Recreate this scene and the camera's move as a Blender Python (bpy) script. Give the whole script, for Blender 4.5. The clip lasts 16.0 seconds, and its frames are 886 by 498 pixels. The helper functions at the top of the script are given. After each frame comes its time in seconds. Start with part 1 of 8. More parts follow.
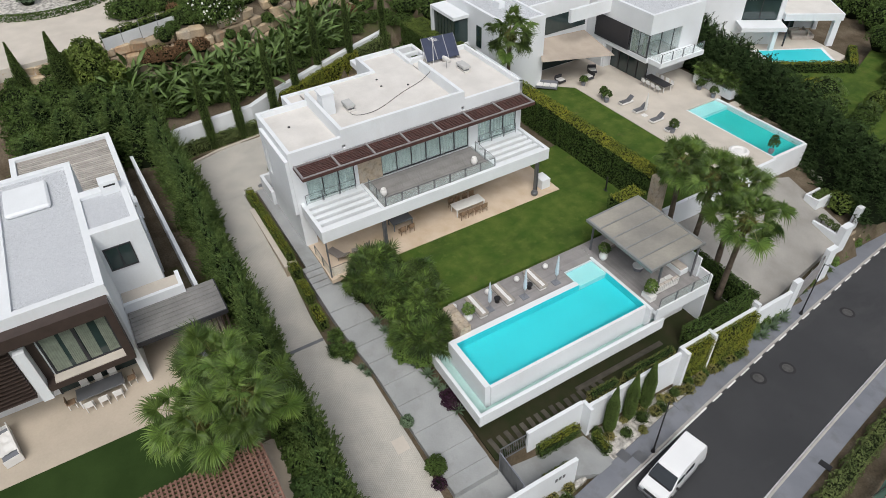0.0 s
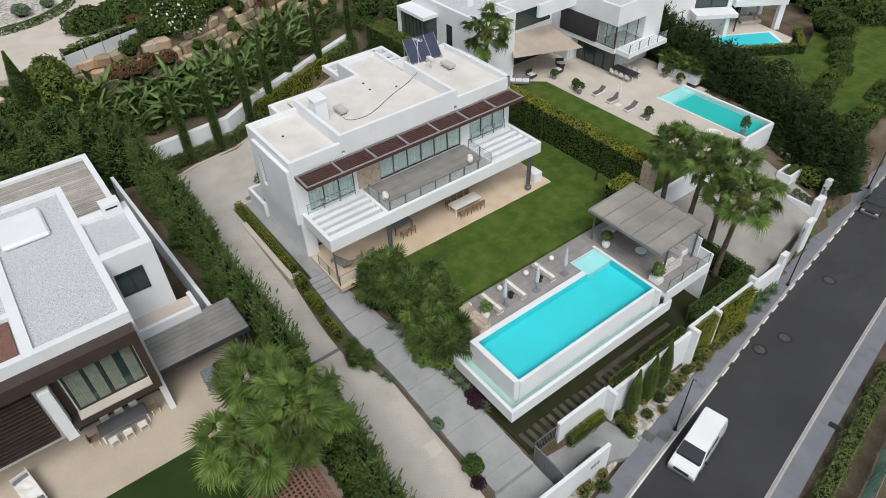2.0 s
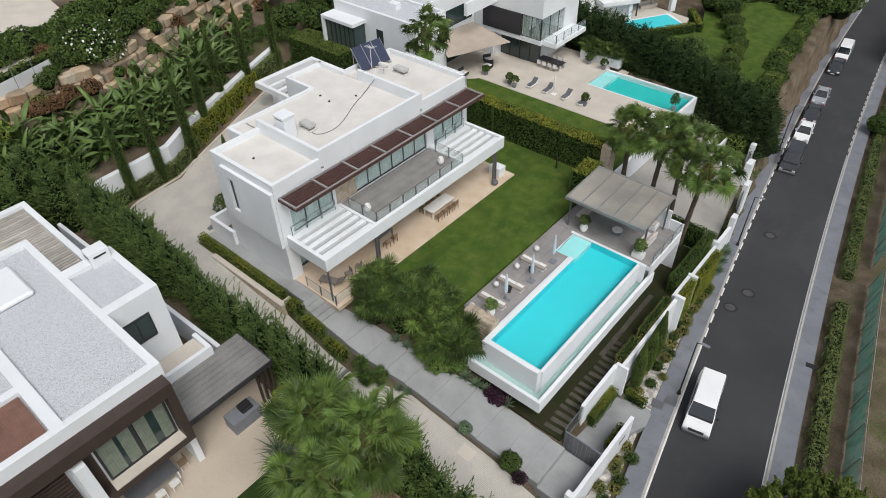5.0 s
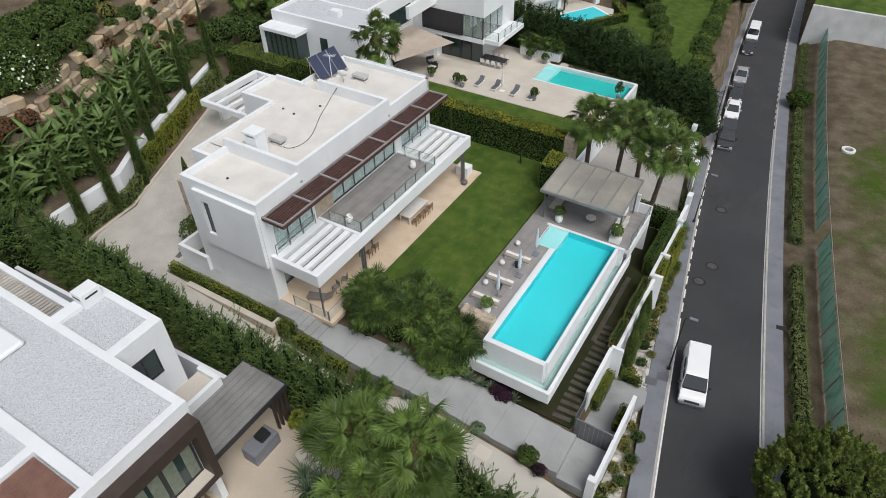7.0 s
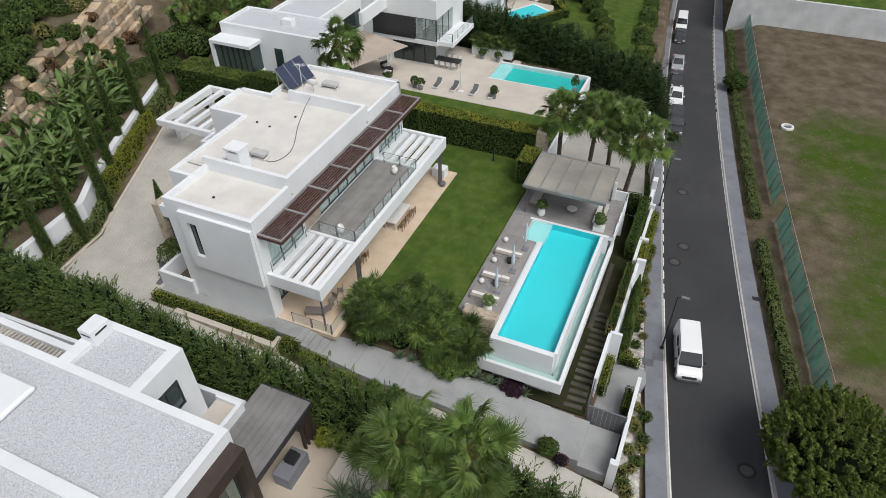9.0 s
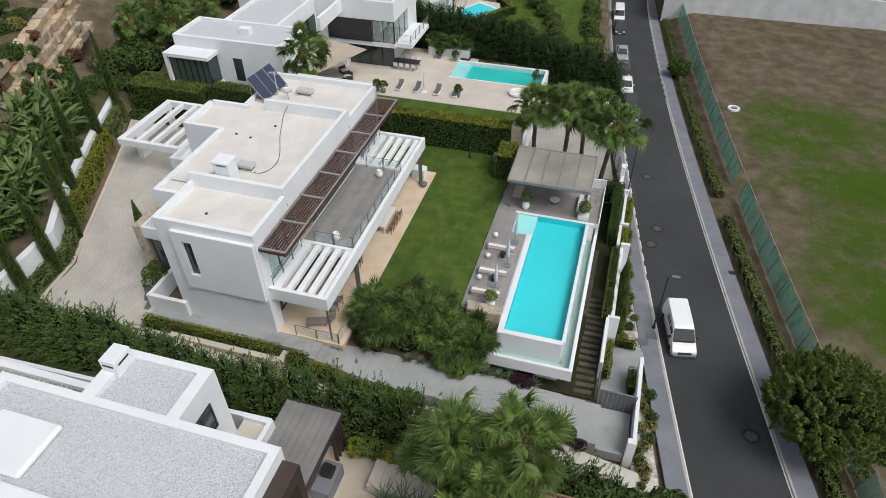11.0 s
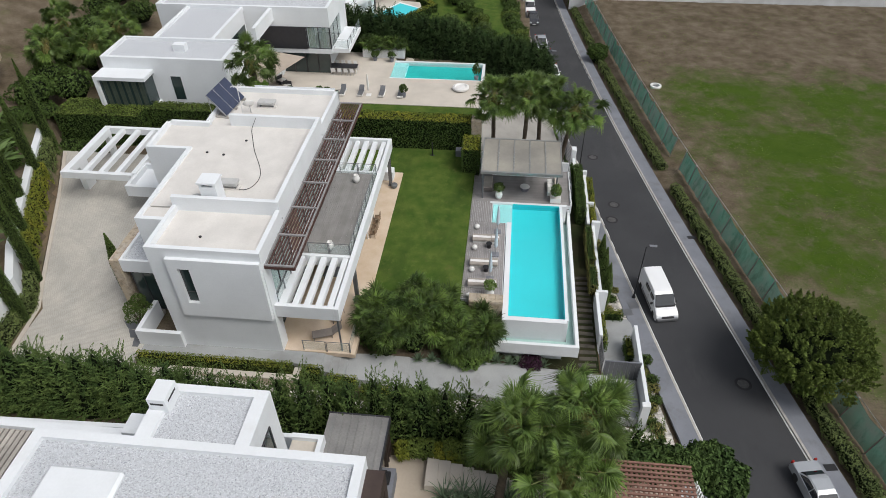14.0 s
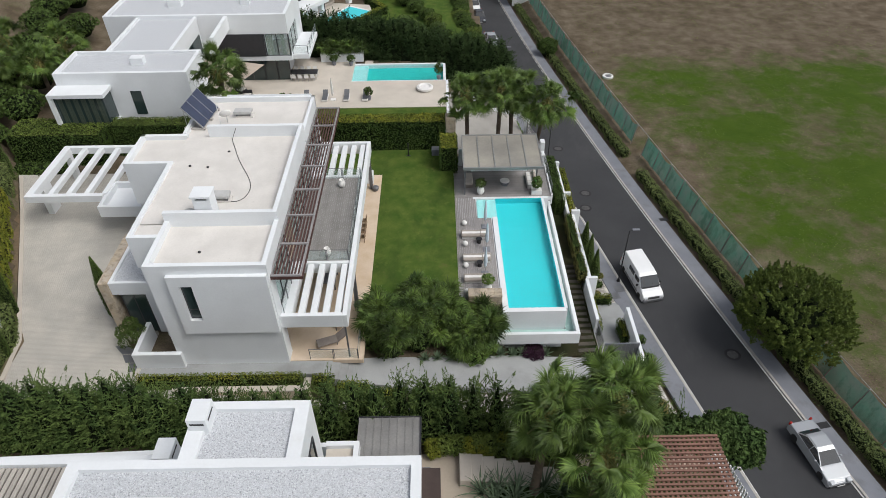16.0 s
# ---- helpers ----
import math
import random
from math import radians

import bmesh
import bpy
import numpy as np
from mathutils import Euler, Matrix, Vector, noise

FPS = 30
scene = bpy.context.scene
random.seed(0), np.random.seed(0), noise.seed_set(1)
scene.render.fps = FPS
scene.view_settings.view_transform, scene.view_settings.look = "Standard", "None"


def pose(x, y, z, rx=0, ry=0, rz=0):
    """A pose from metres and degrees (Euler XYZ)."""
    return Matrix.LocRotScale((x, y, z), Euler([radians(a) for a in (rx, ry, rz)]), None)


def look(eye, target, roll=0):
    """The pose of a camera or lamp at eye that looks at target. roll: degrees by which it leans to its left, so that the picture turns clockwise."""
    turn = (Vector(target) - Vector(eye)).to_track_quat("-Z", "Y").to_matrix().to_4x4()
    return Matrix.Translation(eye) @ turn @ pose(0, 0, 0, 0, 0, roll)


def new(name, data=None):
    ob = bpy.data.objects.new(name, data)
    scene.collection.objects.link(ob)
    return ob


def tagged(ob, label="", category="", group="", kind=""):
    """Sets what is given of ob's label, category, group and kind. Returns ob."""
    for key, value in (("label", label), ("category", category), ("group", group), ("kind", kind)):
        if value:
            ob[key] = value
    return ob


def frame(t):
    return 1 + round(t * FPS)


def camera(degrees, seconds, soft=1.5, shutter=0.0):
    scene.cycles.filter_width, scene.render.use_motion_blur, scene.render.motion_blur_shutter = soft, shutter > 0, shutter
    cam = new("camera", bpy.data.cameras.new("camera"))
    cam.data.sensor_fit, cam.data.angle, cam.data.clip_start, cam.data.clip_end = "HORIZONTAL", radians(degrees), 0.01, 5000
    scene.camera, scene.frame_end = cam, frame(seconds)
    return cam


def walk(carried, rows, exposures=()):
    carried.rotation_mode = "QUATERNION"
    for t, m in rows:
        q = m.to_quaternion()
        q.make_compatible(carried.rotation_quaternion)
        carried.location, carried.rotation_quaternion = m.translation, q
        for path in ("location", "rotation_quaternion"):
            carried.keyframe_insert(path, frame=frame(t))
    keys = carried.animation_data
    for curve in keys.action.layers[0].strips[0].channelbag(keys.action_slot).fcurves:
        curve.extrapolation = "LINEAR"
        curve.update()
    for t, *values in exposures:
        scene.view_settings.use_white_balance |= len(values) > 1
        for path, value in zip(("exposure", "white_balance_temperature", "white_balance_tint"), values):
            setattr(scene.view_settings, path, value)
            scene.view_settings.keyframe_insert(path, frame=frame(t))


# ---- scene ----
cam = camera(68.9, 16.0, soft=0.8)
PATH = [
    (0, (39.775, -9.852, 33.363), (38.459, -9.111, 32.052), -2.2),
    (0.5, (39.129, -10.88, 33.338), (37.841, -10.096, 32.024), -2.1),
    (1, (38.442, -11.894, 33.334), (37.177, -11.074, 32.019), -2.1),
    (1.5, (37.714, -12.888, 33.343), (36.472, -12.034, 32.029), -2.1),
    (2, (36.95, -13.856, 33.362), (35.733, -12.967, 32.048), -2.1),
    (2.5, (36.151, -14.794, 33.386), (34.962, -13.868, 32.071), -2.0),
    (3, (35.322, -15.699, 33.41), (34.164, -14.734, 32.095), -1.9),
    (3.5, (34.463, -16.569, 33.432), (33.342, -15.562, 32.116), -1.8),
    (4, (33.579, -17.4, 33.45), (32.498, -16.352, 32.134), -1.7),
    (6.5, (28.865, -20.977, 33.446), (28.014, -19.734, 32.131), -1.2),
    (7, (27.881, -21.58, 33.427), (27.076, -20.305, 32.113), -1.2),
    (7.5, (26.889, -22.147, 33.403), (26.13, -20.843, 32.091), -1.1),
    (8, (25.891, -22.681, 33.376), (25.177, -21.35, 32.065), -1.1),
    (8.5, (24.889, -23.184, 33.347), (24.22, -21.828, 32.037), -1.0),
    (9, (23.884, -23.657, 33.317), (23.259, -22.279, 32.009), -1.0),
    (11.5, (18.876, -25.621, 33.199), (18.477, -24.159, 31.894), -0.8),
    (12, (17.884, -25.941, 33.187), (17.532, -24.467, 31.882), -0.8),
    (12.5, (16.898, -26.236, 33.179), (16.592, -24.752, 31.874), -0.8),
    (13, (15.915, -26.506, 33.175), (15.655, -25.013, 31.87), -0.8),
    (13.5, (14.938, -26.749, 33.174), (14.723, -25.248, 31.869), -0.8),
    (14, (13.964, -26.962, 33.172), (13.793, -25.455, 31.868), -0.8),
    (14.5, (12.994, -27.142, 33.169), (12.865, -25.63, 31.866), -0.9),
    (15, (12.025, -27.285, 33.159), (11.939, -25.769, 31.858), -0.9),
    (15.5, (11.057, -27.386, 33.14), (11.016, -25.868, 31.84), -0.9),
    (16, (10.088, -27.439, 33.107), (10.096, -25.92, 31.805), -0.7),
]
walk(cam, [(t, look(eye, target, roll)) for t, eye, target, roll in PATH])
SKY, SUN, SUN_TO = 0.11, 1.5, (-36, 20, 0)
scene.view_settings.exposure = 0.31

# ---- world and light ----
world = bpy.data.worlds.new("World")
scene.world = world
world.use_nodes = True
wn = world.node_tree
sky = wn.nodes.new("ShaderNodeTexSky")
sky.sky_type, sky.sun_disc = "NISHITA", False
sky.sun_elevation, sky.sun_rotation = radians(55.5), radians(119)
sky.air_density, sky.dust_density, sky.ozone_density = 1.0, 3.0, 1.0
hsv = wn.nodes.new("ShaderNodeHueSaturation")
hsv.inputs["Saturation"].default_value = 0.35
wn.links.new(sky.outputs[0], hsv.inputs["Color"])
bg = wn.nodes["Background"]
wn.links.new(hsv.outputs[0], bg.inputs[0])
bg.inputs[1].default_value = SKY
sun = new("sun", bpy.data.lights.new("sun", "SUN"))
sun.data.energy, sun.data.angle, sun.data.color = SUN, radians(30), (1.0, 0.975, 0.94)
sun.matrix_world = look((0, 0, 60), SUN_TO)

# ---- materials ----
def mat(name, col, rough=0.7, var=0.18, scale=1.5, fine=14.0, bump=0.15, metal=0.0, col2=None, island=0.0, obj=0.0, spec=0.4, stain=0.0, coat=0.0, bricks=None):
    m = bpy.data.materials.new(name)
    m.use_nodes = True
    nt = m.node_tree
    N, L = nt.nodes.new, nt.links.new
    b = nt.nodes["Principled BSDF"]
    b.inputs["Roughness"].default_value = rough
    b.inputs["Metallic"].default_value = metal
    b.inputs["Specular IOR Level"].default_value = spec
    b.inputs["Coat Weight"].default_value = coat
    tc = N("ShaderNodeTexCoord")
    geo = N("ShaderNodeNewGeometry")
    a = N("ShaderNodeTexNoise")
    a.inputs["Scale"].default_value, a.inputs["Detail"].default_value = scale, 5
    L(geo.outputs["Position"], a.inputs["Vector"])
    f = N("ShaderNodeTexNoise")
    f.inputs["Scale"].default_value, f.inputs["Detail"].default_value = fine, 3
    L(geo.outputs["Position"], f.inputs["Vector"])
    mx = N("ShaderNodeMix")
    mx.data_type = "RGBA"
    c2 = col2 or tuple(c * (1 - 2 * var) for c in col)
    mx.inputs["A"].default_value, mx.inputs["B"].default_value = (*col, 1), (*c2, 1)
    rg = N("ShaderNodeMapRange")
    rg.inputs["From Min"].default_value, rg.inputs["From Max"].default_value = 0.35, 0.68
    L(a.outputs["Fac"], rg.inputs["Value"])
    L(rg.outputs[0], mx.inputs["Factor"])
    last = mx.outputs["Result"]
    hs = N("ShaderNodeHueSaturation")
    L(last, hs.inputs["Color"])
    ad = N("ShaderNodeMath")
    ad.operation = "MULTIPLY_ADD"
    L(f.outputs["Fac"], ad.inputs[0])
    ad.inputs[1].default_value, ad.inputs[2].default_value = 2 * var, 1 - var
    v = ad.outputs[0]
    for w, src in ((island, geo.outputs["Random Per Island"]), (obj, None)):
        if w:
            if src is None:
                src = N("ShaderNodeObjectInfo").outputs["Random"]
            k = N("ShaderNodeMath")
            k.operation = "MULTIPLY_ADD"
            L(src, k.inputs[0])
            k.inputs[1].default_value, k.inputs[2].default_value = 2 * w, 1 - w
            mm = N("ShaderNodeMath")
            mm.operation = "MULTIPLY"
            L(v, mm.inputs[0])
            L(k.outputs[0], mm.inputs[1])
            v = mm.outputs[0]
    L(v, hs.inputs["Value"])
    final = hs.outputs[0]
    if bricks:
        bt = N("ShaderNodeTexBrick")
        bt.inputs["Scale"].default_value = 1.0
        bt.inputs["Brick Width"].default_value, bt.inputs["Row Height"].default_value, bt.inputs["Mortar Size"].default_value = bricks
        bt.inputs["Color1"].default_value, bt.inputs["Color2"].default_value, bt.inputs["Mortar"].default_value = (1, 1, 1, 1), (0.93, 0.93, 0.92, 1), (0.78, 0.77, 0.755, 1)
        L(geo.outputs["Position"], bt.inputs["Vector"])
        ml = N("ShaderNodeMix")
        ml.data_type, ml.blend_type = "RGBA", "MULTIPLY"
        ml.inputs["Factor"].default_value = 1.0
        L(final, ml.inputs["A"])
        L(bt.outputs["Color"], ml.inputs["B"])
        final = ml.outputs["Result"]
    L(final, b.inputs["Base Color"])
    if bump:
        bp = N("ShaderNodeBump")
        bp.inputs["Strength"].default_value, bp.inputs["Distance"].default_value = bump, 0.03
        L(f.outputs["Fac"], bp.inputs["Height"])
        L(bp.outputs[0], b.inputs["Normal"])
    return m


def patches(m, col, scale, lo, hi, amount=1.0, stretch=(1, 1, 1), rough=None):
    """A second colour in irregular patches, for wear, stains and painted wrinkles."""
    nt = m.node_tree
    N, L = nt.nodes.new, nt.links.new
    b = nt.nodes["Principled BSDF"]
    src = b.inputs["Base Color"].links[0].from_socket
    geo = N("ShaderNodeNewGeometry")
    mp = N("ShaderNodeMapping")
    mp.inputs["Scale"].default_value = stretch
    L(geo.outputs["Position"], mp.inputs["Vector"])
    n = N("ShaderNodeTexNoise")
    n.inputs["Scale"].default_value, n.inputs["Detail"].default_value, n.inputs["Roughness"].default_value = scale, 9, 0.68
    L(mp.outputs[0], n.inputs["Vector"])
    r = N("ShaderNodeMapRange")
    r.inputs["From Min"].default_value, r.inputs["From Max"].default_value, r.inputs["To Max"].default_value = lo, hi, amount
    L(n.outputs["Fac"], r.inputs["Value"])
    mx = N("ShaderNodeMix")
    mx.data_type = "RGBA"
    mx.inputs["B"].default_value = (*col, 1)
    L(r.outputs[0], mx.inputs["Factor"])
    L(src, mx.inputs["A"])
    L(mx.outputs["Result"], b.inputs["Base Color"])
    return m


def glass_mat(name, col, rough=0.03, trans=1.0, alpha=1.0):
    m = bpy.data.materials.new(name)
    m.use_nodes = True
    b = m.node_tree.nodes["Principled BSDF"]
    b.inputs["Base Color"].default_value = (*col, 1)
    b.inputs["Roughness"].default_value = rough
    b.inputs["Transmission Weight"].default_value = trans
    b.inputs["IOR"].default_value = 1.33 if "water" in name else 1.45
    b.inputs["Alpha"].default_value = alpha
    return m


M_WHITE = mat("white_render", (0.73, 0.755, 0.775), 0.75, 0.04, 0.35, 9, 0.05)
patches(M_WHITE, (0.58, 0.575, 0.55), 0.45, 0.58, 0.74, 0.35, (1, 1, 0.4))
M_ROOFW = mat("roof_screed", (0.66, 0.635, 0.60), 0.85, 0.06, 0.6, 9, 0.2)
patches(M_ROOFW, (0.50, 0.475, 0.44), 0.5, 0.56, 0.76, 0.35)
patches(M_ROOFW, (0.40, 0.38, 0.35), 5.0, 0.64, 0.72, 0.45)
M_BOULDER = mat("bank_boulder", (0.46, 0.35, 0.225), 0.9, 0.25, 0.5, 6, 1.0, col2=(0.30, 0.26, 0.205), obj=0.3)
patches(M_BOULDER, (0.36, 0.19, 0.09), 0.35, 0.54, 0.66, 0.6)
patches(M_BOULDER, (0.14, 0.13, 0.11), 1.2, 0.58, 0.70, 0.6)
M_STONE = mat("limestone", (0.42, 0.345, 0.25), 0.85, 0.2, 1.5, 7, 0.8, col2=(0.40, 0.35, 0.29), island=0.25, obj=0.22)
patches(M_STONE, (0.20, 0.165, 0.125), 2.6, 0.50, 0.62, 0.65)
patches(M_STONE, (0.55, 0.49, 0.40), 3.4, 0.58, 0.68, 0.6)
M_TERR = mat("travertine", (0.62, 0.51, 0.40), 0.6, 0.07, 0.6, 8, 0.1, col2=(0.52, 0.40, 0.28))
M_FLAT = mat("terrace_boards", (0.27, 0.26, 0.25), 0.7, 0.1, 1, 20, 0.2, obj=0.08)
M_DECK = mat("deck_boards", (0.30, 0.285, 0.28), 0.7, 0.1, 1, 20, 0.2, obj=0.08)
M_GREY = mat("grey_steel", (0.16, 0.165, 0.175), 0.4, 0.06, 2, 20, 0.05, metal=0.3)
M_DARK = mat("dark_frame", (0.035, 0.035, 0.04), 0.45, 0.1, 2, 20, 0.05)
M_BROWN = mat("brown_cladding", (0.055, 0.038, 0.032), 0.5, 0.1, 2, 12, 0.05)
M_RED = mat("redbrown_slat", (0.090, 0.042, 0.036), 0.55, 0.15, 2, 12, 0.1)
M_LAWN = mat("lawn", (0.084, 0.120, 0.024), 0.9, 0.34, 0.8, 16, 0.9, col2=(0.044, 0.088, 0.014), spec=0.1)
patches(M_LAWN, (0.030, 0.060, 0.012), 0.35, 0.48, 0.66, 0.75, (1, 0.5, 1))
patches(M_LAWN, (0.125, 0.150, 0.036), 1.3, 0.55, 0.70, 0.5)
patches(M_LAWN, (0.115, 0.095, 0.040), 0.55, 0.60, 0.72, 0.55)
# Shade below the pool is mixed into this brown-green grass colour.
M_DLAWN = mat("shade_toned_lawn", (0.036, 0.034, 0.018), 0.9, 0.25, 0.6, 25, 0.6, col2=(0.022, 0.030, 0.011), spec=0.1)
M_GLAWN = mat("dark_lawn", (0.03, 0.055, 0.014), 0.9, 0.2, 0.6, 25, 0.5, col2=(0.022, 0.042, 0.010), spec=0.1)
M_SLAB = mat("worn_slab", (0.095, 0.085, 0.068), 0.9, 0.2, 1.5, 12, 0.3, obj=0.3)
M_UNIT = mat("unit_grey", (0.48, 0.48, 0.47), 0.6, 0.06, 2, 12, 0.05)
M_COLLAR = mat("asphalt_collar", (0.026, 0.026, 0.027), 0.85, 0.15, 1, 40, 0.2)
M_IRON = mat("cast_iron", (0.085, 0.083, 0.08), 0.7, 0.2, 4, 30, 0.3)
M_EDGE = mat("pale_grey_metal", (0.27, 0.26, 0.26), 0.5, 0.06, 2, 20, 0.05)
M_ROAD = mat("asphalt", (0.033, 0.034, 0.037), 0.8, 0.16, 0.16, 60, 0.25, col2=(0.045, 0.046, 0.049))
patches(M_ROAD, (0.060, 0.060, 0.061), 0.22, 0.52, 0.70, 0.8, (1, 0.3, 1))
patches(M_ROAD, (0.023, 0.023, 0.024), 1.1, 0.60, 0.74, 0.45, (1, 0.6, 1))
M_PAVE = mat("pavement_concrete", (0.20, 0.21, 0.235), 0.75, 0.08, 0.5, 25, 0.1, col2=(0.16, 0.17, 0.195))
patches(M_PAVE, (0.115, 0.115, 0.12), 0.6, 0.52, 0.7, 0.6)
M_CONC = mat("smooth_concrete", (0.34, 0.35, 0.35), 0.7, 0.1, 0.35, 12, 0.1, col2=(0.26, 0.27, 0.27))
patches(M_CONC, (0.20, 0.195, 0.185), 0.4, 0.5, 0.7, 0.6)
M_PALEC = mat("pale_concrete", (0.62, 0.635, 0.65), 0.8, 0.08, 0.5, 10, 0.1, col2=(0.50, 0.51, 0.52))
patches(M_PALEC, (0.36, 0.36, 0.35), 0.35, 0.55, 0.75, 0.5, (1, 1, 0.3))
M_KERB = mat("kerb_stone", (0.42, 0.40, 0.37), 0.8, 0.1, 2, 15, 0.2)
M_LINE = mat("road_paint", (0.75, 0.75, 0.74), 0.6, 0.1, 3, 15, 0.05)
M_COBB = mat("cobble", (0.53, 0.505, 0.455), 0.85, 0.14, 0.5, 14, 0.6, col2=(0.43, 0.415, 0.38), bricks=(0.15, 0.11, 0.013))
patches(M_COBB, (0.33, 0.315, 0.285), 0.28, 0.52, 0.72, 0.55)
patches(M_COBB, (0.30, 0.285, 0.255), 1.6, 0.60, 0.74, 0.4)
M_FORE = mat("forecourt_paving", (0.32, 0.305, 0.28), 0.8, 0.1, 0.4, 8, 0.15, col2=(0.25, 0.24, 0.22))
patches(M_FORE, (0.24, 0.225, 0.205), 0.4, 0.54, 0.72, 0.6)
M_CREAM = mat("cream_paving", (0.56, 0.51, 0.445), 0.8, 0.07, 0.5, 8, 0.15)
M_CURT2 = mat("olive_curtain", (0.20, 0.23, 0.18), 0.8, 0.12, 3, 10, 0.1)
M_LTERR = mat("beige_terrace", (0.50, 0.43, 0.345), 0.75, 0.07, 0.4, 8, 0.1)
M_GRAV = mat("roof_gravel", (0.56, 0.58, 0.61), 0.9, 0.3, 11.0, 24, 1.0, col2=(0.44, 0.46, 0.485))
patches(M_GRAV, (0.20, 0.21, 0.225), 15.0, 0.545, 0.60, 0.75)
patches(M_GRAV, (0.74, 0.75, 0.76), 17.0, 0.55, 0.61, 0.8)
M_WGRAV = mat("white_gravel", (0.62, 0.59, 0.54), 0.9, 0.35, 3, 9, 1.0)
M_PLANK = mat("weathered_plank", (0.46, 0.43, 0.385), 0.8, 0.12, 1, 15, 0.2, obj=0.15)
M_EARTH = mat("earth", (0.17, 0.12, 0.075), 0.95, 0.25, 0.5, 6, 0.6, col2=(0.10, 0.09, 0.05))
M_POOL = mat("pool_tile", (0.04, 0.58, 0.64), 0.4, 0.03, 0.4, 6, 0.02)
M_BASIN = mat("basin_tile", (0.40, 0.55, 0.52), 0.4, 0.04, 0.5, 6, 0.02)
M_STEP = mat("pool_step_tile", (0.34, 0.68, 0.69), 0.4, 0.03, 0.5, 6, 0.02)
M_WATER = glass_mat("water", (0.90, 1.0, 1.0), 0.04)
M_GLASS = glass_mat("rail_glass", (0.55, 0.70, 0.68), 0.03, 0.0, 0.16)
M_PANE = mat("window_pane", (0.03, 0.05, 0.05), 0.06, 0.1, 1, 5, 0.0, spec=0.8)
M_CURT = mat("pale_curtain", (0.58, 0.70, 0.68), 0.8, 0.1, 3, 10, 0.1)
M_ROOM = mat("room_grey", (0.16, 0.15, 0.14), 0.8, 0.1, 1, 6, 0.05)
# Mottled cream and grey put reflections into the roof panels' colour.
M_POLY = mat("mottled_glazing", (0.33, 0.31, 0.265), 0.35, 0.12, 0.35, 6, 0.05, col2=(0.22, 0.21, 0.19))
M_CANOPY = mat("metal_roofing", (0.24, 0.235, 0.225), 0.38, 0.18, 0.8, 10, 0.1, metal=0.35, col2=(0.32, 0.31, 0.295))
M_CUSH = mat("cream_cushion", (0.50, 0.45, 0.40), 0.9, 0.06, 3, 40, 0.2)
M_LOUNGE = mat("lounger_fabric", (0.34, 0.305, 0.27), 0.9, 0.06, 3, 40, 0.2)
M_TAUPE = mat("taupe_fabric", (0.24, 0.21, 0.19), 0.9, 0.08, 3, 40, 0.2)
M_CLOTH = mat("pale_blue_canvas", (0.55, 0.63, 0.70), 0.9, 0.06, 3, 30, 0.15)
M_CERAM = mat("white_ceramic", (0.74, 0.73, 0.71), 0.4, 0.04, 3, 20, 0.05)
M_WOOD = mat("teak", (0.24, 0.16, 0.10), 0.6, 0.15, 2, 20, 0.2)
M_BLACK = mat("black_plastic", (0.02, 0.02, 0.022), 0.5, 0.1, 3, 20, 0.05)
M_RUBBER = mat("tyre_rubber", (0.02, 0.02, 0.02), 0.85, 0.1, 4, 30, 0.1)
M_CARW = mat("white_car_paint", (0.78, 0.79, 0.80), 0.25, 0.02, 1, 4, 0.0, coat=0.6)
M_CARS = mat("silver_car_paint", (0.42, 0.44, 0.46), 0.25, 0.03, 1, 4, 0.0, metal=0.4, coat=0.6)
M_CARD = mat("dark_car_paint", (0.035, 0.037, 0.042), 0.25, 0.05, 1, 4, 0.0, coat=0.6)
M_CARG = mat("car_glass", (0.02, 0.025, 0.03), 0.05, 0.1, 1, 4, 0.0, spec=0.8)
M_ALLOY = mat("alloy_rim", (0.45, 0.45, 0.46), 0.35, 0.05, 3, 10, 0.0, metal=0.8)
M_RLIGHT = mat("red_lens", (0.35, 0.02, 0.015), 0.2, 0.05, 3, 10, 0.0)
M_HLIGHT = mat("clear_lens", (0.55, 0.57, 0.6), 0.1, 0.05, 3, 10, 0.0)
M_SOLAR = mat("solar_cell", (0.035, 0.045, 0.085), 0.2, 0.1, 2, 12, 0.0, spec=0.7)
M_PFRAME = mat("pavilion_steel", (0.27, 0.275, 0.27), 0.45, 0.08, 2, 20, 0.05, metal=0.2)
M_NET = mat("green_net", (0.17, 0.56, 0.42), 0.9, 0.15, 0.6, 15, 0.3, col2=(0.30, 0.50, 0.43))
M_NET.node_tree.nodes["Principled BSDF"].inputs["Alpha"].default_value = 0.8
# Darker patches draw holes and shaded wrinkles into the net's colour.
patches(M_NET, (0.07, 0.30, 0.21), 0.9, 0.48, 0.62, 0.8, (1, 1, 0.4))
M_BARK = mat("bark", (0.15, 0.115, 0.085), 0.95, 0.25, 2, 9, 0.9)
M_HEDGE = mat("hedge_leaf", (0.066, 0.104, 0.025), 0.75, 0.2, 0.8, 10, 0.0, col2=(0.046, 0.080, 0.020), island=0.45, spec=0.12)
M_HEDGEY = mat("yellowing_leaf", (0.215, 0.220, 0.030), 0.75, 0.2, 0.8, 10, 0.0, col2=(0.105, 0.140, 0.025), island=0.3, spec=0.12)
M_LEYL = mat("conifer_leaf", (0.070, 0.112, 0.032), 0.8, 0.2, 0.7, 8, 0.0, col2=(0.040, 0.072, 0.022), island=0.5, spec=0.12)
M_CYPR = mat("cypress_leaf", (0.088, 0.132, 0.034), 0.85, 0.2, 1, 8, 0.0, island=0.4, spec=0.12)
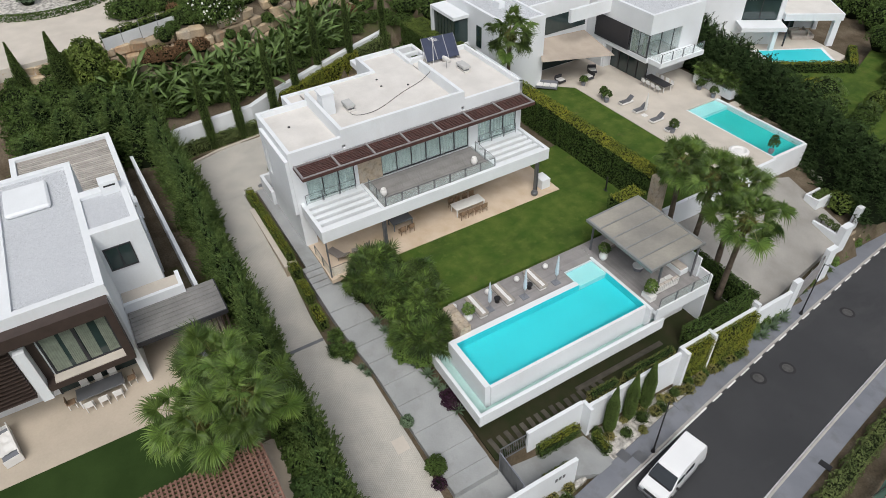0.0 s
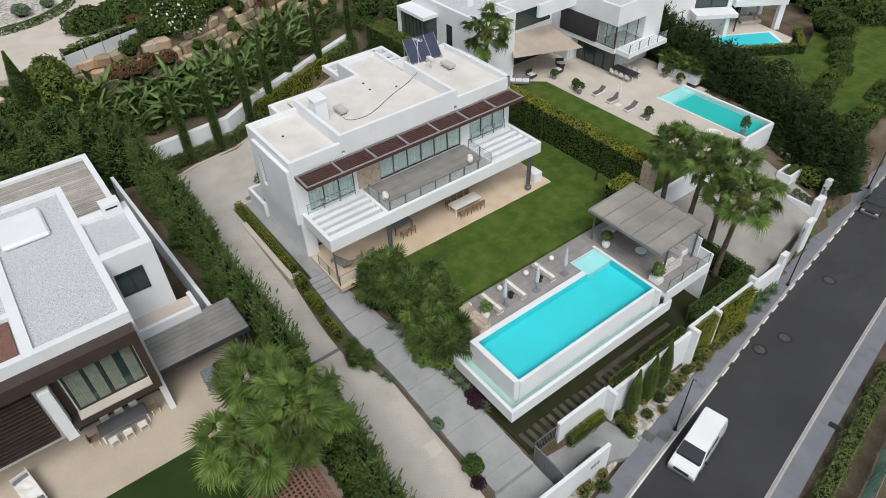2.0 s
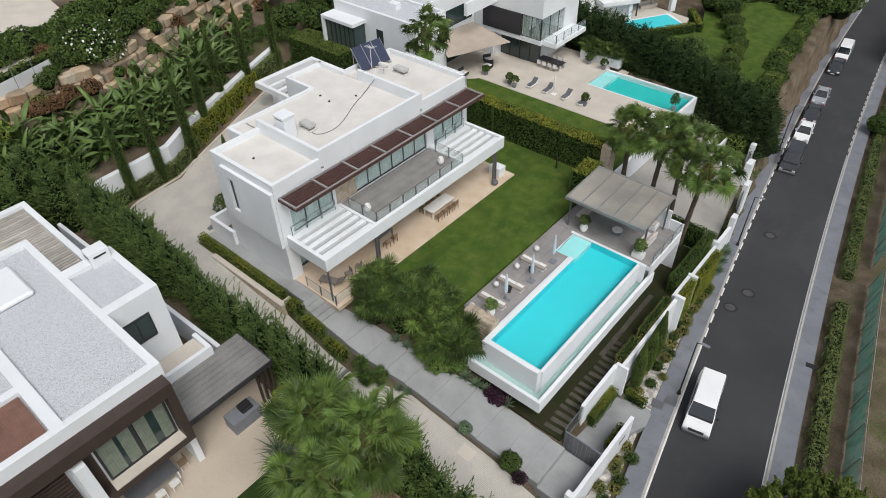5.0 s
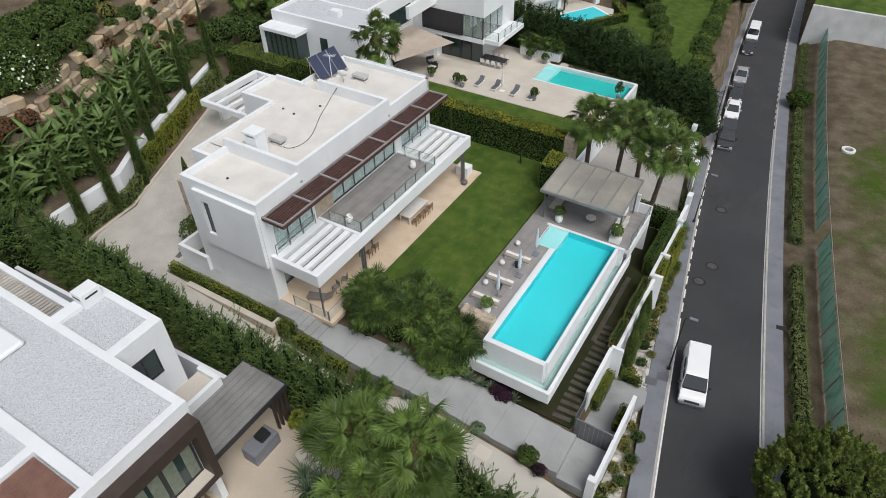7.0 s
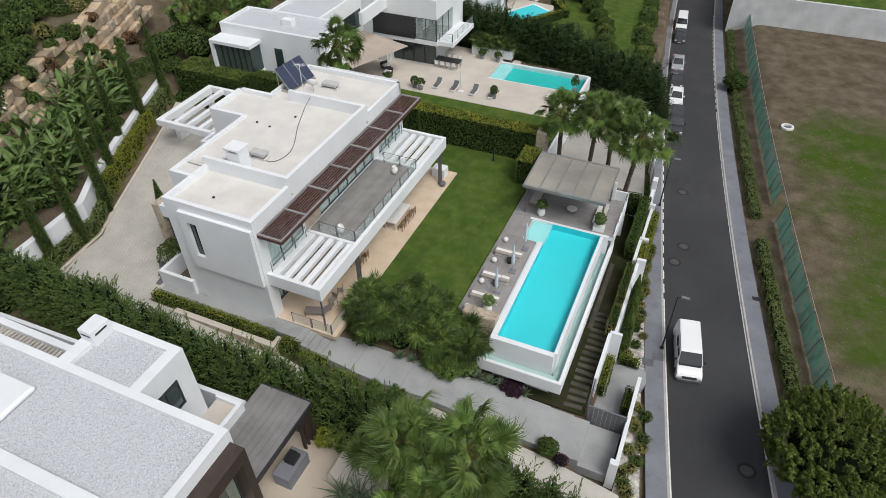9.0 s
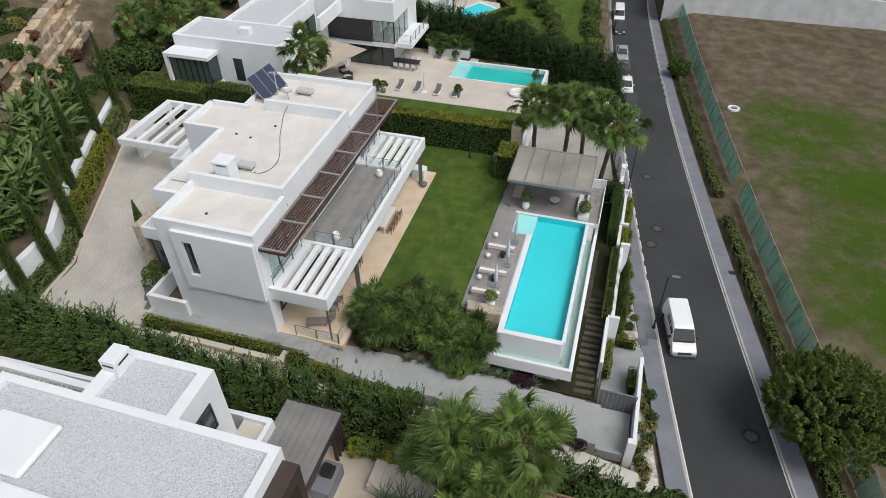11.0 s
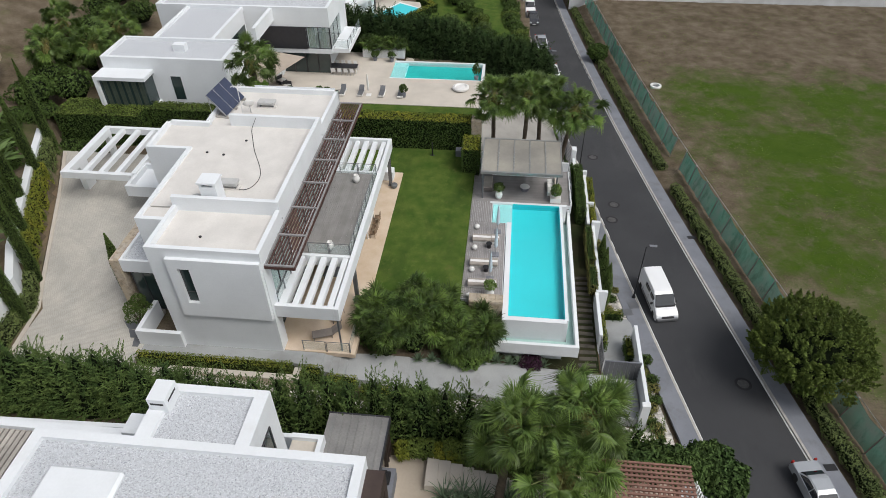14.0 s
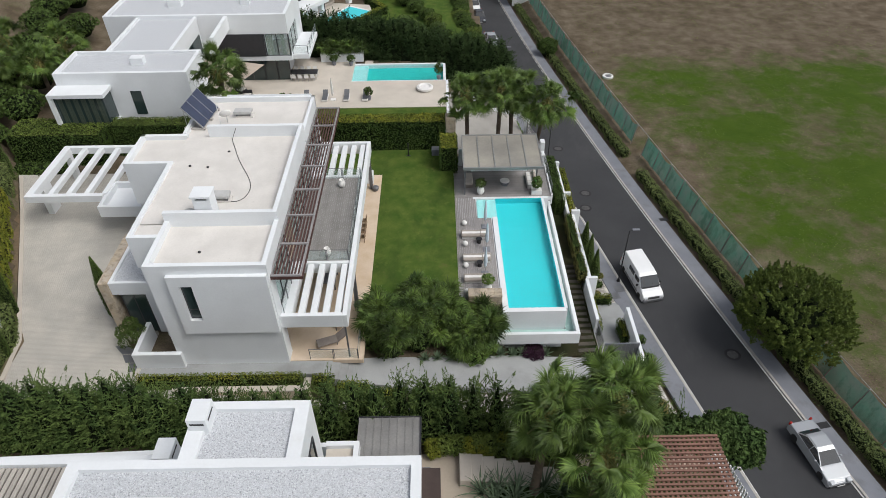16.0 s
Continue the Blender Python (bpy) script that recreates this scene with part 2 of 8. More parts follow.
M_PALM = mat("palm_leaf", (0.112, 0.168, 0.036), 0.5, 0.2, 1.4, 8, 0.0, col2=(0.056, 0.102, 0.022), island=0.35, obj=0.45, spec=0.28)
M_PALMD = mat("palmetto_leaf", (0.092, 0.140, 0.030), 0.55, 0.2, 1.0, 8, 0.0, col2=(0.034, 0.064, 0.016), island=0.35, obj=0.6, spec=0.2)
M_ROADH = mat("roadside_leaf", (0.150, 0.185, 0.065), 0.7, 0.2, 0.9, 8, 0.0, col2=(0.085, 0.115, 0.038), island=0.4, spec=0.12)
M_FARC = mat("dark_conifer_leaf", (0.040, 0.066, 0.022), 0.85, 0.2, 0.7, 8, 0.0, col2=(0.024, 0.044, 0.015), island=0.45, spec=0.1)
M_CURT3 = mat("dark_green_curtain", (0.055, 0.075, 0.058), 0.8, 0.12, 3, 10, 0.1)
M_STALK = mat("palm_stalk", (0.20, 0.22, 0.07), 0.5, 0.12, 2, 9, 0.0, obj=0.2)
M_TIP = mat("young_conifer_tip", (0.100, 0.145, 0.040), 0.8, 0.2, 0.7, 8, 0.0, col2=(0.062, 0.100, 0.028), island=0.4, spec=0.12)
M_CAROB = mat("carob_leaf", (0.125, 0.165, 0.036), 0.6, 0.2, 0.9, 8, 0.0, col2=(0.070, 0.104, 0.024), island=0.5, spec=0.12)
M_BANANA = mat("broad_leaf", (0.082, 0.130, 0.036), 0.5, 0.15, 0.8, 6, 0.0, island=0.3, obj=0.3, spec=0.28)
M_BUSH = mat("shrub_leaf", (0.072, 0.115, 0.028), 0.7, 0.2, 0.9, 8, 0.0, island=0.45, spec=0.12)
M_AGAVE = mat("agave_leaf", (0.13, 0.19, 0.11), 0.6, 0.1, 2, 8, 0.0, island=0.2)
M_PURPLE = mat("purple_leaf", (0.045, 0.018, 0.035), 0.7, 0.2, 2, 8, 0.0, island=0.4, spec=0.12)
M_TUFT = mat("dry_tuft", (0.22, 0.19, 0.07), 0.85, 0.2, 1.2, 8, 0.0, col2=(0.12, 0.14, 0.04), island=0.4, spec=0.12)
M_RUST = mat("russet_leaf", (0.17, 0.098, 0.052), 0.85, 0.2, 1.2, 8, 0.0, island=0.4, spec=0.12)
# near-black, so solid cores carry the shade between leaves in their colour
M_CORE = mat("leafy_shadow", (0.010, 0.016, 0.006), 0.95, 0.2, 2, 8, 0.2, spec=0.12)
M_FLOWER = mat("white_blossom", (0.7, 0.7, 0.66), 0.8, 0.1, 3, 10, 0.0)
M_RUSTP = mat("terracotta_lath", (0.23, 0.125, 0.095), 0.75, 0.12, 1.5, 10, 0.1)
M_FPOOL = mat("green_pool_tile", (0.03, 0.46, 0.44), 0.4, 0.03, 0.4, 6, 0.02)
M_SAIL = mat("sand_canvas", (0.44, 0.375, 0.31), 0.85, 0.06, 1, 20, 0.1)


# ---- building helpers ----
def box(bm, x0, y0, z0, x1, y1, z1, bev=0.0):
    r = bmesh.ops.create_cube(bm, size=1.0, matrix=Matrix.LocRotScale(((x0 + x1) / 2, (y0 + y1) / 2, (z0 + z1) / 2), None, (abs(x1 - x0), abs(y1 - y0), abs(z1 - z0))))
    if bev:
        es = list({e for v in r["verts"] for e in v.link_edges})
        bmesh.ops.bevel(bm, geom=es, offset=bev, segments=1, affect="EDGES")


def boxes(*rows, bev=0.0):
    bm = bmesh.new()
    for r in rows:
        box(bm, *r, bev=bev)
    return bm


def lathe(profile, seg=20, at=(0, 0, 0)):
    bm = bmesh.new()
    rings = []
    for r, z in profile:
        rings.append([bm.verts.new((at[0] + r * math.cos(2 * math.pi * i / seg), at[1] + r * math.sin(2 * math.pi * i / seg), at[2] + z)) for i in range(seg)])
    for a, b in zip(rings, rings[1:]):
        for i in range(seg):
            bm.faces.new((a[i], a[(i + 1) % seg], b[(i + 1) % seg], b[i]))
    bm.faces.new(rings[0][::-1])
    bm.faces.new(rings[-1])
    return bm


def tube(bm, pts, r, seg=6):
    """A round bar through points; r one radius or one for each point."""
    rs = r if isinstance(r, (list, tuple)) else [r] * len(pts)
    rings = []
    for i, p in enumerate(pts):
        d = (Vector(pts[min(i + 1, len(pts) - 1)]) - Vector(pts[max(i - 1, 0)])).normalized()
        q = d.to_track_quat("Z", "Y")
        rings.append([bm.verts.new(Vector(p) + q @ Vector((rs[i] * math.cos(2 * math.pi * k / seg), rs[i] * math.sin(2 * math.pi * k / seg), 0))) for k in range(seg)])
    for a, b in zip(rings, rings[1:]):
        for k in range(seg):
            bm.faces.new((a[k], a[(k + 1) % seg], b[(k + 1) % seg], b[k]))
    bm.faces.new(rings[0][::-1])
    bm.faces.new(rings[-1])
    return bm


def prism(pts, z0, z1):
    """A plate from a plan outline; z0 and z1 may be functions of x and y."""
    bm = bmesh.new()
    f = lambda z, x, y: z(x, y) if callable(z) else z
    lo = [bm.verts.new((x, y, f(z0, x, y))) for x, y in pts]
    hi = [bm.verts.new((x, y, f(z1, x, y))) for x, y in pts]
    n = len(pts)
    bm.faces.new(lo[::-1])
    bm.faces.new(hi)
    for i in range(n):
        bm.faces.new((lo[i], lo[(i + 1) % n], hi[(i + 1) % n], hi[i]))
    bmesh.ops.recalc_face_normals(bm, faces=bm.faces[:])
    return bm


def mesh_of(bm, material, name="m", smooth=False):
    me = bpy.data.meshes.new(name)
    bmesh.ops.recalc_face_normals(bm, faces=bm.faces[:])
    bm.to_mesh(me)
    bm.free()
    me.materials.append(material)
    if smooth:
        for p in me.polygons:
            p.use_smooth = True
    return me


def thing(name, label, category, group="", at=None, kind=""):
    ob = tagged(new(name), label, category, group, kind)
    if at is not None:
        ob.matrix_basis = at if isinstance(at, Matrix) else pose(*at)
    return ob


def part(name, bm, material, parent=None, label="", smooth=False):
    me = bm if isinstance(bm, bpy.types.Mesh) else mesh_of(bm, material, name, smooth)
    ob = new(name, me)
    if parent is not None:
        ob.parent = parent
    if label:
        ob["label"] = label
    return ob


def each(name, rows, material, parent=None, label="", bev=0.0):
    """One part for each box."""
    for r in rows:
        part(name, boxes(r, bev=bev), material, parent, label)


def single(name, bm, material, label, category, group="", kind="", at=None, smooth=False):
    ob = tagged(part(name, bm, material, None, "", smooth), label, category, group, kind)
    if at is not None:
        ob.matrix_basis = at if isinstance(at, Matrix) else pose(*at)
    return ob


def piece(name, me, parent, m):
    ob = new(name, me)
    ob.parent = parent
    ob.matrix_basis = m
    return ob


rng = np.random.default_rng(7)


def leaf_mesh(P, Nn, size, material, long=1.6, name="leaves", tilt=0.9, droop=0.0, along=None):
    """Small pointed leaves (two triangles each) at points P, facing about Nn."""
    n = len(P)
    d = Nn + rng.normal(0, tilt, (n, 3))
    d /= np.linalg.norm(d, axis=1)[:, None] + 1e-9
    a = rng.normal(0, 1, (n, 3))
    a[:, 2] -= droop
    if along is not None:
        a = a * 0.35 + along
        d = rng.normal(0, 1, (n, 3))
        d[:, 2] += 0.8
        d /= np.linalg.norm(d, axis=1)[:, None]
    a -= (a * d).sum(1)[:, None] * d
    a /= np.linalg.norm(a, axis=1)[:, None] + 1e-9
    b = np.cross(d, a)
    s = size * rng.uniform(0.6, 1.4, n)[:, None]
    V = np.stack([P - a * s * long / 2, P + b * s / 2, P + a * s * long / 2, P - b * s / 2], 1).reshape(-1, 3)
    F = np.arange(4 * n).reshape(-1, 4)
    me = bpy.data.meshes.new(name)
    me.vertices.add(4 * n)
    me.vertices.foreach_set("co", V.astype(np.float32).ravel())
    me.loops.add(4 * n)
    me.loops.foreach_set("vertex_index", F.ravel().astype(np.int32))
    me.polygons.add(n)
    me.polygons.foreach_set("loop_start", np.arange(0, 4 * n, 4, dtype=np.int32))
    me.update(calc_edges=True)
    me.materials.append(material)
    return me


# ---- ground heights ----
def rx_right(y):
    return 34.95 - 0.185 * y + 0.0005 * y * y


def rx_left(y):
    return rx_right(y) - 6.4


def road_z(y):
    return -6.45 - 0.055 * (y - 13.9)


def lerp_t(x, xs, zs):
    return float(np.interp(x, xs, zs))


def drive_z(x):
    return lerp_t(x, (-12, -6, 1, 8, 17, 21, 24, 27), (0.05, 0.0, -0.75, -2.1, -3.7, -4.35, -4.9, -5.6))


def path_z(x):
    return lerp_t(x, (-10, 2.5, 5, 8, 17, 22.5, 25), (0.0, 0.0, -0.9, -1.8, -3.5, -4.25, -4.4))


def back_x(y):
    return -18.4 if y < 2 else -18.4 - 0.47 * (y - 2)


def ground_z(x, y):
    L = rx_left(y) - 1.6
    R = rx_right(y) + 1.7
    rz = road_z(y) - 0.3
    if x > L:
        if x < R:
            return rz
        field = -6.9 - 0.022 * (y - 5)
        return rz + 0.15 + (field - rz) * min(1, (x - R) / 5.0)
    if y > 27.2:
        d = L - x
        if y > 51 and -24 < x < 17:
            return -3.6
        if y < 62:
            if -0.3 < x < 11.3 and 42 < y < 48:
                z = -3.5
            elif x < 11.2:
                z = -1.25 if y < 60 else -1.25 - (y - 60)
            else:
                z = max(rz - 0.5, -4.1 - 0.35 * (x - 13))
        else:
            z = max(rz, -3.0 - 0.06 * (y - 62)) if d > 3 else rz
        if x < -32:
            z = -1.25 + 0.35 * (-32 - x)
        return z
    if x > 22.2:
        return rz + 0.15
    if y < -6.8:
        z = 2.0 if x < 23.5 else rz
        if x < -16:
            z = 2.0 + 0.30 * (-16 - x)
        return min(z, 8.3)
    bx = back_x(y)
    if x < bx - 1.2:
        d = bx - 1.2 - x
        return 2.2 + (0.30 * d if d < 6.5 else 1.95 + min(4.2, (d - 6.5) * 2.2))
    if y < -0.8:
        return drive_z(x) - 0.25
    if y < 0.6:
        return min(drive_z(x), path_z(x)) - 0.25
    if x < 4.5:
        return -0.3
    low = path_z(x) - 0.25
    if y < 4.6:
        return low + (max(-0.6, low) - low) * max(0, (y - 2.6) / 2.0) if x < 13.5 else (low if x < 15 else -4.25)
    if x < 12.5:
        return -0.3 if x < 10.6 else -0.9
    return -4.25


def ground():
    gx = np.r_[-1500, -700, -350, -200, -120, -80, np.arange(-60, 90.1, 0.75), 110, 150, 220, 400, 800, 1500]
    gy = np.r_[-1500, -700, -350, -200, -120, -80, np.arange(-50, 130.1, 0.75), 150, 190, 260, 400, 800, 1500]
    V = [(x, y, ground_z(min(max(x, -70), 95), min(max(y, -60), 135)) + 0.10 * noise.noise((x * 0.5, y * 0.5, 0)) * (1 if x < -20 or x > 41 else 0)) for y in gy for x in gx]
    w, h = len(gx), len(gy)
    i = np.arange(w * h).reshape(h, w)
    F = np.stack([i[:-1, :-1], i[:-1, 1:], i[1:, 1:], i[1:, :-1]], -1).reshape(-1, 4)
    me = bpy.data.meshes.new("ground")
    me.from_pydata(V, [], F.tolist())
    me.materials.append(M_GROUND)
    for p in me.polygons:
        p.use_smooth = True
    tagged(new("ground", me), "bare brown earth with patches of green grass", "ground", kind="structure")


def ground_material():
    m = mat("field_ground", (0.084, 0.065, 0.043), 0.95, 0.5, 0.55, 7.0, 1.0, col2=(0.150, 0.122, 0.088), spec=0.1)
    nt = m.node_tree
    N, L = nt.nodes.new, nt.links.new
    b = nt.nodes["Principled BSDF"]
    src = b.inputs["Base Color"].links[0].from_socket
    geo = N("ShaderNodeNewGeometry")
    big = N("ShaderNodeTexNoise")
    big.inputs["Scale"].default_value, big.inputs["Detail"].default_value, big.inputs["Roughness"].default_value = 0.085, 14, 0.80
    L(geo.outputs["Position"], big.inputs["Vector"])
    sep = N("ShaderNodeSeparateXYZ")
    L(geo.outputs["Position"], sep.inputs[0])
    # the grass grows thicker towards the middle of the field
    far = N("ShaderNodeMapRange")
    far.inputs["From Min"].default_value, far.inputs["From Max"].default_value = 39, 50
    far.inputs["To Min"].default_value, far.inputs["To Max"].default_value = -0.10, 0.085
    sl = N("ShaderNodeMath")
    sl.operation = "MULTIPLY_ADD"
    sl.inputs[1].default_value = 0.17
    L(sep.outputs["Y"], sl.inputs[0])
    L(sep.outputs["X"], sl.inputs[2])
    L(sl.outputs[0], far.inputs["Value"])
    far2 = N("ShaderNodeMapRange")
    far2.inputs["From Min"].default_value, far2.inputs["From Max"].default_value = 58, 72
    far2.inputs["To Min"].default_value, far2.inputs["To Max"].default_value = 0.0, -0.28
    L(sep.outputs["Y"], far2.inputs["Value"])
    s1, s2 = N("ShaderNodeMath"), N("ShaderNodeMath")
    L(big.outputs["Fac"], s1.inputs[0])
    L(far.outputs[0], s1.inputs[1])
    L(s1.outputs[0], s2.inputs[0])
    L(far2.outputs[0], s2.inputs[1])
    st = N("ShaderNodeMapRange")
    st.inputs["From Min"].default_value, st.inputs["From Max"].default_value = 0.44, 0.62
    L(s2.outputs[0], st.inputs["Value"])
    fine = N("ShaderNodeTexNoise")
    fine.inputs["Scale"].default_value, fine.inputs["Detail"].default_value, fine.inputs["Roughness"].default_value = 0.5, 14, 0.85
    L(geo.outputs["Position"], fine.inputs["Vector"])
    gr = N("ShaderNodeMix")
    gr.data_type = "RGBA"
    gr.inputs["A"].default_value, gr.inputs["B"].default_value = (0.006, 0.036, 0.001, 1), (0.086, 0.124, 0.016, 1)
    L(fine.outputs["Fac"], gr.inputs["Factor"])
    mx = N("ShaderNodeMix")
    mx.data_type = "RGBA"
    L(st.outputs[0], mx.inputs["Factor"])
    L(src, mx.inputs["A"])
    L(gr.outputs["Result"], mx.inputs["B"])
    L(mx.outputs["Result"], b.inputs["Base Color"])
    return m


M_GROUND = ground_material()
ground()


# ---- road and pavements ----
def strip(name, xa, xb, zf, y0, y1, step, material, label, category, kind="structure", thick=0.2):
    bm = bmesh.new()
    rows = []
    for y in np.arange(y0, y1 + 0.01, step):
        a, b = xa(y), xb(y)
        rows.append([bm.verts.new(v) for v in ((a, y, zf(y) - thick), (a, y, zf(y)), (b, y, zf(y)), (b, y, zf(y) - thick))])
    for p, q in zip(rows, rows[1:]):
        for i in range(3):
            bm.faces.new((p[i], p[i + 1], q[i + 1], q[i]))
    bm.faces.new(rows[0])
    bm.faces.new(rows[-1][::-1])
    return single(name, bm, material, label, category, kind=kind)


Y0, Y1 = -60, 140
strip("road", lambda y: rx_left(y) - 0.1, lambda y: rx_right(y) + 0.1, road_z, Y0, Y1, 2, M_ROAD, "dark grey asphalt road, slightly patched", "road")
up = lambda h: (lambda y: road_z(y) + h)
strip("pavement", lambda y: rx_left(y) - 1.65, lambda y: rx_left(y) - 0.27, up(0.13), Y0, Y1, 2, M_PAVE, "blue-grey concrete pavement beside the villas", "pavement")
strip("pavement", lambda y: rx_right(y) + 0.27, lambda y: rx_right(y) + 1.6, up(0.13), Y0, Y1, 2, M_PAVE, "blue-grey concrete pavement along the field", "pavement")
for sgn, fx in ((-1, rx_left), (1, rx_right)):
    strip("kerb", lambda y: fx(y) + sgn * 0.10, lambda y: fx(y) + sgn * 0.27, up(0.14), Y0, Y1, 2, M_KERB, "pale stone kerb beside the asphalt", "kerb")
    strip("edge_line", lambda y: fx(y) - sgn * 0.02, lambda y: fx(y) + sgn * 0.10, up(0.012), Y0, 20 if sgn < 0 else 60, 2, M_LINE, "white painted line along the road edge", "road marking", thick=0.01)
    for yy in (np.arange(20.8, 60, 1.9) if sgn < 0 else np.arange(61, 100, 1.9)):
        strip("edge_dash", lambda y: fx(y) - sgn * 0.02, lambda y: fx(y) + sgn * 0.10, up(0.012), yy, yy + 1.2, 0.6, M_LINE, "white painted dash along the road edge", "road marking", thick=0.01)

# ---- villa ----
def slab_with_parapet(rows):
    bm = bmesh.new()
    for r in rows:
        box(bm, *r)
    return bm


villa = thing("villa", "white two-storey modern flat-roofed villa with brown slatted canopy", "house", at=(0, 0, 0))
T = 0.28
# outer walls, storey by storey; the near block is lower than the middle one
each("wall", [(-6.95, 0.0, -0.4, 0.12, 0.3, 8.6), (-6.95, 0.3, -0.4, -6.65, 4.2, 8.6), (-0.18, 0.3, 7.65, 0.12, 4.2, 8.6), (-0.18, 0.3, -0.4, 0.12, 1.0, 7.65),
                   (-5.75, -0.26, 3.2, -5.15, -0.004, 7.95), (-4.4, -0.26, 3.2, 0.06, -0.004, 7.95), (-5.15, -0.26, 3.2, -4.4, -0.004, 4.35), (-5.15, -0.26, 7.2, -4.4, -0.004, 7.95)], M_WHITE, villa)
each("wall", [(-6.95, 4.2, 7.9, 0.08, 4.5, 9.2), (-0.2, 4.5, 7.55, 0.08, 14.7, 9.2), (-6.95, 14.7, 7.9, 0.08, 15.0, 9.2), (-8.9, 2.8, 6.0, -8.6, 11.0, 8.45),
                   (-8.6, 2.8, 6.0, -6.96, 3.1, 8.45), (-8.6, 2.83, -0.4, -6.96, 3.0, 6.0), (-8.75, 2.8, -0.4, -8.6, 11.0, 6.0)], M_WHITE, villa)
each("wall", [(-12.05, 11.0, 5.0, -8.6, 11.3, 8.45), (-12.05, 11.3, 0.0, -11.75, 15.0, 8.45), (-12.05, 14.7, 7.6, -8.6, 15.0, 8.45), (-8.6, 11.0, 0.0, -8.3, 11.3, 8.0), (-11.75, 11.05, 0, -8.6, 11.3, 5.0)], M_WHITE, villa)
each("wall", [(-0.2, 15.0, 7.55, 0.05, 20.75, 8.5), (-9.0, 20.5, -0.4, 0.05, 20.75, 8.5), (-9.0, 15.0, -0.4, -8.75, 20.5, 8.5), (-7.05, 20.74, 7.9, -0.2, 20.8, 8.62)], M_WHITE, villa)
each("roof", [(-6.65, 0.3, 7.9, -0.18, 4.2, 8.15)], M_ROOFW, villa, "pale screed flat roof")
part("roof", boxes((-8.6, 3.1, 8.0, -6.95, 4.2, 8.3), (-8.6, 4.35, 8.0, -0.2, 14.7, 8.3)), M_ROOFW, villa, "pale screed flat roof")
each("roof", [(-11.75, 11.3, 7.8, -8.6, 14.7, 8.1)], M_ROOFW, villa, "pale screed flat roof")
each("roof", [(-8.75, 15.0, 7.8, -0.2, 20.5, 8.1)], M_ROOFW, villa, "pale screed flat roof")
# upper floor ceilings and inner walls set the glazing back
each("inner_wall", [(-1.4, 0.3, 3.9, -1.3, 20.5, 7.6), (-1.3, 4.9, 3.9, -0.02, 5.25, 7.6), (-1.3, 15.4, 3.9, 0.06, 16.3, 7.6), (-1.3, 20.2, 3.9, 0.05, 20.5, 7.6)], M_WHITE, villa)
part("stone_wall", boxes((-0.3, 5.25, 3.9, -0.05, 7.3, 7.6)), M_STONE, villa, "rough pale stone cladding")
each("ground_wall", [(-1.6, 0.3, 0.0, -1.4, 20.5, 3.5)], M_WHITE, villa)


def glazing(owner, x, y0, y1, z0, z1, n, curtain=True, name="window"):
    """Framed panes in a plane of constant x, with hanging folds behind."""
    w = part(name, boxes((x - 0.06, y0, z0, x + 0.02, y1, z0 + 0.08), (x - 0.06, y0, z1 - 0.08, x + 0.02, y1, z1), *[(x - 0.06, y0 + (y1 - y0) * i / n - 0.035, z0 + 0.08, x + 0.02, y0 + (y1 - y0) * i / n + 0.035, z1 - 0.08) for i in range(n + 1)]), M_DARK, owner)
    for i in range(n):
        a, b = y0 + (y1 - y0) * i / n + 0.04, y0 + (y1 - y0) * (i + 1) / n - 0.04
        o = part("pane", boxes((x - 0.03, a, z0 + 0.08, x - 0.015, b, z1 - 0.08)), M_GLASS, w, "clear glass")
        o.visible_shadow = False
    if curtain:
        bm = bmesh.new()
        k = int((y1 - y0) / 0.09)
        r0 = None
        for j in range(k + 1):
            y = y0 + (y1 - y0) * j / k
            xx = x - 0.2 + 0.05 * math.sin(j * 1.9) + 0.02 * math.sin(j * 0.7)
            r = (bm.verts.new((xx, y, z0 + 0.03)), bm.verts.new((xx, y, z1 - 0.05)))
            if r0:
                bm.faces.new((r0[0], r[0], r[1], r0[1]))
            r0 = r
        part("curtain", bm, M_CURT, w, "pale green-grey pleated curtain")
    return w


glazing(villa, 0.0, 1.0, 4.9, 4.0, 7.3, 3)
glazing(villa, -0.1, 7.3, 15.4, 3.95, 6.9, 6)
glazing(villa, 0.0, 16.3, 20.2, 4.0, 7.3, 3)
each("wall", [(-0.2, 5.0, 6.9, 0.04, 15.6, 7.55), (-0.2, 1.0, 7.3, 0.06, 5.0, 7.65), (-0.2, 15.6, 7.3, 0.02, 20.5, 7.55)], M_WHITE, villa)
glazing(villa, -0.6, 0.6, 7.0, 0.0, 2.9, 4)
glazing(villa, -0.6, 7.0, 20.3, 0.0, 2.9, 8)
each("wall", [(-0.7, 0.3, 2.9, -0.5, 20.5, 3.2)], M_WHITE, villa)
# narrow window in the front wall
w = part("window", boxes((-5.15, -0.03, 4.35, -5.08, -0.003, 7.2), (-4.47, -0.03, 4.35, -4.4, -0.003, 7.2), (-5.08, -0.03, 4.35, -4.47, -0.003, 4.42), (-5.08, -0.03, 7.13, -4.47, -0.003, 7.2), (-5.08, -0.03, 5.1, -4.47, -0.003, 5.16)), M_DARK, villa)
part("pane", boxes((-5.08, -0.018, 4.42, -4.47, -0.006, 7.13)), M_PANE, w)
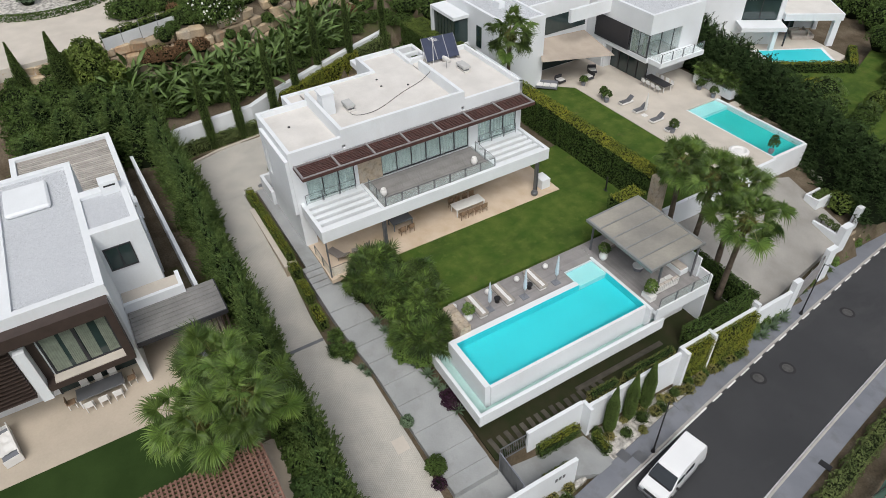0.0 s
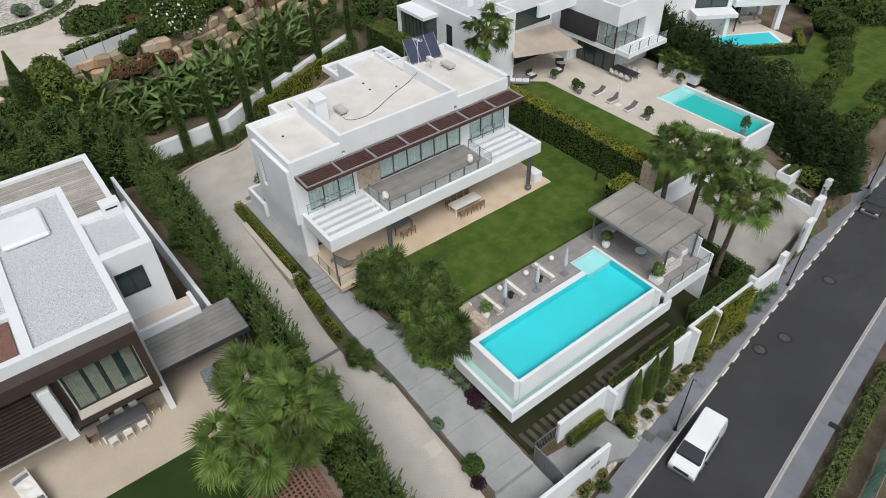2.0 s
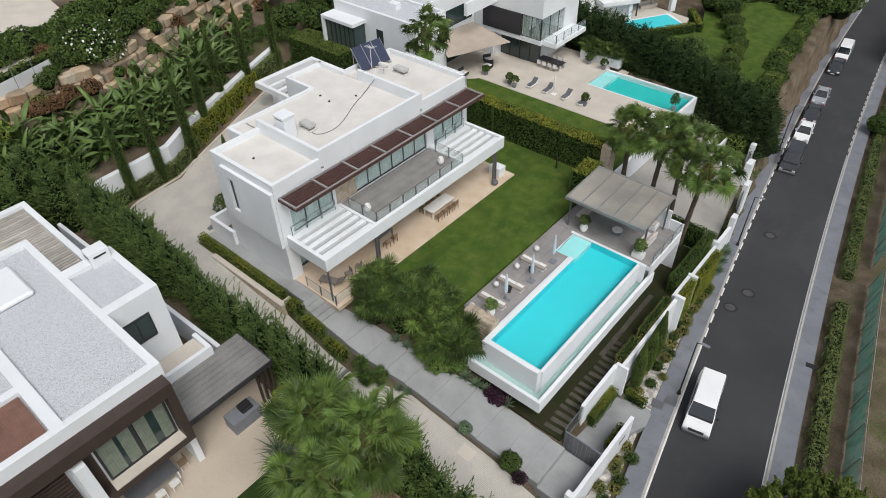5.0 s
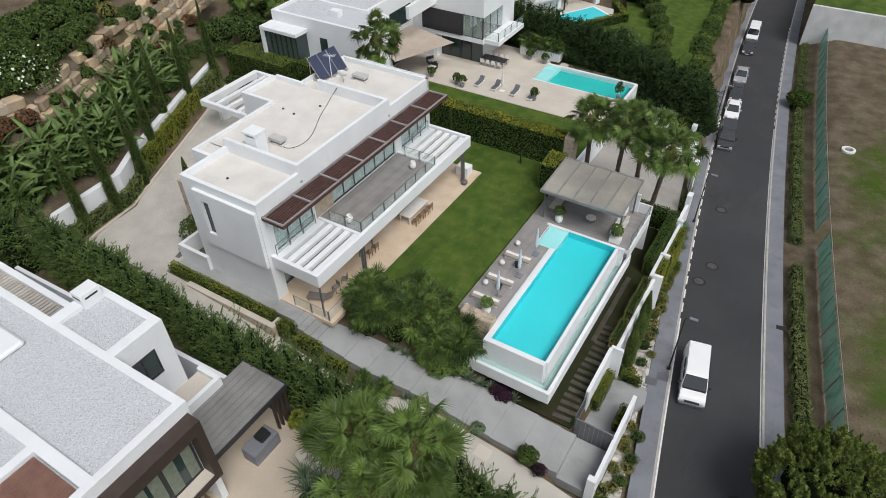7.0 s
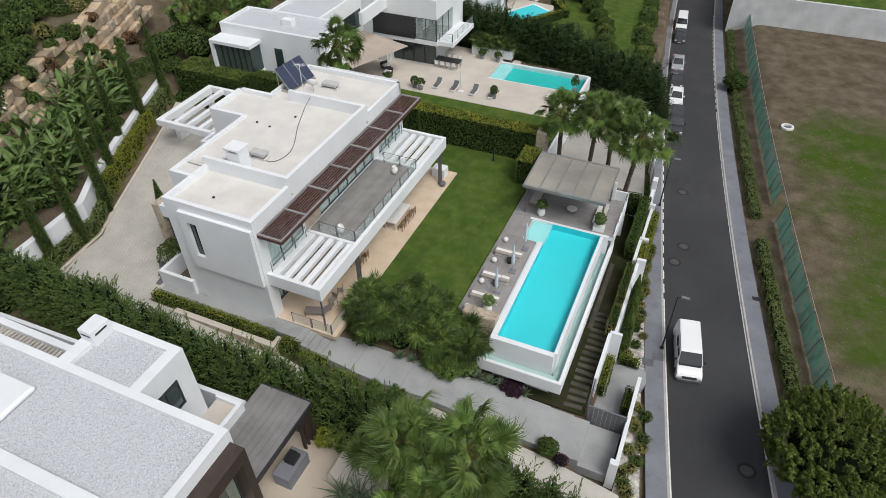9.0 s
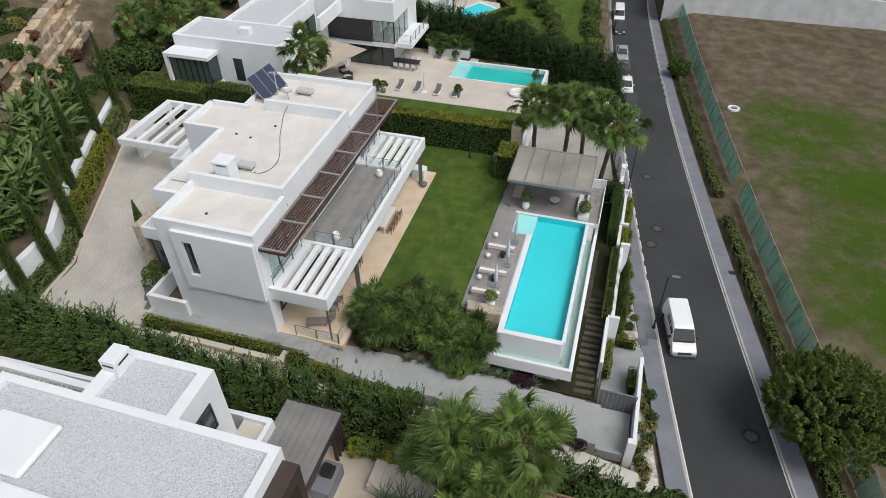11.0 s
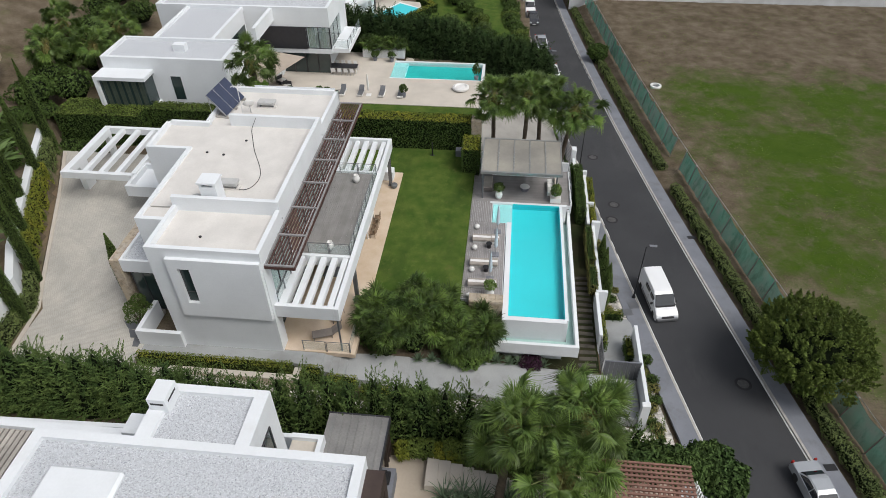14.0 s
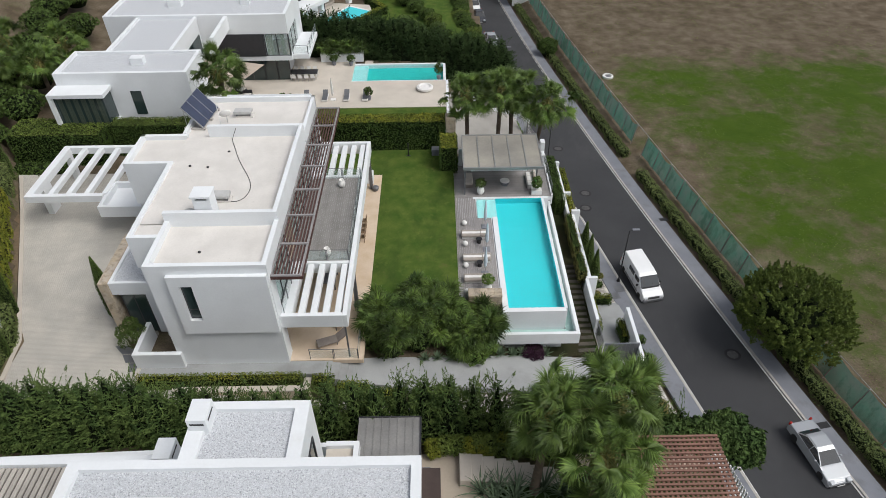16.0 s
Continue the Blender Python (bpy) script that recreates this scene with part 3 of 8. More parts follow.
# first-floor slab with two open-beam ends
X1 = 4.24
part("fascia", boxes((X1 - 0.3, 0.22, 3.1, X1, 20.73, 4.13), (0.13, 0.22, 3.1, X1 - 0.3, 0.52, 4.13), (0.06, 20.43, 3.1, X1 - 0.3, 20.73, 4.13), (0.0, 5.25, 3.1, X1 - 0.3, 5.5, 4.0), (0.0, 15.6, 3.1, X1 - 0.3, 15.85, 4.0), bev=0.015), M_WHITE, villa)
each("slab", [(-1.3, 5.5, 3.2, X1 - 0.3, 15.6, 3.82), (-1.3, 0.3, 3.2, 0.0, 5.5, 3.9), (-1.3, 15.6, 3.2, 0.0, 20.43, 3.9)], M_WHITE, villa)
for ya, yb in ((0.52, 5.25), (15.85, 20.43)):
    each("ledge", [(0.0, ya, 3.2, 0.75, yb, 3.92)], M_WHITE, villa)
    for i in range(4):
        x = 1.12 + i * 0.76
        part("beam", boxes((x, ya, 3.55, x + 0.40, yb, 3.95), bev=0.03), M_WHITE, villa)
board = mesh_of(boxes((0, -5.04, 0, 0.135, 5.04, 0.03)), M_FLAT, "terrace_board")
for i in range(27):
    piece("terrace_board", board, villa, pose(-0.02 + 0.147 * i, 10.55, 3.82))
for y in (5.2, 19.66):
    part("column", boxes((3.94, y - 0.13, 0.0, 4.2, y - 0.07, 3.1), (3.94, y + 0.07, 0.0, 4.2, y + 0.13, 3.1), (4.04, y - 0.07, 0.0, 4.1, y + 0.07, 3.1), (3.88, y - 0.2, 0.0, 4.26, y + 0.2, 0.03)), M_GREY, villa, "dark grey steel column")
part("column", boxes((3.95, 0.4, 0.0, 4.05, 0.5, 3.1)), M_GREY, villa, "thin dark grey post")
# glass balustrade
def balustrade(owner, pts, z, h=1.0, post=1.4):
    r = part("balustrade", tube(bmesh.new(), [(*p, z + h) for p in pts], 0.025), M_GREY, owner, "slim steel handrail with glass panels")
    for a, b in zip(pts, pts[1:]):
        d = math.dist(a, b)
        n = max(1, round(d / post))
        u = ((b[0] - a[0]) / d, (b[1] - a[1]) / d)
        for i in range(n):
            p = [a[k] + u[k] * d * i / n for k in (0, 1)]
            q = [a[k] + u[k] * d * (i + 1) / n for k in (0, 1)]
            for off in (0.04, d / n - 0.04):
                part("post", boxes((p[0] + u[0] * off - 0.02, p[1] + u[1] * off - 0.02, z, p[0] + u[0] * off + 0.02, p[1] + u[1] * off + 0.02, z + h)), M_GREY, r)
            g = part("pane", boxes((min(p[0], q[0]) + u[0] * 0.08 - 0.005, min(p[1], q[1]) + u[1] * 0.08 - 0.005, z + 0.08, max(p[0], q[0]) - u[0] * 0.08 + 0.005, max(p[1], q[1]) - u[1] * 0.08 + 0.005, z + h - 0.1)), M_GLASS, r, "clear glass panel")
            g.visible_shadow = False
    return r


balustrade(villa, [(0.9, 5.6), (3.85, 5.6), (3.85, 15.5), (0.9, 15.5)], 3.86)
balustrade(villa, [(0.3, 0.62), (0.3, 4.8)], 3.92, 0.9)
balustrade(villa, [(0.3, 16.3), (0.3, 20.1)], 3.92, 0.9)
# brown slatted canopy with grey cross beams
for i in range(8):
    x = 0.27 + i * 0.20
    part("slat", boxes((x, 0.33, 7.31, x + 0.085, 20.6, 7.42)), M_RED, villa, "red-brown canopy slat")
part("edge_beam", boxes((1.84, 0.27, 7.27, 1.96, 20.66, 7.49)), M_EDGE, villa, "grey metal edge beam")
part("edge_beam", boxes((0.1, 0.27, 7.30, 0.18, 20.66, 7.49)), M_EDGE, villa, "grey metal edge beam")
for i in range(8):
    y = 0.32 + i * 2.885
    part("cross_beam", boxes((0.09, y - 0.07, 7.42, 1.92, y + 0.07, 7.52)), M_EDGE, villa, "grey metal cross beam")
part("edge_face", boxes((1.962, 0.27, 7.19, 2.0, 20.66, 7.43)), M_RED, villa, "dark red canopy fascia")
part("edge_face", boxes((0.1, 0.23, 7.22, 1.96, 0.268, 7.42)), M_RED, villa, "dark red canopy fascia")
# chimney
ch = part("chimney", boxes((-5.05, 4.6, 8.3, -3.95, 5.6, 9.8), (-5.15, 4.52, 10.0, -3.88, 5.68, 10.15), (-5.05, 4.6, 9.8, -4.85, 5.6, 10.0), (-4.15, 4.6, 9.8, -3.95, 5.6, 10.0), bev=0.01), M_WHITE, villa)
part("flue", boxes((-4.85, 4.75, 9.7, -4.15, 5.45, 9.99)), M_BLACK, ch, "dark flue opening")
# entrance porch with a stone pier, and a low-walled light well
each("porch", [(-11.35, 2.9, 3.6, -8.76, 7.6, 4.35), (-11.35, 2.9, 4.35, -11.15, 7.6, 4.62), (-11.15, 2.9, 4.35, -8.76, 3.1, 4.62), (-11.15, 7.4, 4.35, -8.76, 7.6, 4.62)], M_WHITE, villa)
each("roof", [(-11.15, 3.1, 4.35, -8.76, 7.4, 4.42)], M_GRAV, villa, "grey gravel porch roof")
part("stone_pier", boxes((-12.0, 2.8, 0.0, -11.36, 7.9, 4.65), bev=0.03), M_STONE, villa, "rough pale stone pier")
w = part("window", boxes((-10.9, 2.95, 0.05, -10.82, 3.03, 3.6), (-9.3, 2.95, 0.05, -9.22, 3.03, 3.6), (-10.82, 2.95, 0.05, -9.3, 3.03, 0.13), (-10.82, 2.95, 3.52, -9.3, 3.03, 3.6), (-10.1, 2.95, 0.13, -10.04, 3.03, 3.52)), M_DARK, villa)
part("pane", boxes((-10.82, 2.98, 0.13, -9.3, 3.0, 3.52)), M_PANE, w)
each("wall", [(-9.22, 2.9, 0.0, -8.76, 3.05, 3.6), (-9.75, -0.3, -0.2, -9.45, 2.6, 1.3), (-9.45, -0.3, -0.2, -6.6, -0.02, 1.3)], M_WHITE, villa)
# ---- carport ----
cp = thing("carport", "white concrete carport with open roof beams", "carport", at=(0, 0, 0))
each("frame", [(-23.1, 14.8, 2.45, -16.85, 15.2, 3.05), (-23.1, 22.1, 2.45, -12.1, 22.5, 3.05), (-23.1, 15.2, 2.45, -22.5, 22.1, 3.05), (-13.4, 17.1, 2.55, -12.1, 22.1, 3.05)], M_WHITE, cp)
for i in range(6):
    x = -21.4 + i * 1.45
    part("beam", boxes((x, 15.2 if x < -17 else 17.1, 2.62, x + 0.42, 22.1, 3.0)), M_WHITE, cp)
for x, y in ((-23.0, 16.5), (-23.0, 21.6)):
    part("pier", boxes((x, y, -0.1, x + 0.5, y + 1.2 if y < 20 else 22.05, 2.45)), M_WHITE, cp)
part("side_block", boxes((-13.3, 13.9, -0.1, -12.06, 16.6, 1.9)), M_WHITE, cp)

each("tray", [(-16.8, 13.5, 1.9, -12.06, 17.05, 2.4), (-16.8, 13.5, 2.4, -16.5, 17.05, 2.9), (-16.5, 13.5, 2.4, -12.06, 13.8, 2.9), (-16.5, 16.75, 2.4, -13.4, 17.05, 2.9)], M_WHITE, cp, "white roof tray")

# ---- paved surfaces of the villa ----
single("terrace_floor", boxes((-0.6, 0.15, -0.35, 4.9, 21.7, 0.0), bev=0.01), M_TERR, "beige travertine terrace with worn brown patches", "floor", kind="structure")
single("lawn", boxes((4.9, 3.0, -0.5, 11.4, 26.0, -0.06)), M_LAWN, "mown green lawn with brownish patches", "lawn", kind="structure")
single("lawn", boxes((-1.0, 21.7, -0.5, 4.9, 26.0, -0.07)), M_LAWN, "mown green lawn beside the terrace", "lawn", kind="structure")
yard = prism([(-9.5, -5.2), (-9.5, 3.0), (-12.1, 3.0), (-12.1, 22.5), (-28.5, 22.5), (-24.9, 15.5), (-20.1, 5.2), (-18.6, 2.2), (-17.8, -2.0), (-16.5, -6.2)], -0.3, 0.04)
single("yard", yard, M_COBB, "pale cobbled yard behind the villa", "yard", kind="structure")


def ramp(name, xs, ya, yb, zf, material, label, category, thick=0.3):
    bm = bmesh.new()
    rows = []
    for x in xs:
        a, b, z = ya(x), yb(x), zf(x)
        rows.append([bm.verts.new(v) for v in ((x, a, z - thick), (x, a, z), (x, b, z), (x, b, z - thick))])
    for p, q in zip(rows, rows[1:]):
        for i in range(4):
            bm.faces.new((p[i], p[(i + 1) % 4], q[(i + 1) % 4], q[i]))
    bm.faces.new(rows[0])
    bm.faces.new(rows[-1][::-1])
    return single(name, bm, material, label, category, kind="structure")


right_edge = lambda x: lerp_t(x, (-9.5, 1.7, 6, 9, 12, 19, 27), (-2.1, -2.1, -2.3, -2.2, -0.6, -0.35, -0.6))
ramp("driveway", np.r_[np.arange(-9.5, 27, 1.0), 26.5], lambda x: -5.6, right_edge, drive_z, M_COBB, "pale cobbled driveway falling to the road", "driveway")
single("drain_channel", prism([(7.9, -5.5), (8.15, -5.5), (8.15, -2.25), (7.9, -2.25)], -2.6, lambda x, y: drive_z(x) + 0.012), M_GREY, "dark steel drain channel across the drive", "drain", kind="structure")
ramp("side_path", [-9.5, -4, 2.4], lambda x: -0.95, lambda x: 0.1, lambda x: 0.0, M_CONC, "smooth grey concrete path along the villa", "path")
path_lo = lambda x: lerp_t(x, (2.4, 8, 12, 19, 23), (-1.3, -0.9, -0.3, 0.0, 0.2))
path_hi = lambda x: lerp_t(x, (2.4, 6, 9, 13, 16, 23), (0.1, 1.4, 1.9, 2.6, 3.1, 3.4))
# broad shallow steps
steps = [2.4, 2.9, 3.4, 3.9, 4.4, 6.6, 8.3, 10.0, 11.6, 13.6, 15.4, 17.6, 19.6, 21.2, 22.3]
flight = thing("path_steps", "broad smooth grey concrete steps descending to the gate", "steps", kind="structure", at=(0, 0, 0))
for a, b in zip(steps, steps[1:]):
    part("step", prism([(a, path_lo(a)), (b, path_lo(b)), (b, path_hi(b)), (a, path_hi(a))], path_z(b) - 0.6, lambda x, y: path_z(a) - 0.05 + (path_z(b) - path_z(a) + 0.10) * (x - a) / (b - a)), M_CONC, flight)

# ---- pool, spill basin and deck ----
pool = thing("swimming_pool", "turquoise infinity pool with white walls and pale tiled step", "pool", at=(0, 0, 0))
PZ = -0.30
each("shell", [(14.5, 4.51, -4.2, 14.92, 15.6, -0.29), (14.92, 4.51, -4.2, 19.02, 4.9, -0.27), (18.95, 4.9, -4.2, 19.18, 18.2, -0.36), (13.0, 18.2, -2.2, 19.6, 18.45, -0.30), (14.92, 4.9, -2.6, 18.95, 18.2, -2.0)], M_WHITE, pool)
each("lining", [(14.92, 4.9, -2.0, 18.95, 18.2, -1.25), (14.92, 4.9, -1.25, 14.95, 15.6, -0.3), (18.92, 4.9, -1.25, 18.95, 18.2, -0.37), (14.95, 4.9, -1.25, 18.92, 4.93, -0.3), (14.95, 18.17, -1.25, 18.92, 18.2, -0.31)], M_POOL, pool, "turquoise pool lining")
part("pool_step", boxes((13.3, 15.64, -1.2, 14.94, 18.2, -0.55), bev=0.01), M_STEP, pool, "pale tiled pool steps")
def sheet(pts, z):
    bm = bmesh.new()
    bm.faces.new([bm.verts.new((x, y, z)) for x, y in pts])
    return bm


o = part("water", sheet([(14.95, 4.93), (18.93, 4.93), (18.93, 18.17), (13.3, 18.17), (13.3, 15.64), (14.95, 15.64)], -0.34), M_WATER, pool, "clear still water")
o.visible_shadow = False
part("basin", boxes((13.6, 3.49, -2.6, 20.0, 3.74, -1.56), (19.74, 3.74, -2.6, 20.0, 19.25, -1.56), (19.18, 19.25, -2.6, 20.0, 19.5, -1.56), (13.6, 3.74, -2.6, 13.85, 4.9, -1.56), (13.85, 3.74, -2.6, 19.74, 4.51, -2.35), (19.18, 4.51, -2.6, 19.74, 19.25, -2.35), (13.85, 4.5, -2.6, 14.5, 4.9, -1.6), bev=0.015), M_WHITE, pool)
part("basin_lining", boxes((13.85, 3.74, -2.35, 19.74, 4.5, -2.30), (19.19, 4.5, -2.35, 19.74, 19.25, -2.30)), M_BASIN, pool, "pale green basin floor")
o = part("basin_water", sheet([(13.86, 3.75), (19.73, 3.75), (19.73, 19.24), (19.19, 19.24), (19.19, 4.505), (13.86, 4.505)], -1.95), M_WATER, pool, "shallow clear water")
o.visible_shadow = False
deck = thing("pool_deck", "grey timber pool deck on a white plinth", "deck", kind="structure", at=(0, 0, 0))
each("plinth", [(11.4, 6.4, -3.5, 14.45, 15.55, -0.36), (11.4, 15.55, -3.5, 13.25, 18.45, -0.36), (11.4, 18.46, -0.75, 19.87, 23.6, -0.36), (11.4, 18.46, -4.2, 18.6, 23.4, -0.75), (19.875, 18.46, -1.2, 20.0, 23.6, -0.18), (11.4, 23.6, -4.2, 20.0, 23.75, 0.6)], M_WHITE, deck)

# ---- plants ----
def clipped_hedge(name, x0, y0, z0, x1, y1, z1, label, leaf=M_HEDGE, top=None, dens=70, size=0.13, parent=None, group="", lump=0.10):
    h = thing(name, label, "hedge", group, at=((x0 + x1) / 2, (y0 + y1) / 2, z0))
    sx, sy, sz = (x1 - x0) / 2, (y1 - y0) / 2, z1 - z0
    dens, size = dens * 2.0, size * 0.66
    # solid box coloured as the shade behind the leaves
    part("core", boxes((-sx + 0.12, -sy + 0.12, 0, sx - 0.12, sy - 0.12, sz - 0.12)), M_CORE, h, "solid core coloured as the shade inside")
    faces = [((-sx, -sy, 0), (2 * sx, 0, 0), (0, 0, sz), (0, -1, 0)), ((-sx, sy, 0), (2 * sx, 0, 0), (0, 0, sz), (0, 1, 0)), ((-sx, -sy, 0), (0, 2 * sy, 0), (0, 0, sz), (-1, 0, 0)), ((sx, -sy, 0), (0, 2 * sy, 0), (0, 0, sz), (1, 0, 0))]
    def scatter(o, u, v, n, d):
        o, u, v, n = map(np.array, (o, u, v, n))
        k = int(np.linalg.norm(u) * np.linalg.norm(v) * d)
        r = rng.uniform(0, 1, (k, 2))
        P = o + r[:, :1] * u + r[:, 1:] * v
        wob = np.array([noise.noise((p[0] * 1.3 + x0, p[1] * 1.3 + y0, p[2] * 1.3)) for p in P])
        return P + n * (wob[:, None] * lump + rng.uniform(-0.06, 0.05, (k, 1))), np.tile(n, (k, 1)).astype(float)
    A = [scatter(*f, dens) for f in faces]
    part("foliage", leaf_mesh(np.concatenate([a[0] for a in A]), np.concatenate([a[1] for a in A]), size, leaf), None, h)
    # top: yellower leaves on some hedges, their colour also lightened for sun
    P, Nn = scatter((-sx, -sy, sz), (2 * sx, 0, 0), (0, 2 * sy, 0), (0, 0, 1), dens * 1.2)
    part("top_foliage", leaf_mesh(P, Nn, size, top or leaf), None, h, "clipped top leaves, lightened for sun on some hedges")
    return h


def crown_points(n, r, h, kind):
    """Points and outward directions on an uneven crown: cone, column or dome."""
    t = rng.uniform(0, 1, n)
    a = rng.uniform(0, 2 * math.pi, n)
    if kind == "cone":
        t = 1 - np.sqrt(rng.uniform(0, 1, n))
        rad = r * (1 - t) ** 0.55 * (0.8 + 0.25 * np.sin(3 * a + 7 * t) + rng.normal(0, 0.08, n))
        P = np.stack([rad * np.cos(a), rad * np.sin(a), h * t], 1)
        D = np.stack([np.cos(a), np.sin(a), np.full(n, 0.35)], 1)
    elif kind == "column":
        rad = r * np.minimum(1, np.minimum(0.55 + t * 3, (1 - t) * 2.2 + 0.06)) * rng.uniform(0.8, 1.1, n)
        P = np.stack([rad * np.cos(a), rad * np.sin(a), h * t], 1)
        D = np.stack([np.cos(a), np.sin(a), np.full(n, 0.5)], 1)
    else:
        u = rng.uniform(-0.35, 1, n)
        s = np.sqrt(1 - u * u)
        bump = np.array([noise.noise((2.2 * math.cos(x), 2.2 * math.sin(x), 2.2 * y + r)) for x, y in zip(a, u)])
        rad = 1 + 0.28 * bump + rng.normal(0, 0.05, n)
        P = np.stack([r * rad * s * np.cos(a), r * rad * s * np.sin(a), h * 0.5 + h * 0.5 * rad * u], 1)
        D = np.stack([s * np.cos(a), s * np.sin(a), u], 1)
    return P, D


def trunk_mesh(h, r0, r1, bend=0.0, seg=8, rings=10, name="trunk"):
    pts = [(bend * (i / rings) ** 1.6, 0.05 * math.sin(i), h * i / rings) for i in range(rings + 1)]
    return mesh_of(tube(bmesh.new(), pts, [r0 + (r1 - r0) * i / rings + 0.02 * (i % 2) for i in range(rings + 1)], seg), M_BARK, name)


CONIFERS = []
for i in range(4):
    k = 1.0 if i < 3 else 0.75
    P, D = crown_points(int(5600 * k), 1.28, 6.8, "cone")
    B, BD = crown_points(int(380 * k), 1.22, 6.6, "cone")
    up_ = np.clip(B[:, 2:] / 6.6, 0, 1)
    BD = BD * (0.80 - 0.25 * up_) + np.array([0, 0, 0.35]) + np.array([0, 0, 0.55]) * up_ + rng.normal(0, 0.14, BD.shape)
    BD /= np.linalg.norm(BD, axis=1)[:, None]
    S = np.cross(BD, rng.normal(0, 1, BD.shape))
    S /= np.linalg.norm(S, axis=1)[:, None]
    L = rng.uniform(0.55, 1.25, (len(B), 1)) * (0.7 + 0.5 * up_)
    P2, D2 = [], []
    for j in range(34):
        q, sg = j / 33, (1 if j % 2 else -1)
        P2.append(B + BD * (L * q) + S * (sg * 0.20 * (1 - q) * L) - np.array([0, 0, 0.22]) * L * q * q)
        D2.append(BD * 0.8 + S * (sg * 0.9 * (1 - q)))
    P2, D2 = np.concatenate(P2), np.concatenate(D2)
    me = leaf_mesh(P, D, 0.058 if i < 3 else 0.085, M_LEYL if i < 3 else M_FARC, 4.5, "foliage", along=D * 0.8 + np.array([0, 0, 0.35]))
    spray = leaf_mesh(P2, D2, 0.046, M_TIP if i < 3 else M_FARC, 3.2, "sprays", along=D2 * 1.8)
    # dark cone that puts shade inside the crown
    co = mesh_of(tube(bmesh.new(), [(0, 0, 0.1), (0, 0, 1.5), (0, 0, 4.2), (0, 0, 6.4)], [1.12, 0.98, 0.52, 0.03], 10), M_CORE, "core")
    CONIFERS.append((me, co, spray))
TRUNK_C = trunk_mesh(1.5, 0.14, 0.1)


def conifer(x, y, z, h, w, i, label="dense dark green conifer in a tall screening row", group="conifer screen", far=False):
    t = thing("conifer_tree", label, "tree", group, at=(x, y, z))
    me, co, spray = CONIFERS[3 if far else i % 3]
    m = Matrix.Rotation(i * 1.7, 4, "Z") @ Matrix.Diagonal((w, w, h / 7.0, 1))
    piece("foliage", me, t, m)
    piece("inner_bough", co, t, m)
    piece("feathery_foliage", spray, t, m)
    piece("trunk", TRUNK_C, t, pose(0, 0, -0.2))


for i in range(31):
    x = -15.0 + i * 1.27
    top = lerp_t(x, (-15, -8, 0, 8, 14, 20, 24), (7.2, 6.9, 6.0, 7.1, 6.6, 4.9, 3.2)) + random.uniform(-0.5, 0.6)
    z = max(drive_z(x), -4.9) - 0.1
    conifer(x, -6.75 + random.uniform(-0.25, 0.25), z, top - z, (1.05 if x < -4 else 0.92) + random.uniform(-0.12, 0.2), i)
for i, (x, y, z, h, w) in enumerate(((-16.5, -8.2, 0.5, 7.5, 1.3), (-18.5, -9.6, 1.5, 6.5, 1.3), (-20.6, -8.0, 2.2, 5.6, 1.2), (-17.2, -11.5, 2.0, 5.5, 1.3), (-21.5, -11.5, 2.8, 5.5, 1.3), (-19.5, -13.5, 2.5, 5.0, 1.3), (-22.5, -15, 3, 5, 1.3), (-18.5, -16.5, 2.4, 4.2, 1.3))):
    conifer(x, y, z, h, w, i + 3, "dense dark green conifer on the bank", "bank conifers")

P, D = crown_points(10500, 0.5, 8.0, "column")
CYP = leaf_mesh(P, D, 0.034, M_CYPR, 3.4, "foliage", along=D * 0.4 + np.array([0, 0, 0.9]))
CYPC = mesh_of(tube(bmesh.new(), [(0, 0, 0.1), (0, 0, 1.5), (0, 0, 5), (0, 0, 7.7)], [0.3, 0.42, 0.36, 0.03], 10), M_CORE, "core")


def cypress(x, y, z, h, w=1.0, label="slender dark green columnar cypress", group="cypress row"):
    t = thing("cypress_tree", label, "tree", group, at=(x, y, z))
    m = Matrix.Rotation(x, 4, "Z") @ Matrix.Diagonal((w, w, h / 8.0, 1))
    piece("foliage", CYP, t, m)
    piece("inner_bough", CYPC, t, m)
    piece("trunk", TRUNK_C, t, pose(0, 0, -0.3) @ Matrix.Diagonal((0.8, 0.8, 0.5, 1)))


for x, y, h in ((-17.6, -6.0, 8.2), (-18.6, -2.1, 8.4), (-18.8, 0.9, 8.8), (-20.2, 4.9, 9.8), (-22.6, 8.2, 9), (-25.0, 11.8, 10.2), (-26.6, 16.3, 10), (-28.6, 21.6, 9.8)):
    cypress(x, y, 0.0, h, 0.86)
cypress(-25.5, -12.2, 3.0, 8.8, 1.7)
cypress(-26.8, -15.5, 3.2, 8.0, 1.2)
cypress(-12.6, 4.2, 0.0, 5.8, 0.9, "small dark cypress beside the stone porch pier", "entrance cypress")
cypress(-10.4, -5.65, -0.2, 3.4, 0.8, "young thin cypress beside the cobbled drive", "entrance cypress")
for x, y in ((22.95, 12.3), (22.85, 14.2), (22.75, 15.9)):
    cypress(x, y, -6.3, 5.1, 0.85, "slender dark green cypress against the white street wall", "street wall cypresses")


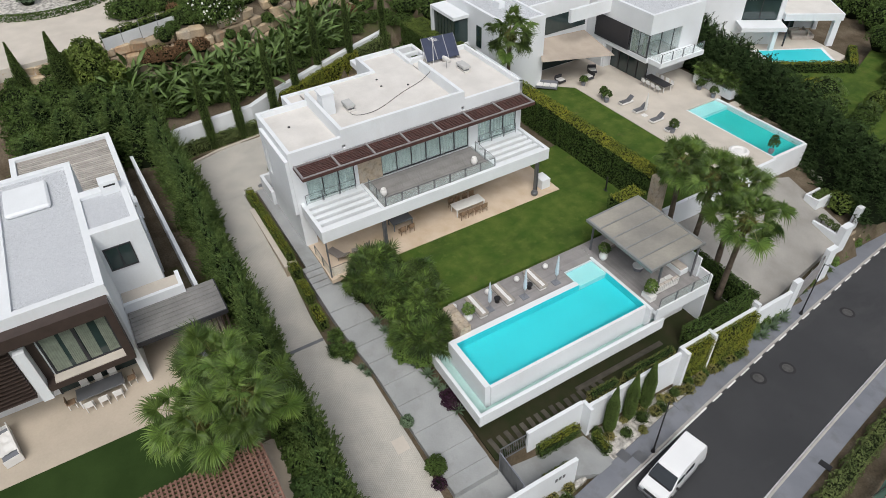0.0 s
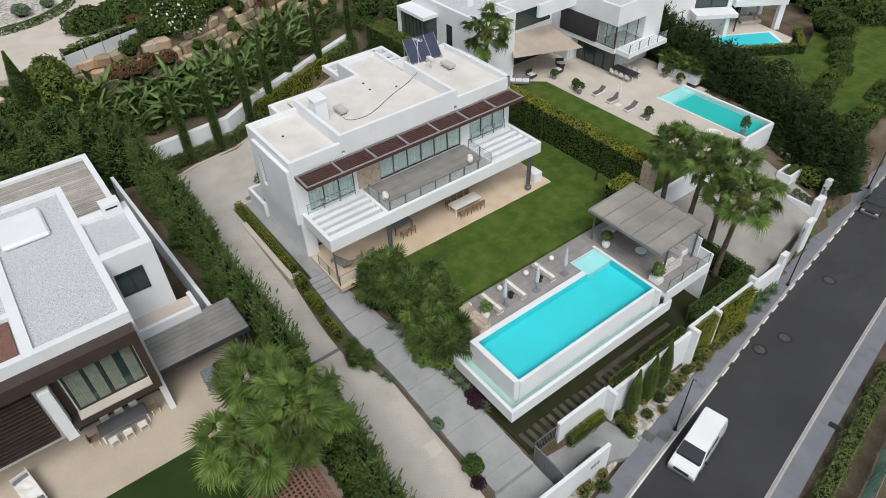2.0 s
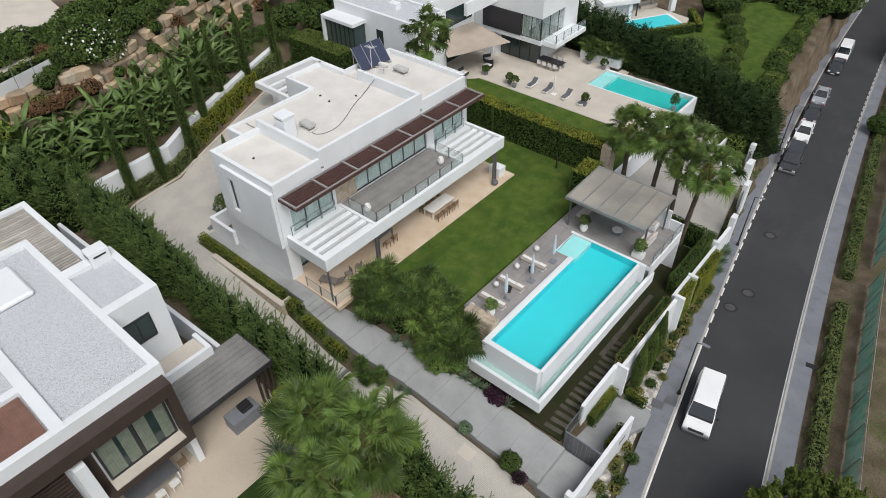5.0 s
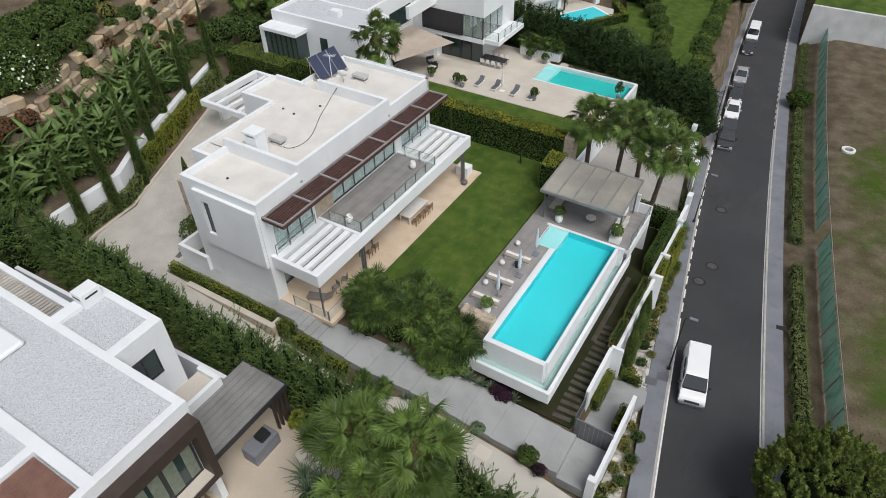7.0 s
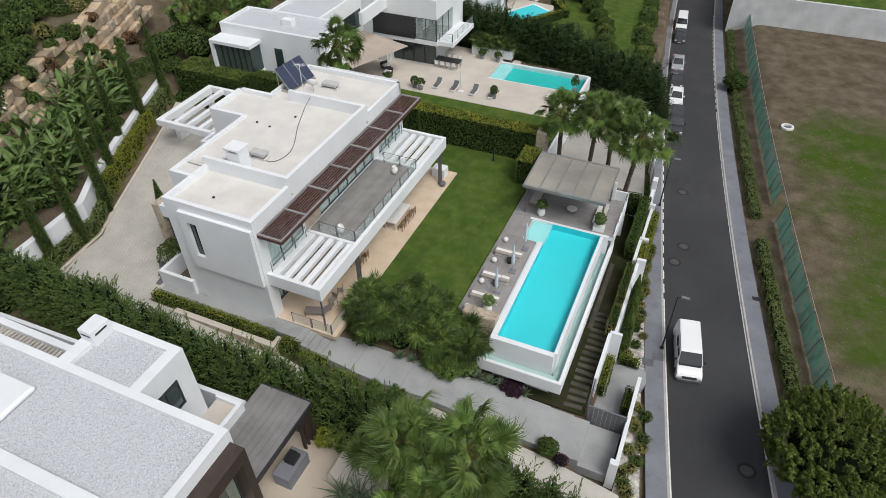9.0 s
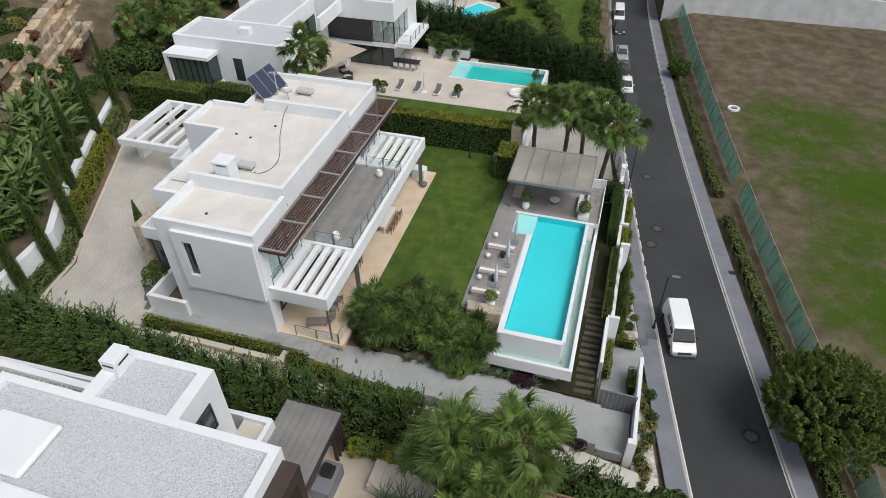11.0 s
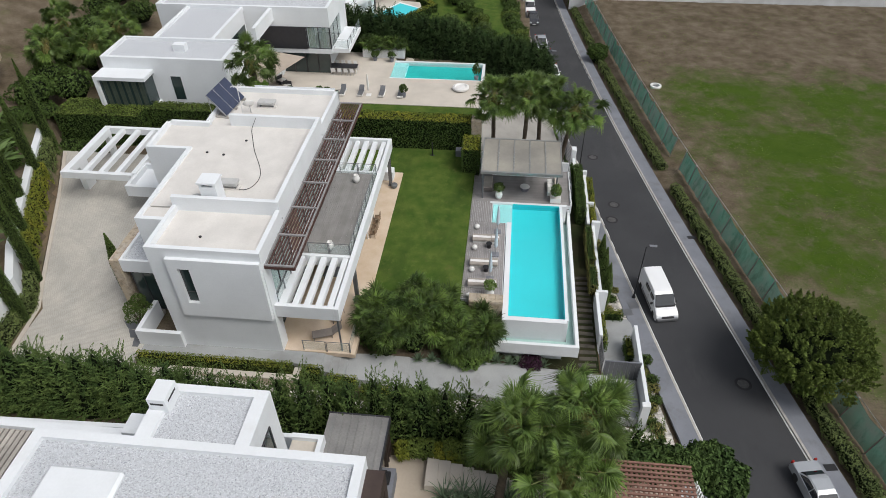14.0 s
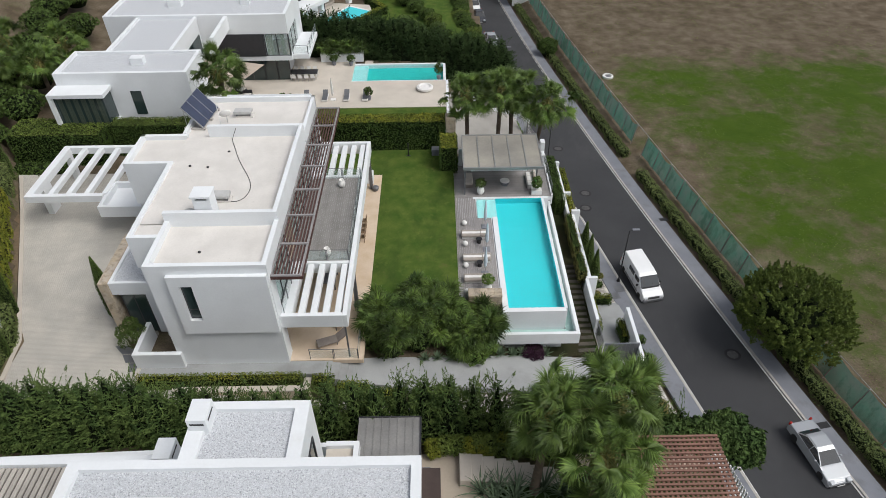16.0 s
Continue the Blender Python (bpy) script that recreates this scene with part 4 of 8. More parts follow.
def fan_mesh(blades, R, pet, seed, wide=0.036, leaf=M_PALM):
    """A fan palm frond along +x: arched stalk, pleated fan, split drooping blade tips."""
    r = random.Random(seed)
    bm = bmesh.new()
    tube(bm, [(0, 0, 0), (pet * 0.5, 0, 0.10 * pet), (pet, 0, 0.08 * pet)], [0.035, 0.024, 0.016], 4)
    for f in bm.faces:
        f.material_index = 1
    fold = r.uniform(0.15, 0.45)
    for i in range(blades):
        a = radians(-128 + 256 * (i + r.uniform(-0.2, 0.2)) / (blades - 1))
        L = R * (0.70 + 0.30 * math.cos(a * 0.7)) * r.uniform(0.86, 1.10)
        d = Vector((math.cos(a), math.sin(a), 0))
        s = Vector((-d.y, d.x, 0))
        w = R * wide * r.uniform(0.8, 1.1)
        b = Vector((pet, 0, 0.08 * pet))
        up = fold * abs(math.sin(a))
        hang = R * r.uniform(0.08, 0.34)
        at_ = lambda q, o: b + d * (L * q) + s * (w * o) + Vector((0, 0, L * up * q - hang * max(0, q - 0.35) ** 2 * 4))
        ridge = Vector((0, 0, w * 0.9))
        v = [bm.verts.new(q) for q in (b, at_(0.5, 1) - ridge, at_(0.5, 0) + ridge, at_(0.5, -1) - ridge, at_(0.78, 0.55), at_(0.78, -0.55), at_(1.0, 0.0) + Vector((r.uniform(-0.06, 0.06), r.uniform(-0.06, 0.06), -hang * r.uniform(0.2, 1.6))))]
        for f in ((0, 1, 2), (0, 2, 3), (1, 4, 2), (2, 5, 3), (2, 4, 5), (4, 6, 5)):
            bm.faces.new([v[k] for k in f])
    me = mesh_of(bm, leaf, "frond")
    me.materials.append(M_STALK)
    return me


FANS = [fan_mesh(46, 0.98, 1.0 + 0.25 * s, s, 0.034) for s in range(4)]
FANS_S = [fan_mesh(20, 0.9, 0.55, s + 9, 0.05, M_PALMD) for s in range(2)]


def palm(x, y, z, h, n, size, label, group, lean=(0, 0)):
    t = thing("fan_palm", label, "palm tree", group, at=(x, y, z))
    pts = [(lean[0] * (i / 12) ** 1.4, lean[1] * (i / 12) ** 1.4, h * i / 12) for i in range(13)]
    rad = [0.26 - 0.07 * min(1, i / 6) + (0.06 if i > 9 else 0) + 0.015 * (i % 2) for i in range(13)]
    part("trunk", tube(bmesh.new(), pts, rad, 10), M_BARK, t, "fibrous brown trunk", True)
    P, D = crown_points(260, 0.5, 1.6, "dome")
    part("dead_skirt", leaf_mesh(P + np.array([lean[0], lean[1], h - 1.5]), D, 0.12, M_TUFT, 5, "skirt", 0.5, 2), None, t, "dry brown hanging leaf bases")
    r = random.Random(int(x * 100))
    for i in range(n):
        u = (i + 0.5) / n
        el = 78 - 128 * u ** 0.85 + r.uniform(-16, 16)
        az = i * 137.5 + r.uniform(-26, 26)
        s = size * r.uniform(0.74, 1.12) * (0.75 + 0.30 * min(1, u * 2))
        m = pose(lean[0], lean[1], h + 0.1 - 0.5 * u, 0, 0, az) @ pose(0, 0, 0, r.uniform(-70, 70), -el, 0) @ Matrix.Diagonal((s, s, s, 1))
        piece("frond", FANS[(i * 7 + i // 3) % 4], t, m)


palm(14.7, -10.4, 2.0, 5.5, 46, 1.2, "large fan palm with loose drooping green fans", "garden palms", (0.5, 0.9))
palm(17.7, -9.7, 2.0, 6.2, 46, 1.18, "large fan palm with upright green fans", "garden palms", (0.6, 0.7))
palm(17.0, -11.9, 2.0, 5.0, 40, 1.15, "large fan palm with broad hanging green fans", "garden palms", (0.4, 0.5))
for x, y, z, h, s, lean in ((19.2, 26.7, -4.2, 9.3, 1.15, (0.8, -1.0)), (15.7, 26.6, -3.2, 9.0, 1.1, (0.2, 0.2)), (12.9, 26.9, -2.5, 7.8, 1.05, (-0.2, 0.1)), (17.3, 28.2, -3.6, 8.6, 1.05, (-0.3, 0.2))):
    palm(x, y, z, h, 38, s, "tall fan palm in a group behind the pavilion", "pavilion palms", lean)
palm(-9.2, 26.0, -1.2, 9.5, 40, 1.15, "fan palm rising above the clipped hedge", "neighbour palm")
for x, y, z in ((-31, 36, 1.0), (-34, 33, 2.2), (-30, 40, 1.5), (-35, 38, 2.5)):
    palm(x, y, z, 4.0, 30, 1.15, "low fan palm on the rocky bank", "bank palms")


def frond_bush(x, y, z, n, size, label, group="garden shrubs"):
    t = thing("palmetto_shrub", label, "shrub", group, at=(x, y, z))
    r = random.Random(int(x * 71 + y * 13))
    for i in range(n):
        u = (i + 0.5) / n
        m = pose(r.uniform(-0.3, 0.3) * size, r.uniform(-0.3, 0.3) * size, r.uniform(0.1, 0.9) * size, 0, 0, i * 137.5) @ pose(0, 0, 0, r.uniform(-25, 25), -(75 - 95 * u), 0) @ Matrix.Diagonal((size, size, size, 1))
        piece("frond", FANS_S[i % 2], t, m)


def leafy_bush(x, y, z, r, h, label, leaf=M_BUSH, n=900, size=0.12, group="garden shrubs", long=1.8, name="shrub"):
    if group.startswith("bank") and name == "shrub":
        name = "bank_shrub"
    t = thing(name, label, "shrub", group, at=(x, y, z))
    P, D = crown_points(int(n * 1.7), r, h, "dome")
    part("foliage", leaf_mesh(P, D, size * 0.72, leaf, long), None, t)
    # dark solid standing in for shade within the bush
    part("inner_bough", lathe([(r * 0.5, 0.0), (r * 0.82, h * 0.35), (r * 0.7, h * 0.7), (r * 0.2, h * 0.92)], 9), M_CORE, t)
    return t


# dense bed between lawn and path
for i, (x, y) in enumerate(((5.6, 2.6), (7.0, 3.4), (8.6, 4.2), (10.0, 4.9), (10.8, 5.2), (6.2, 4.4), (7.8, 5.4), (9.2, 5.6), (11.4, 3.9), (10.2, 3.5), (8.4, 2.9), (6.6, 2.0), (12.2, 3.0), (13.0, 4.0))):
    z = max(path_z(x) - 0.1, ground_z(x, y) - 0.1)
    hi = (0.9 if x < 8.6 else 0.9 - 1.9 * min(1, (x - 8.6) / 2.2)) - z
    leafy_bush(x, y, z, 1.2, max(1.0, hi), "dense dark green shrub under the palmettos", M_BUSH, 800, 0.14)
    top = z + max(1.0, hi)
    for k in range(3):
        frond_bush(x + random.uniform(-0.8, 0.8), y + random.uniform(-0.8, 0.8), top - 0.75, 17, random.uniform(0.8, 1.15), "palmetto with dark green fan leaves")
for x, y in ((12.4, 2.3), (13.2, 3.2), (11.3, 2.6)):
    leafy_bush(x, y, path_z(x) - 0.1, 0.9, 1.3, "bright green rounded shrub beside the steps", M_PALM, 1000, 0.12)


def agave(x, y, z, r, label="grey-green agave rosette in the planting bed", n=22):
    t = thing("agave", label, "plant", "agaves", at=(x, y, z))
    for i in range(n):
        u = (i + 0.5) / n
        m = pose(0, 0, 0.03, 0, 0, i * 137.5) @ pose(0, 0, 0, 0, -(75 - 62 * u), 0) @ Matrix.Diagonal((r, r, r, 1))
        piece("leaf", AGLEAF, t, m)


bm = bmesh.new()
v = [bm.verts.new(p) for p in ((0, -0.07, 0), (0, 0.07, 0), (0.45, 0.11, -0.02), (0.45, -0.11, -0.02), (1.0, 0, 0.02), (0.45, 0, -0.06), (0, 0, -0.04))]
for f in ((0, 6, 5, 3), (6, 1, 2, 5), (3, 5, 4), (5, 2, 4)):
    bm.faces.new([v[i] for i in f])
AGLEAF = mesh_of(bm, M_AGAVE, "agave_leaf")
for x, y, r in ((9.8, 1.9, 0.6), (10.7, 2.0, 0.7), (11.5, 2.0, 0.6), (12.4, 2.3, 0.55), (14.3, 2.9, 0.75), (15.2, 3.0, 0.65), (15.9, 3.2, 0.6), (17.6, 3.3, 0.7), (13.3, 2.5, 0.6), (8.9, 1.7, 0.6)):
    agave(x, y, path_z(x) + 0.05, r)
leafy_bush(16.9, 3.35, path_z(17) - 0.1, 0.7, 0.6, "dark purple leafy ground cover under the pool", M_PURPLE, 800, 0.10)
leafy_bush(16.3, 3.3, path_z(16) - 0.1, 0.5, 0.45, "dark purple leafy ground cover under the pool", M_PURPLE, 500, 0.10)
leafy_bush(16.73, -0.1, path_z(16.7) - 0.15, 0.42, 0.75, "small round clipped shrub beside the drive", M_AGAVE, 600, 0.09)
leafy_bush(20.3, 0.0, path_z(20.3) - 0.15, 0.62, 1.05, "round spiky green shrub beside the drive", M_BUSH, 900, 0.08, long=3)
leafy_bush(21.3, -0.35, path_z(21.3) - 0.1, 0.45, 0.5, "dark purple shrub beside the drive", M_PURPLE, 400, 0.08)
# bed between drive and path
for x, y in ((8.6, -1.5), (10.1, -1.2), (9.6, -1.9)):
    frond_bush(x, y, path_z(x) - 0.2, 24, 0.52, "small palmetto in the bed beside the drive")
for x, y in ((10.6, -1.6), (11.6, -0.9), (12.2, -0.7)):
    agave(x, y, path_z(x) - 0.15, 0.5)
for i in range(14):
    leafy_bush(-20.5 - (i % 5) * 2.0 + random.uniform(-0.5, 0.5), -10.0 - (i // 5) * 3.2, ground_z(-21 - (i % 5) * 2.0, -11) - 0.3, 1.9, 2.4, "dense green ground-cover shrub on the bank", M_BUSH, 1300, 0.17, "bank ground cover")


def banana(x, y, z, s, n=11):
    t = thing("banana_plant", "broad-leaved strelitzia clump on the planted bank", "plant", "bank plants", at=(x, y, z))
    r = random.Random(int(x * 37 + y * 91))
    for i in range(n):
        u = (i + 0.5) / n
        k = s * r.uniform(0.75, 1.15)
        m = pose(r.uniform(-0.5, 0.5), r.uniform(-0.5, 0.5), r.uniform(0.0, 1.3), 0, 0, i * 137.5 + r.uniform(-20, 20)) @ pose(0, 0, 0, r.uniform(-50, 50), -(84 - 62 * u + r.uniform(-10, 10)), 0) @ Matrix.Diagonal((k, k, k, 1))
        piece("leaf", BANLEAF, t, m)


bm = bmesh.new()
tube(bm, [(0, 0, 0), (0.6, 0, 0.0), (1.1, 0, -0.02)], [0.04, 0.03, 0.02], 4)
prev = None
for i in range(8):
    u = i / 7
    x = 1.1 + 1.5 * u
    w = 0.21 * math.sin(math.pi * (0.08 + 0.9 * u)) ** 0.6
    z = -0.85 * u * u
    row = [bm.verts.new(p) for p in ((x, -w, z - 0.08 - 0.03 * (i % 2)), (x, 0, z), (x, w, z - 0.08 - 0.03 * ((i + 1) % 2)))]
    if prev:
        bm.faces.new((prev[0], row[0], row[1], prev[1]))
        bm.faces.new((prev[1], row[1], row[2], prev[2]))
    prev = row
BANLEAF = mesh_of(bm, M_BANANA, "broad_leaf")
for i in range(58):
    y = -9 + (i % 29) * 0.95 + random.uniform(-0.4, 0.4)
    d = (2.5 if i < 29 else 4.4) + random.uniform(0, 1.8)
    if y > 15 and i % 2:
        continue
    x = back_x(y) - 1.3 - d
    banana(x, y, ground_z(x, y) - 0.1, random.uniform(0.75, 1.1), 19)


# neighbour's garden under the palms
def strap_plant(x, y, z, r, n=26):
    t = thing("strap_leaf_plant", "spiky grey-green strap-leaved plant in the bed", "plant", "strap plants", at=(x, y, z))
    rr = random.Random(int(x * 53 + y * 31))
    for i in range(n):
        u = (i + 0.5) / n
        piece("leaf", STRAP, t, pose(0, 0, 0, 0, 0, i * 137.5) @ pose(0, 0, 0, rr.uniform(-20, 20), -(84 - 55 * u), 0) @ Matrix.Diagonal((r * rr.uniform(0.8, 1.2), r, r, 1)))


bm = bmesh.new()
prev = None
for q, zz, w in ((0, 0, 0.035), (0.5, 0.05, 0.045), (0.9, 0.02, 0.04), (1.25, -0.12, 0.02), (1.45, -0.3, 0.004)):
    row = [bm.verts.new((q, -w, zz)), bm.verts.new((q, 0, zz - 0.02)), bm.verts.new((q, w, zz))]
    if prev:
        bm.faces.new((prev[0], row[0], row[1], prev[1]))
        bm.faces.new((prev[1], row[1], row[2], prev[2]))
    prev = row
STRAP = mesh_of(bm, M_AGAVE, "strap_leaf")
for x, y in ((12.0, -10.5), (12.9, -10.3), (13.8, -10.4), (13.6, -11.0), (15.2, -10.4), (16.1, -10.6), (12.6, -11.0), (16.9, -10.9)):
    strap_plant(x, y, 2.0, random.uniform(0.8, 1.05))
for x, y in ((12.3, -7.95), (13.2, -8.0), (14.1, -8.05), (15.0, -8.1), (15.9, -8.15)):
    leafy_bush(x, y, 1.9, 0.6, 1.0, "yellow-green low shrub beside the garden steps", M_HEDGEY if x < 13 else M_CAROB, 600, 0.12)
gs = thing("garden_steps", "pale stepped garden path beneath the palms", "steps", at=(0, 0, 0))
for i in range(10):
    part("step", boxes((10.9 + i * 0.62, -10.1, 1.7, 11.53 + i * 0.62, -8.45 - 0.1 * i, 2.62 - 0.055 * i), bev=0.02), M_CREAM, gs)

single("garden_path", boxes((17.0, -9.5, 1.7, 23.7, -8.1, 2.05), bev=0.02), M_LTERR, "smooth pale garden path beneath the palms", "path", kind="structure")
for i in range(9):
    leafy_bush(16.4 + i * 0.8, -7.75, 1.6, 0.6, 1.3, "dark leafy shrub at the foot of the conifers", M_BUSH, 420, 0.12, "path shrubs", 2.2)

# ---- clipped hedges round the villa ----
for x0, x1 in ((-29.5, -21), (-21, -12), (-12, -1), (-1, 10.7)):
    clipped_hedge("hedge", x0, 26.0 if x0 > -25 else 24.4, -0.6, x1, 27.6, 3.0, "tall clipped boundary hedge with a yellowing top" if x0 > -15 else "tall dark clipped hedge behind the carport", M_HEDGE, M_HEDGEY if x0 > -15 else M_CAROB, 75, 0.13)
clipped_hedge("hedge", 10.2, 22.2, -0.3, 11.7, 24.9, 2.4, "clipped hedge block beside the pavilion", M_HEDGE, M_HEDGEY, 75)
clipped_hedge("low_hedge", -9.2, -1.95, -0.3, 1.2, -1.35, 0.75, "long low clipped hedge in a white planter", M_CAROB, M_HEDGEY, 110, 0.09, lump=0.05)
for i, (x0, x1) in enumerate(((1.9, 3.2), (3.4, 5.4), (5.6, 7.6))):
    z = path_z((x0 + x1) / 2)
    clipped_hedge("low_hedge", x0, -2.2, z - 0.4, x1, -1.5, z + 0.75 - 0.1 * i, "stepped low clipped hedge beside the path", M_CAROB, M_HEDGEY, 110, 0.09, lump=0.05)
planter = thing("planter_wall", "low white-topped stone planter wall along the drive", "wall", kind="structure", at=(0, 0, 0))
part("coping", boxes((-6.9, -2.42, 0.08, 1.75, -2.0, 0.2), (1.3, -2.0, 0.08, 1.75, -1.4, 0.2), bev=0.01), M_CREAM, planter)
part("stone_face", boxes((-6.85, -2.38, -1.2, 1.7, -2.05, 0.08)), M_STONE, planter)
# ivy-covered retaining wall behind the yard
rw = thing("retaining_wall", "white retaining wall behind the yard, partly ivy-covered", "wall", kind="structure", at=(0, 0, 0))
pts = [(-17.6, -9.0), (-18.9, -4.0), (-19.4, 2.4), (-21.7, 6.0), (-24.4, 11.5), (-27.0, 17.0), (-29.4, 22.4)]
for i, (a, b) in enumerate(zip(pts, pts[1:])):
    d = Vector((b[0] - a[0], b[1] - a[1]))
    n = Vector((-d.y, d.x)).normalized() * 0.55
    part("wall_panel", prism([a, b, (b[0] + n.x, b[1] + n.y), (a[0] + n.x, a[1] + n.y)], -0.2, 2.85 - 0.06 * max(0, i - 1)), M_WHITE, rw)
    ang = math.degrees(math.atan2(d.y, d.x))
    h = clipped_hedge("ivy_hedge", 0, 0, 0, d.length, 0.75, 1.4 if i < 3 else 2.3, "ivy hedge climbing the retaining wall" if i < 3 else "yellowing ivy climbing the retaining wall", M_HEDGEY if i in (3, 4) else M_ROADH, None, 80, 0.13, lump=0.2)
    h.matrix_basis = pose((a[0] + b[0]) / 2, (a[1] + b[1]) / 2, 0.0, 0, 0, ang) @ pose(0, -0.3, 0)
single("planting_strip", prism([(-16.6, -9), (-18.0, -4), (-18.3, 2.2), (-20.4, 5.4), (-25.0, 15.5), (-28.6, 22.4), (-29.3, 22.4), (-27, 17), (-21.7, 6), (-19.4, 2.4), (-18.9, -4), (-17.6, -9)], -0.2, 0.09), M_EARTH, "strip of bare earth under the cypresses", "bed", kind="structure")
for i in range(24):
    y = -8 + i * 1.02
    x = back_x(y) - 3.3 - random.uniform(0, 0.9)
    leafy_bush(x, y, ground_z(x, y) - 0.2, random.uniform(0.55, 0.85), random.uniform(0.7, 1.1), "dark green low shrub along the wall top", M_BUSH, 330, 0.13, "wall top shrubs", 2.4)
# rough boulder wall on the bank
STONES = []
for s in range(4):
    bm = bmesh.new()
    bmesh.ops.create_cube(bm, size=1.0)
    bmesh.ops.bevel(bm, geom=bm.edges[:], offset=0.12, segments=1, affect="EDGES")
    for v in bm.verts:
        v.co += Vector(noise.noise_vector(v.co * 2 + Vector((s * 7, 0, 0)))) * 0.10
    STONES.append(mesh_of(bm, M_BOULDER, "boulder"))
bw = thing("boulder_wall", "dry-stone wall of large pale boulders on the bank", "wall", kind="structure", at=(0, 0, 0))
for k in range(5):
    for i in range(40):
        y = -22 + i * 1.42 + 0.7 * (k % 2) + random.uniform(-0.12, 0.12)
        d = 6.6 + k * 0.42 + 0.25 * noise.noise((y * 0.2, k, 0))
        if noise.noise((y * 0.3, k * 0.6, 5)) > 0.36:
            continue
        x = back_x(max(y, -12)) - 1.2 - d
        piece("boulder", STONES[(i + k) % 4], bw, pose(x, y, 4.3 + k * 0.92, random.uniform(-5, 5), random.uniform(-5, 5), (0 if y < 2 else 25) + random.uniform(-6, 6)) @ Matrix.Diagonal((1.1, random.uniform(1.25, 1.55), random.uniform(0.85, 1.05), 1)))
single("upper_yard", prism([(-27.3, -45), (-27.3, -16), (-27.6, -8), (-29.7, -0.5), (-35, 5), (-62, 9), (-62, -45)], 6.8, 8.75), M_CREAM, "pale sandy yard above the boulder wall", "yard", kind="structure")
for i in range(70):
    y = -9 + (i % 35) * 0.95
    x = back_x(y) - 1.5 - (1.5 if i < 35 else 3.6) - random.uniform(0, 2.4)
    leafy_bush(x, y, ground_z(x, y) - 0.2, random.uniform(0.8, 1.2), random.uniform(0.6, 1.0), "low green ground cover on the planted bank", M_BUSH, 330, 0.16, "bank ground cover")
for i in range(46):
    y = -20 + i * 1.1
    x = back_x(max(y, -12)) - 1.2 - random.uniform(4.0, 12.5)
    k = i % 6
    leafy_bush(x, y, ground_z(x, y) - 0.2, random.uniform(0.6, 1.3), random.uniform(0.8, 1.7), ("russet dry shrub among the boulders" if k == 0 else "wild green shrub among the boulders"), (M_RUST if k == 0 else M_TUFT if k == 3 else M_BUSH), 520, 0.14, "bank shrubs")
for i in range(12):
    y = -4 + i * 3.2
    x = back_x(y) - 15.0 - random.uniform(0, 2)
    leafy_bush(x, y, ground_z(x, y) - 0.3, 2.2, 2.6, "broad green bush along the top of the bank", M_BUSH, 1500, 0.2, "bank top shrubs")
for i in range(10):
    y = 0.5 + i * 1.35
    leafy_bush(back_x(max(y, -12)) - 1.2 - 9.6 - random.uniform(0, 0.8), y, 8.2, random.uniform(1.1, 1.6), random.uniform(1.5, 2.3), "dense green bush overhanging the boulder wall", M_BUSH, 700, 0.17, "bank top shrubs")
for i in range(22):
    x, y = -25.5 - (i % 6) * 1.35 + random.uniform(-0.4, 0.4), 23.5 + (i // 6) * 2.4 + random.uniform(-0.5, 0.5)
    leafy_bush(x, y, ground_z(x, y) - 0.3, 1.2, 0.9, "low green cover on the slope beside the far villa", M_BUSH, 420, 0.15, "slope cover")
for i in range(30):
    y = -21 + i * 1.55
    d = random.uniform(6.0, 8.0)
    x = back_x(max(y, -12)) - 1.2 - d
    leafy_bush(x, y, 4.0 + (d - 6.0) * 2.2, random.uniform(0.5, 0.9), random.uniform(0.8, 1.4), "shrub growing between the boulders", M_RUST if i % 7 == 0 else M_BUSH, 420, 0.13, "bank shrubs")
t = leafy_bush(-30.6, 3.2, 7.0, 3.1, 4.2, "large flowering green bush over the boulder wall", M_BUSH, 2200, 0.2, "bank top shrubs")
P, D = crown_points(200, 3.2, 4.3, "dome")
P, D = P[P[:, 0] > 0.3], D[P[:, 0] > 0.3]
part("blossom", leaf_mesh(P, D, 0.2, M_FLOWER, 1.2), None, t, "white blossom")
single("gravel_island", lathe([(8.2, -0.2), (8.2, 0.03), (0.5, 0.05)], 48), M_WGRAV, "round white gravel island in the upper yard", "gravel", kind="structure", at=(-47, -11, 8.74))
rh = thing("ring_hedge", "low clipped green hedge edging the round gravel island", "hedge", at=(-47, -11, 8.7))
th = rng.uniform(-1.6, 1.9, 5200)
ph = rng.uniform(0, math.pi, 5200)
D = np.stack([np.cos(ph) * np.cos(th), np.cos(ph) * np.sin(th), np.sin(ph)], 1)
P = np.stack([8.2 * np.cos(th), 8.2 * np.sin(th), np.zeros(5200)], 1) + D * np.array([0.5, 0.5, 0.65])
part("foliage", leaf_mesh(P, D, 0.13, M_HEDGE), None, rh)
for x, y, r, h in ((-42.5, -8.5, 0.8, 1.2), (-44.0, -13.0, 1.0, 1.6), (-43.5, -5.8, 0.6, 1.0)):
    leafy_bush(x, y, 8.75, r, h, "grey-green shrub on the white gravel island", M_AGAVE, 500, 0.13, "island shrubs", 3)
yf = thing("yard_fence", "blue-grey sheet fence along the top of the boulder wall", "fence", at=(0, 0, 0))
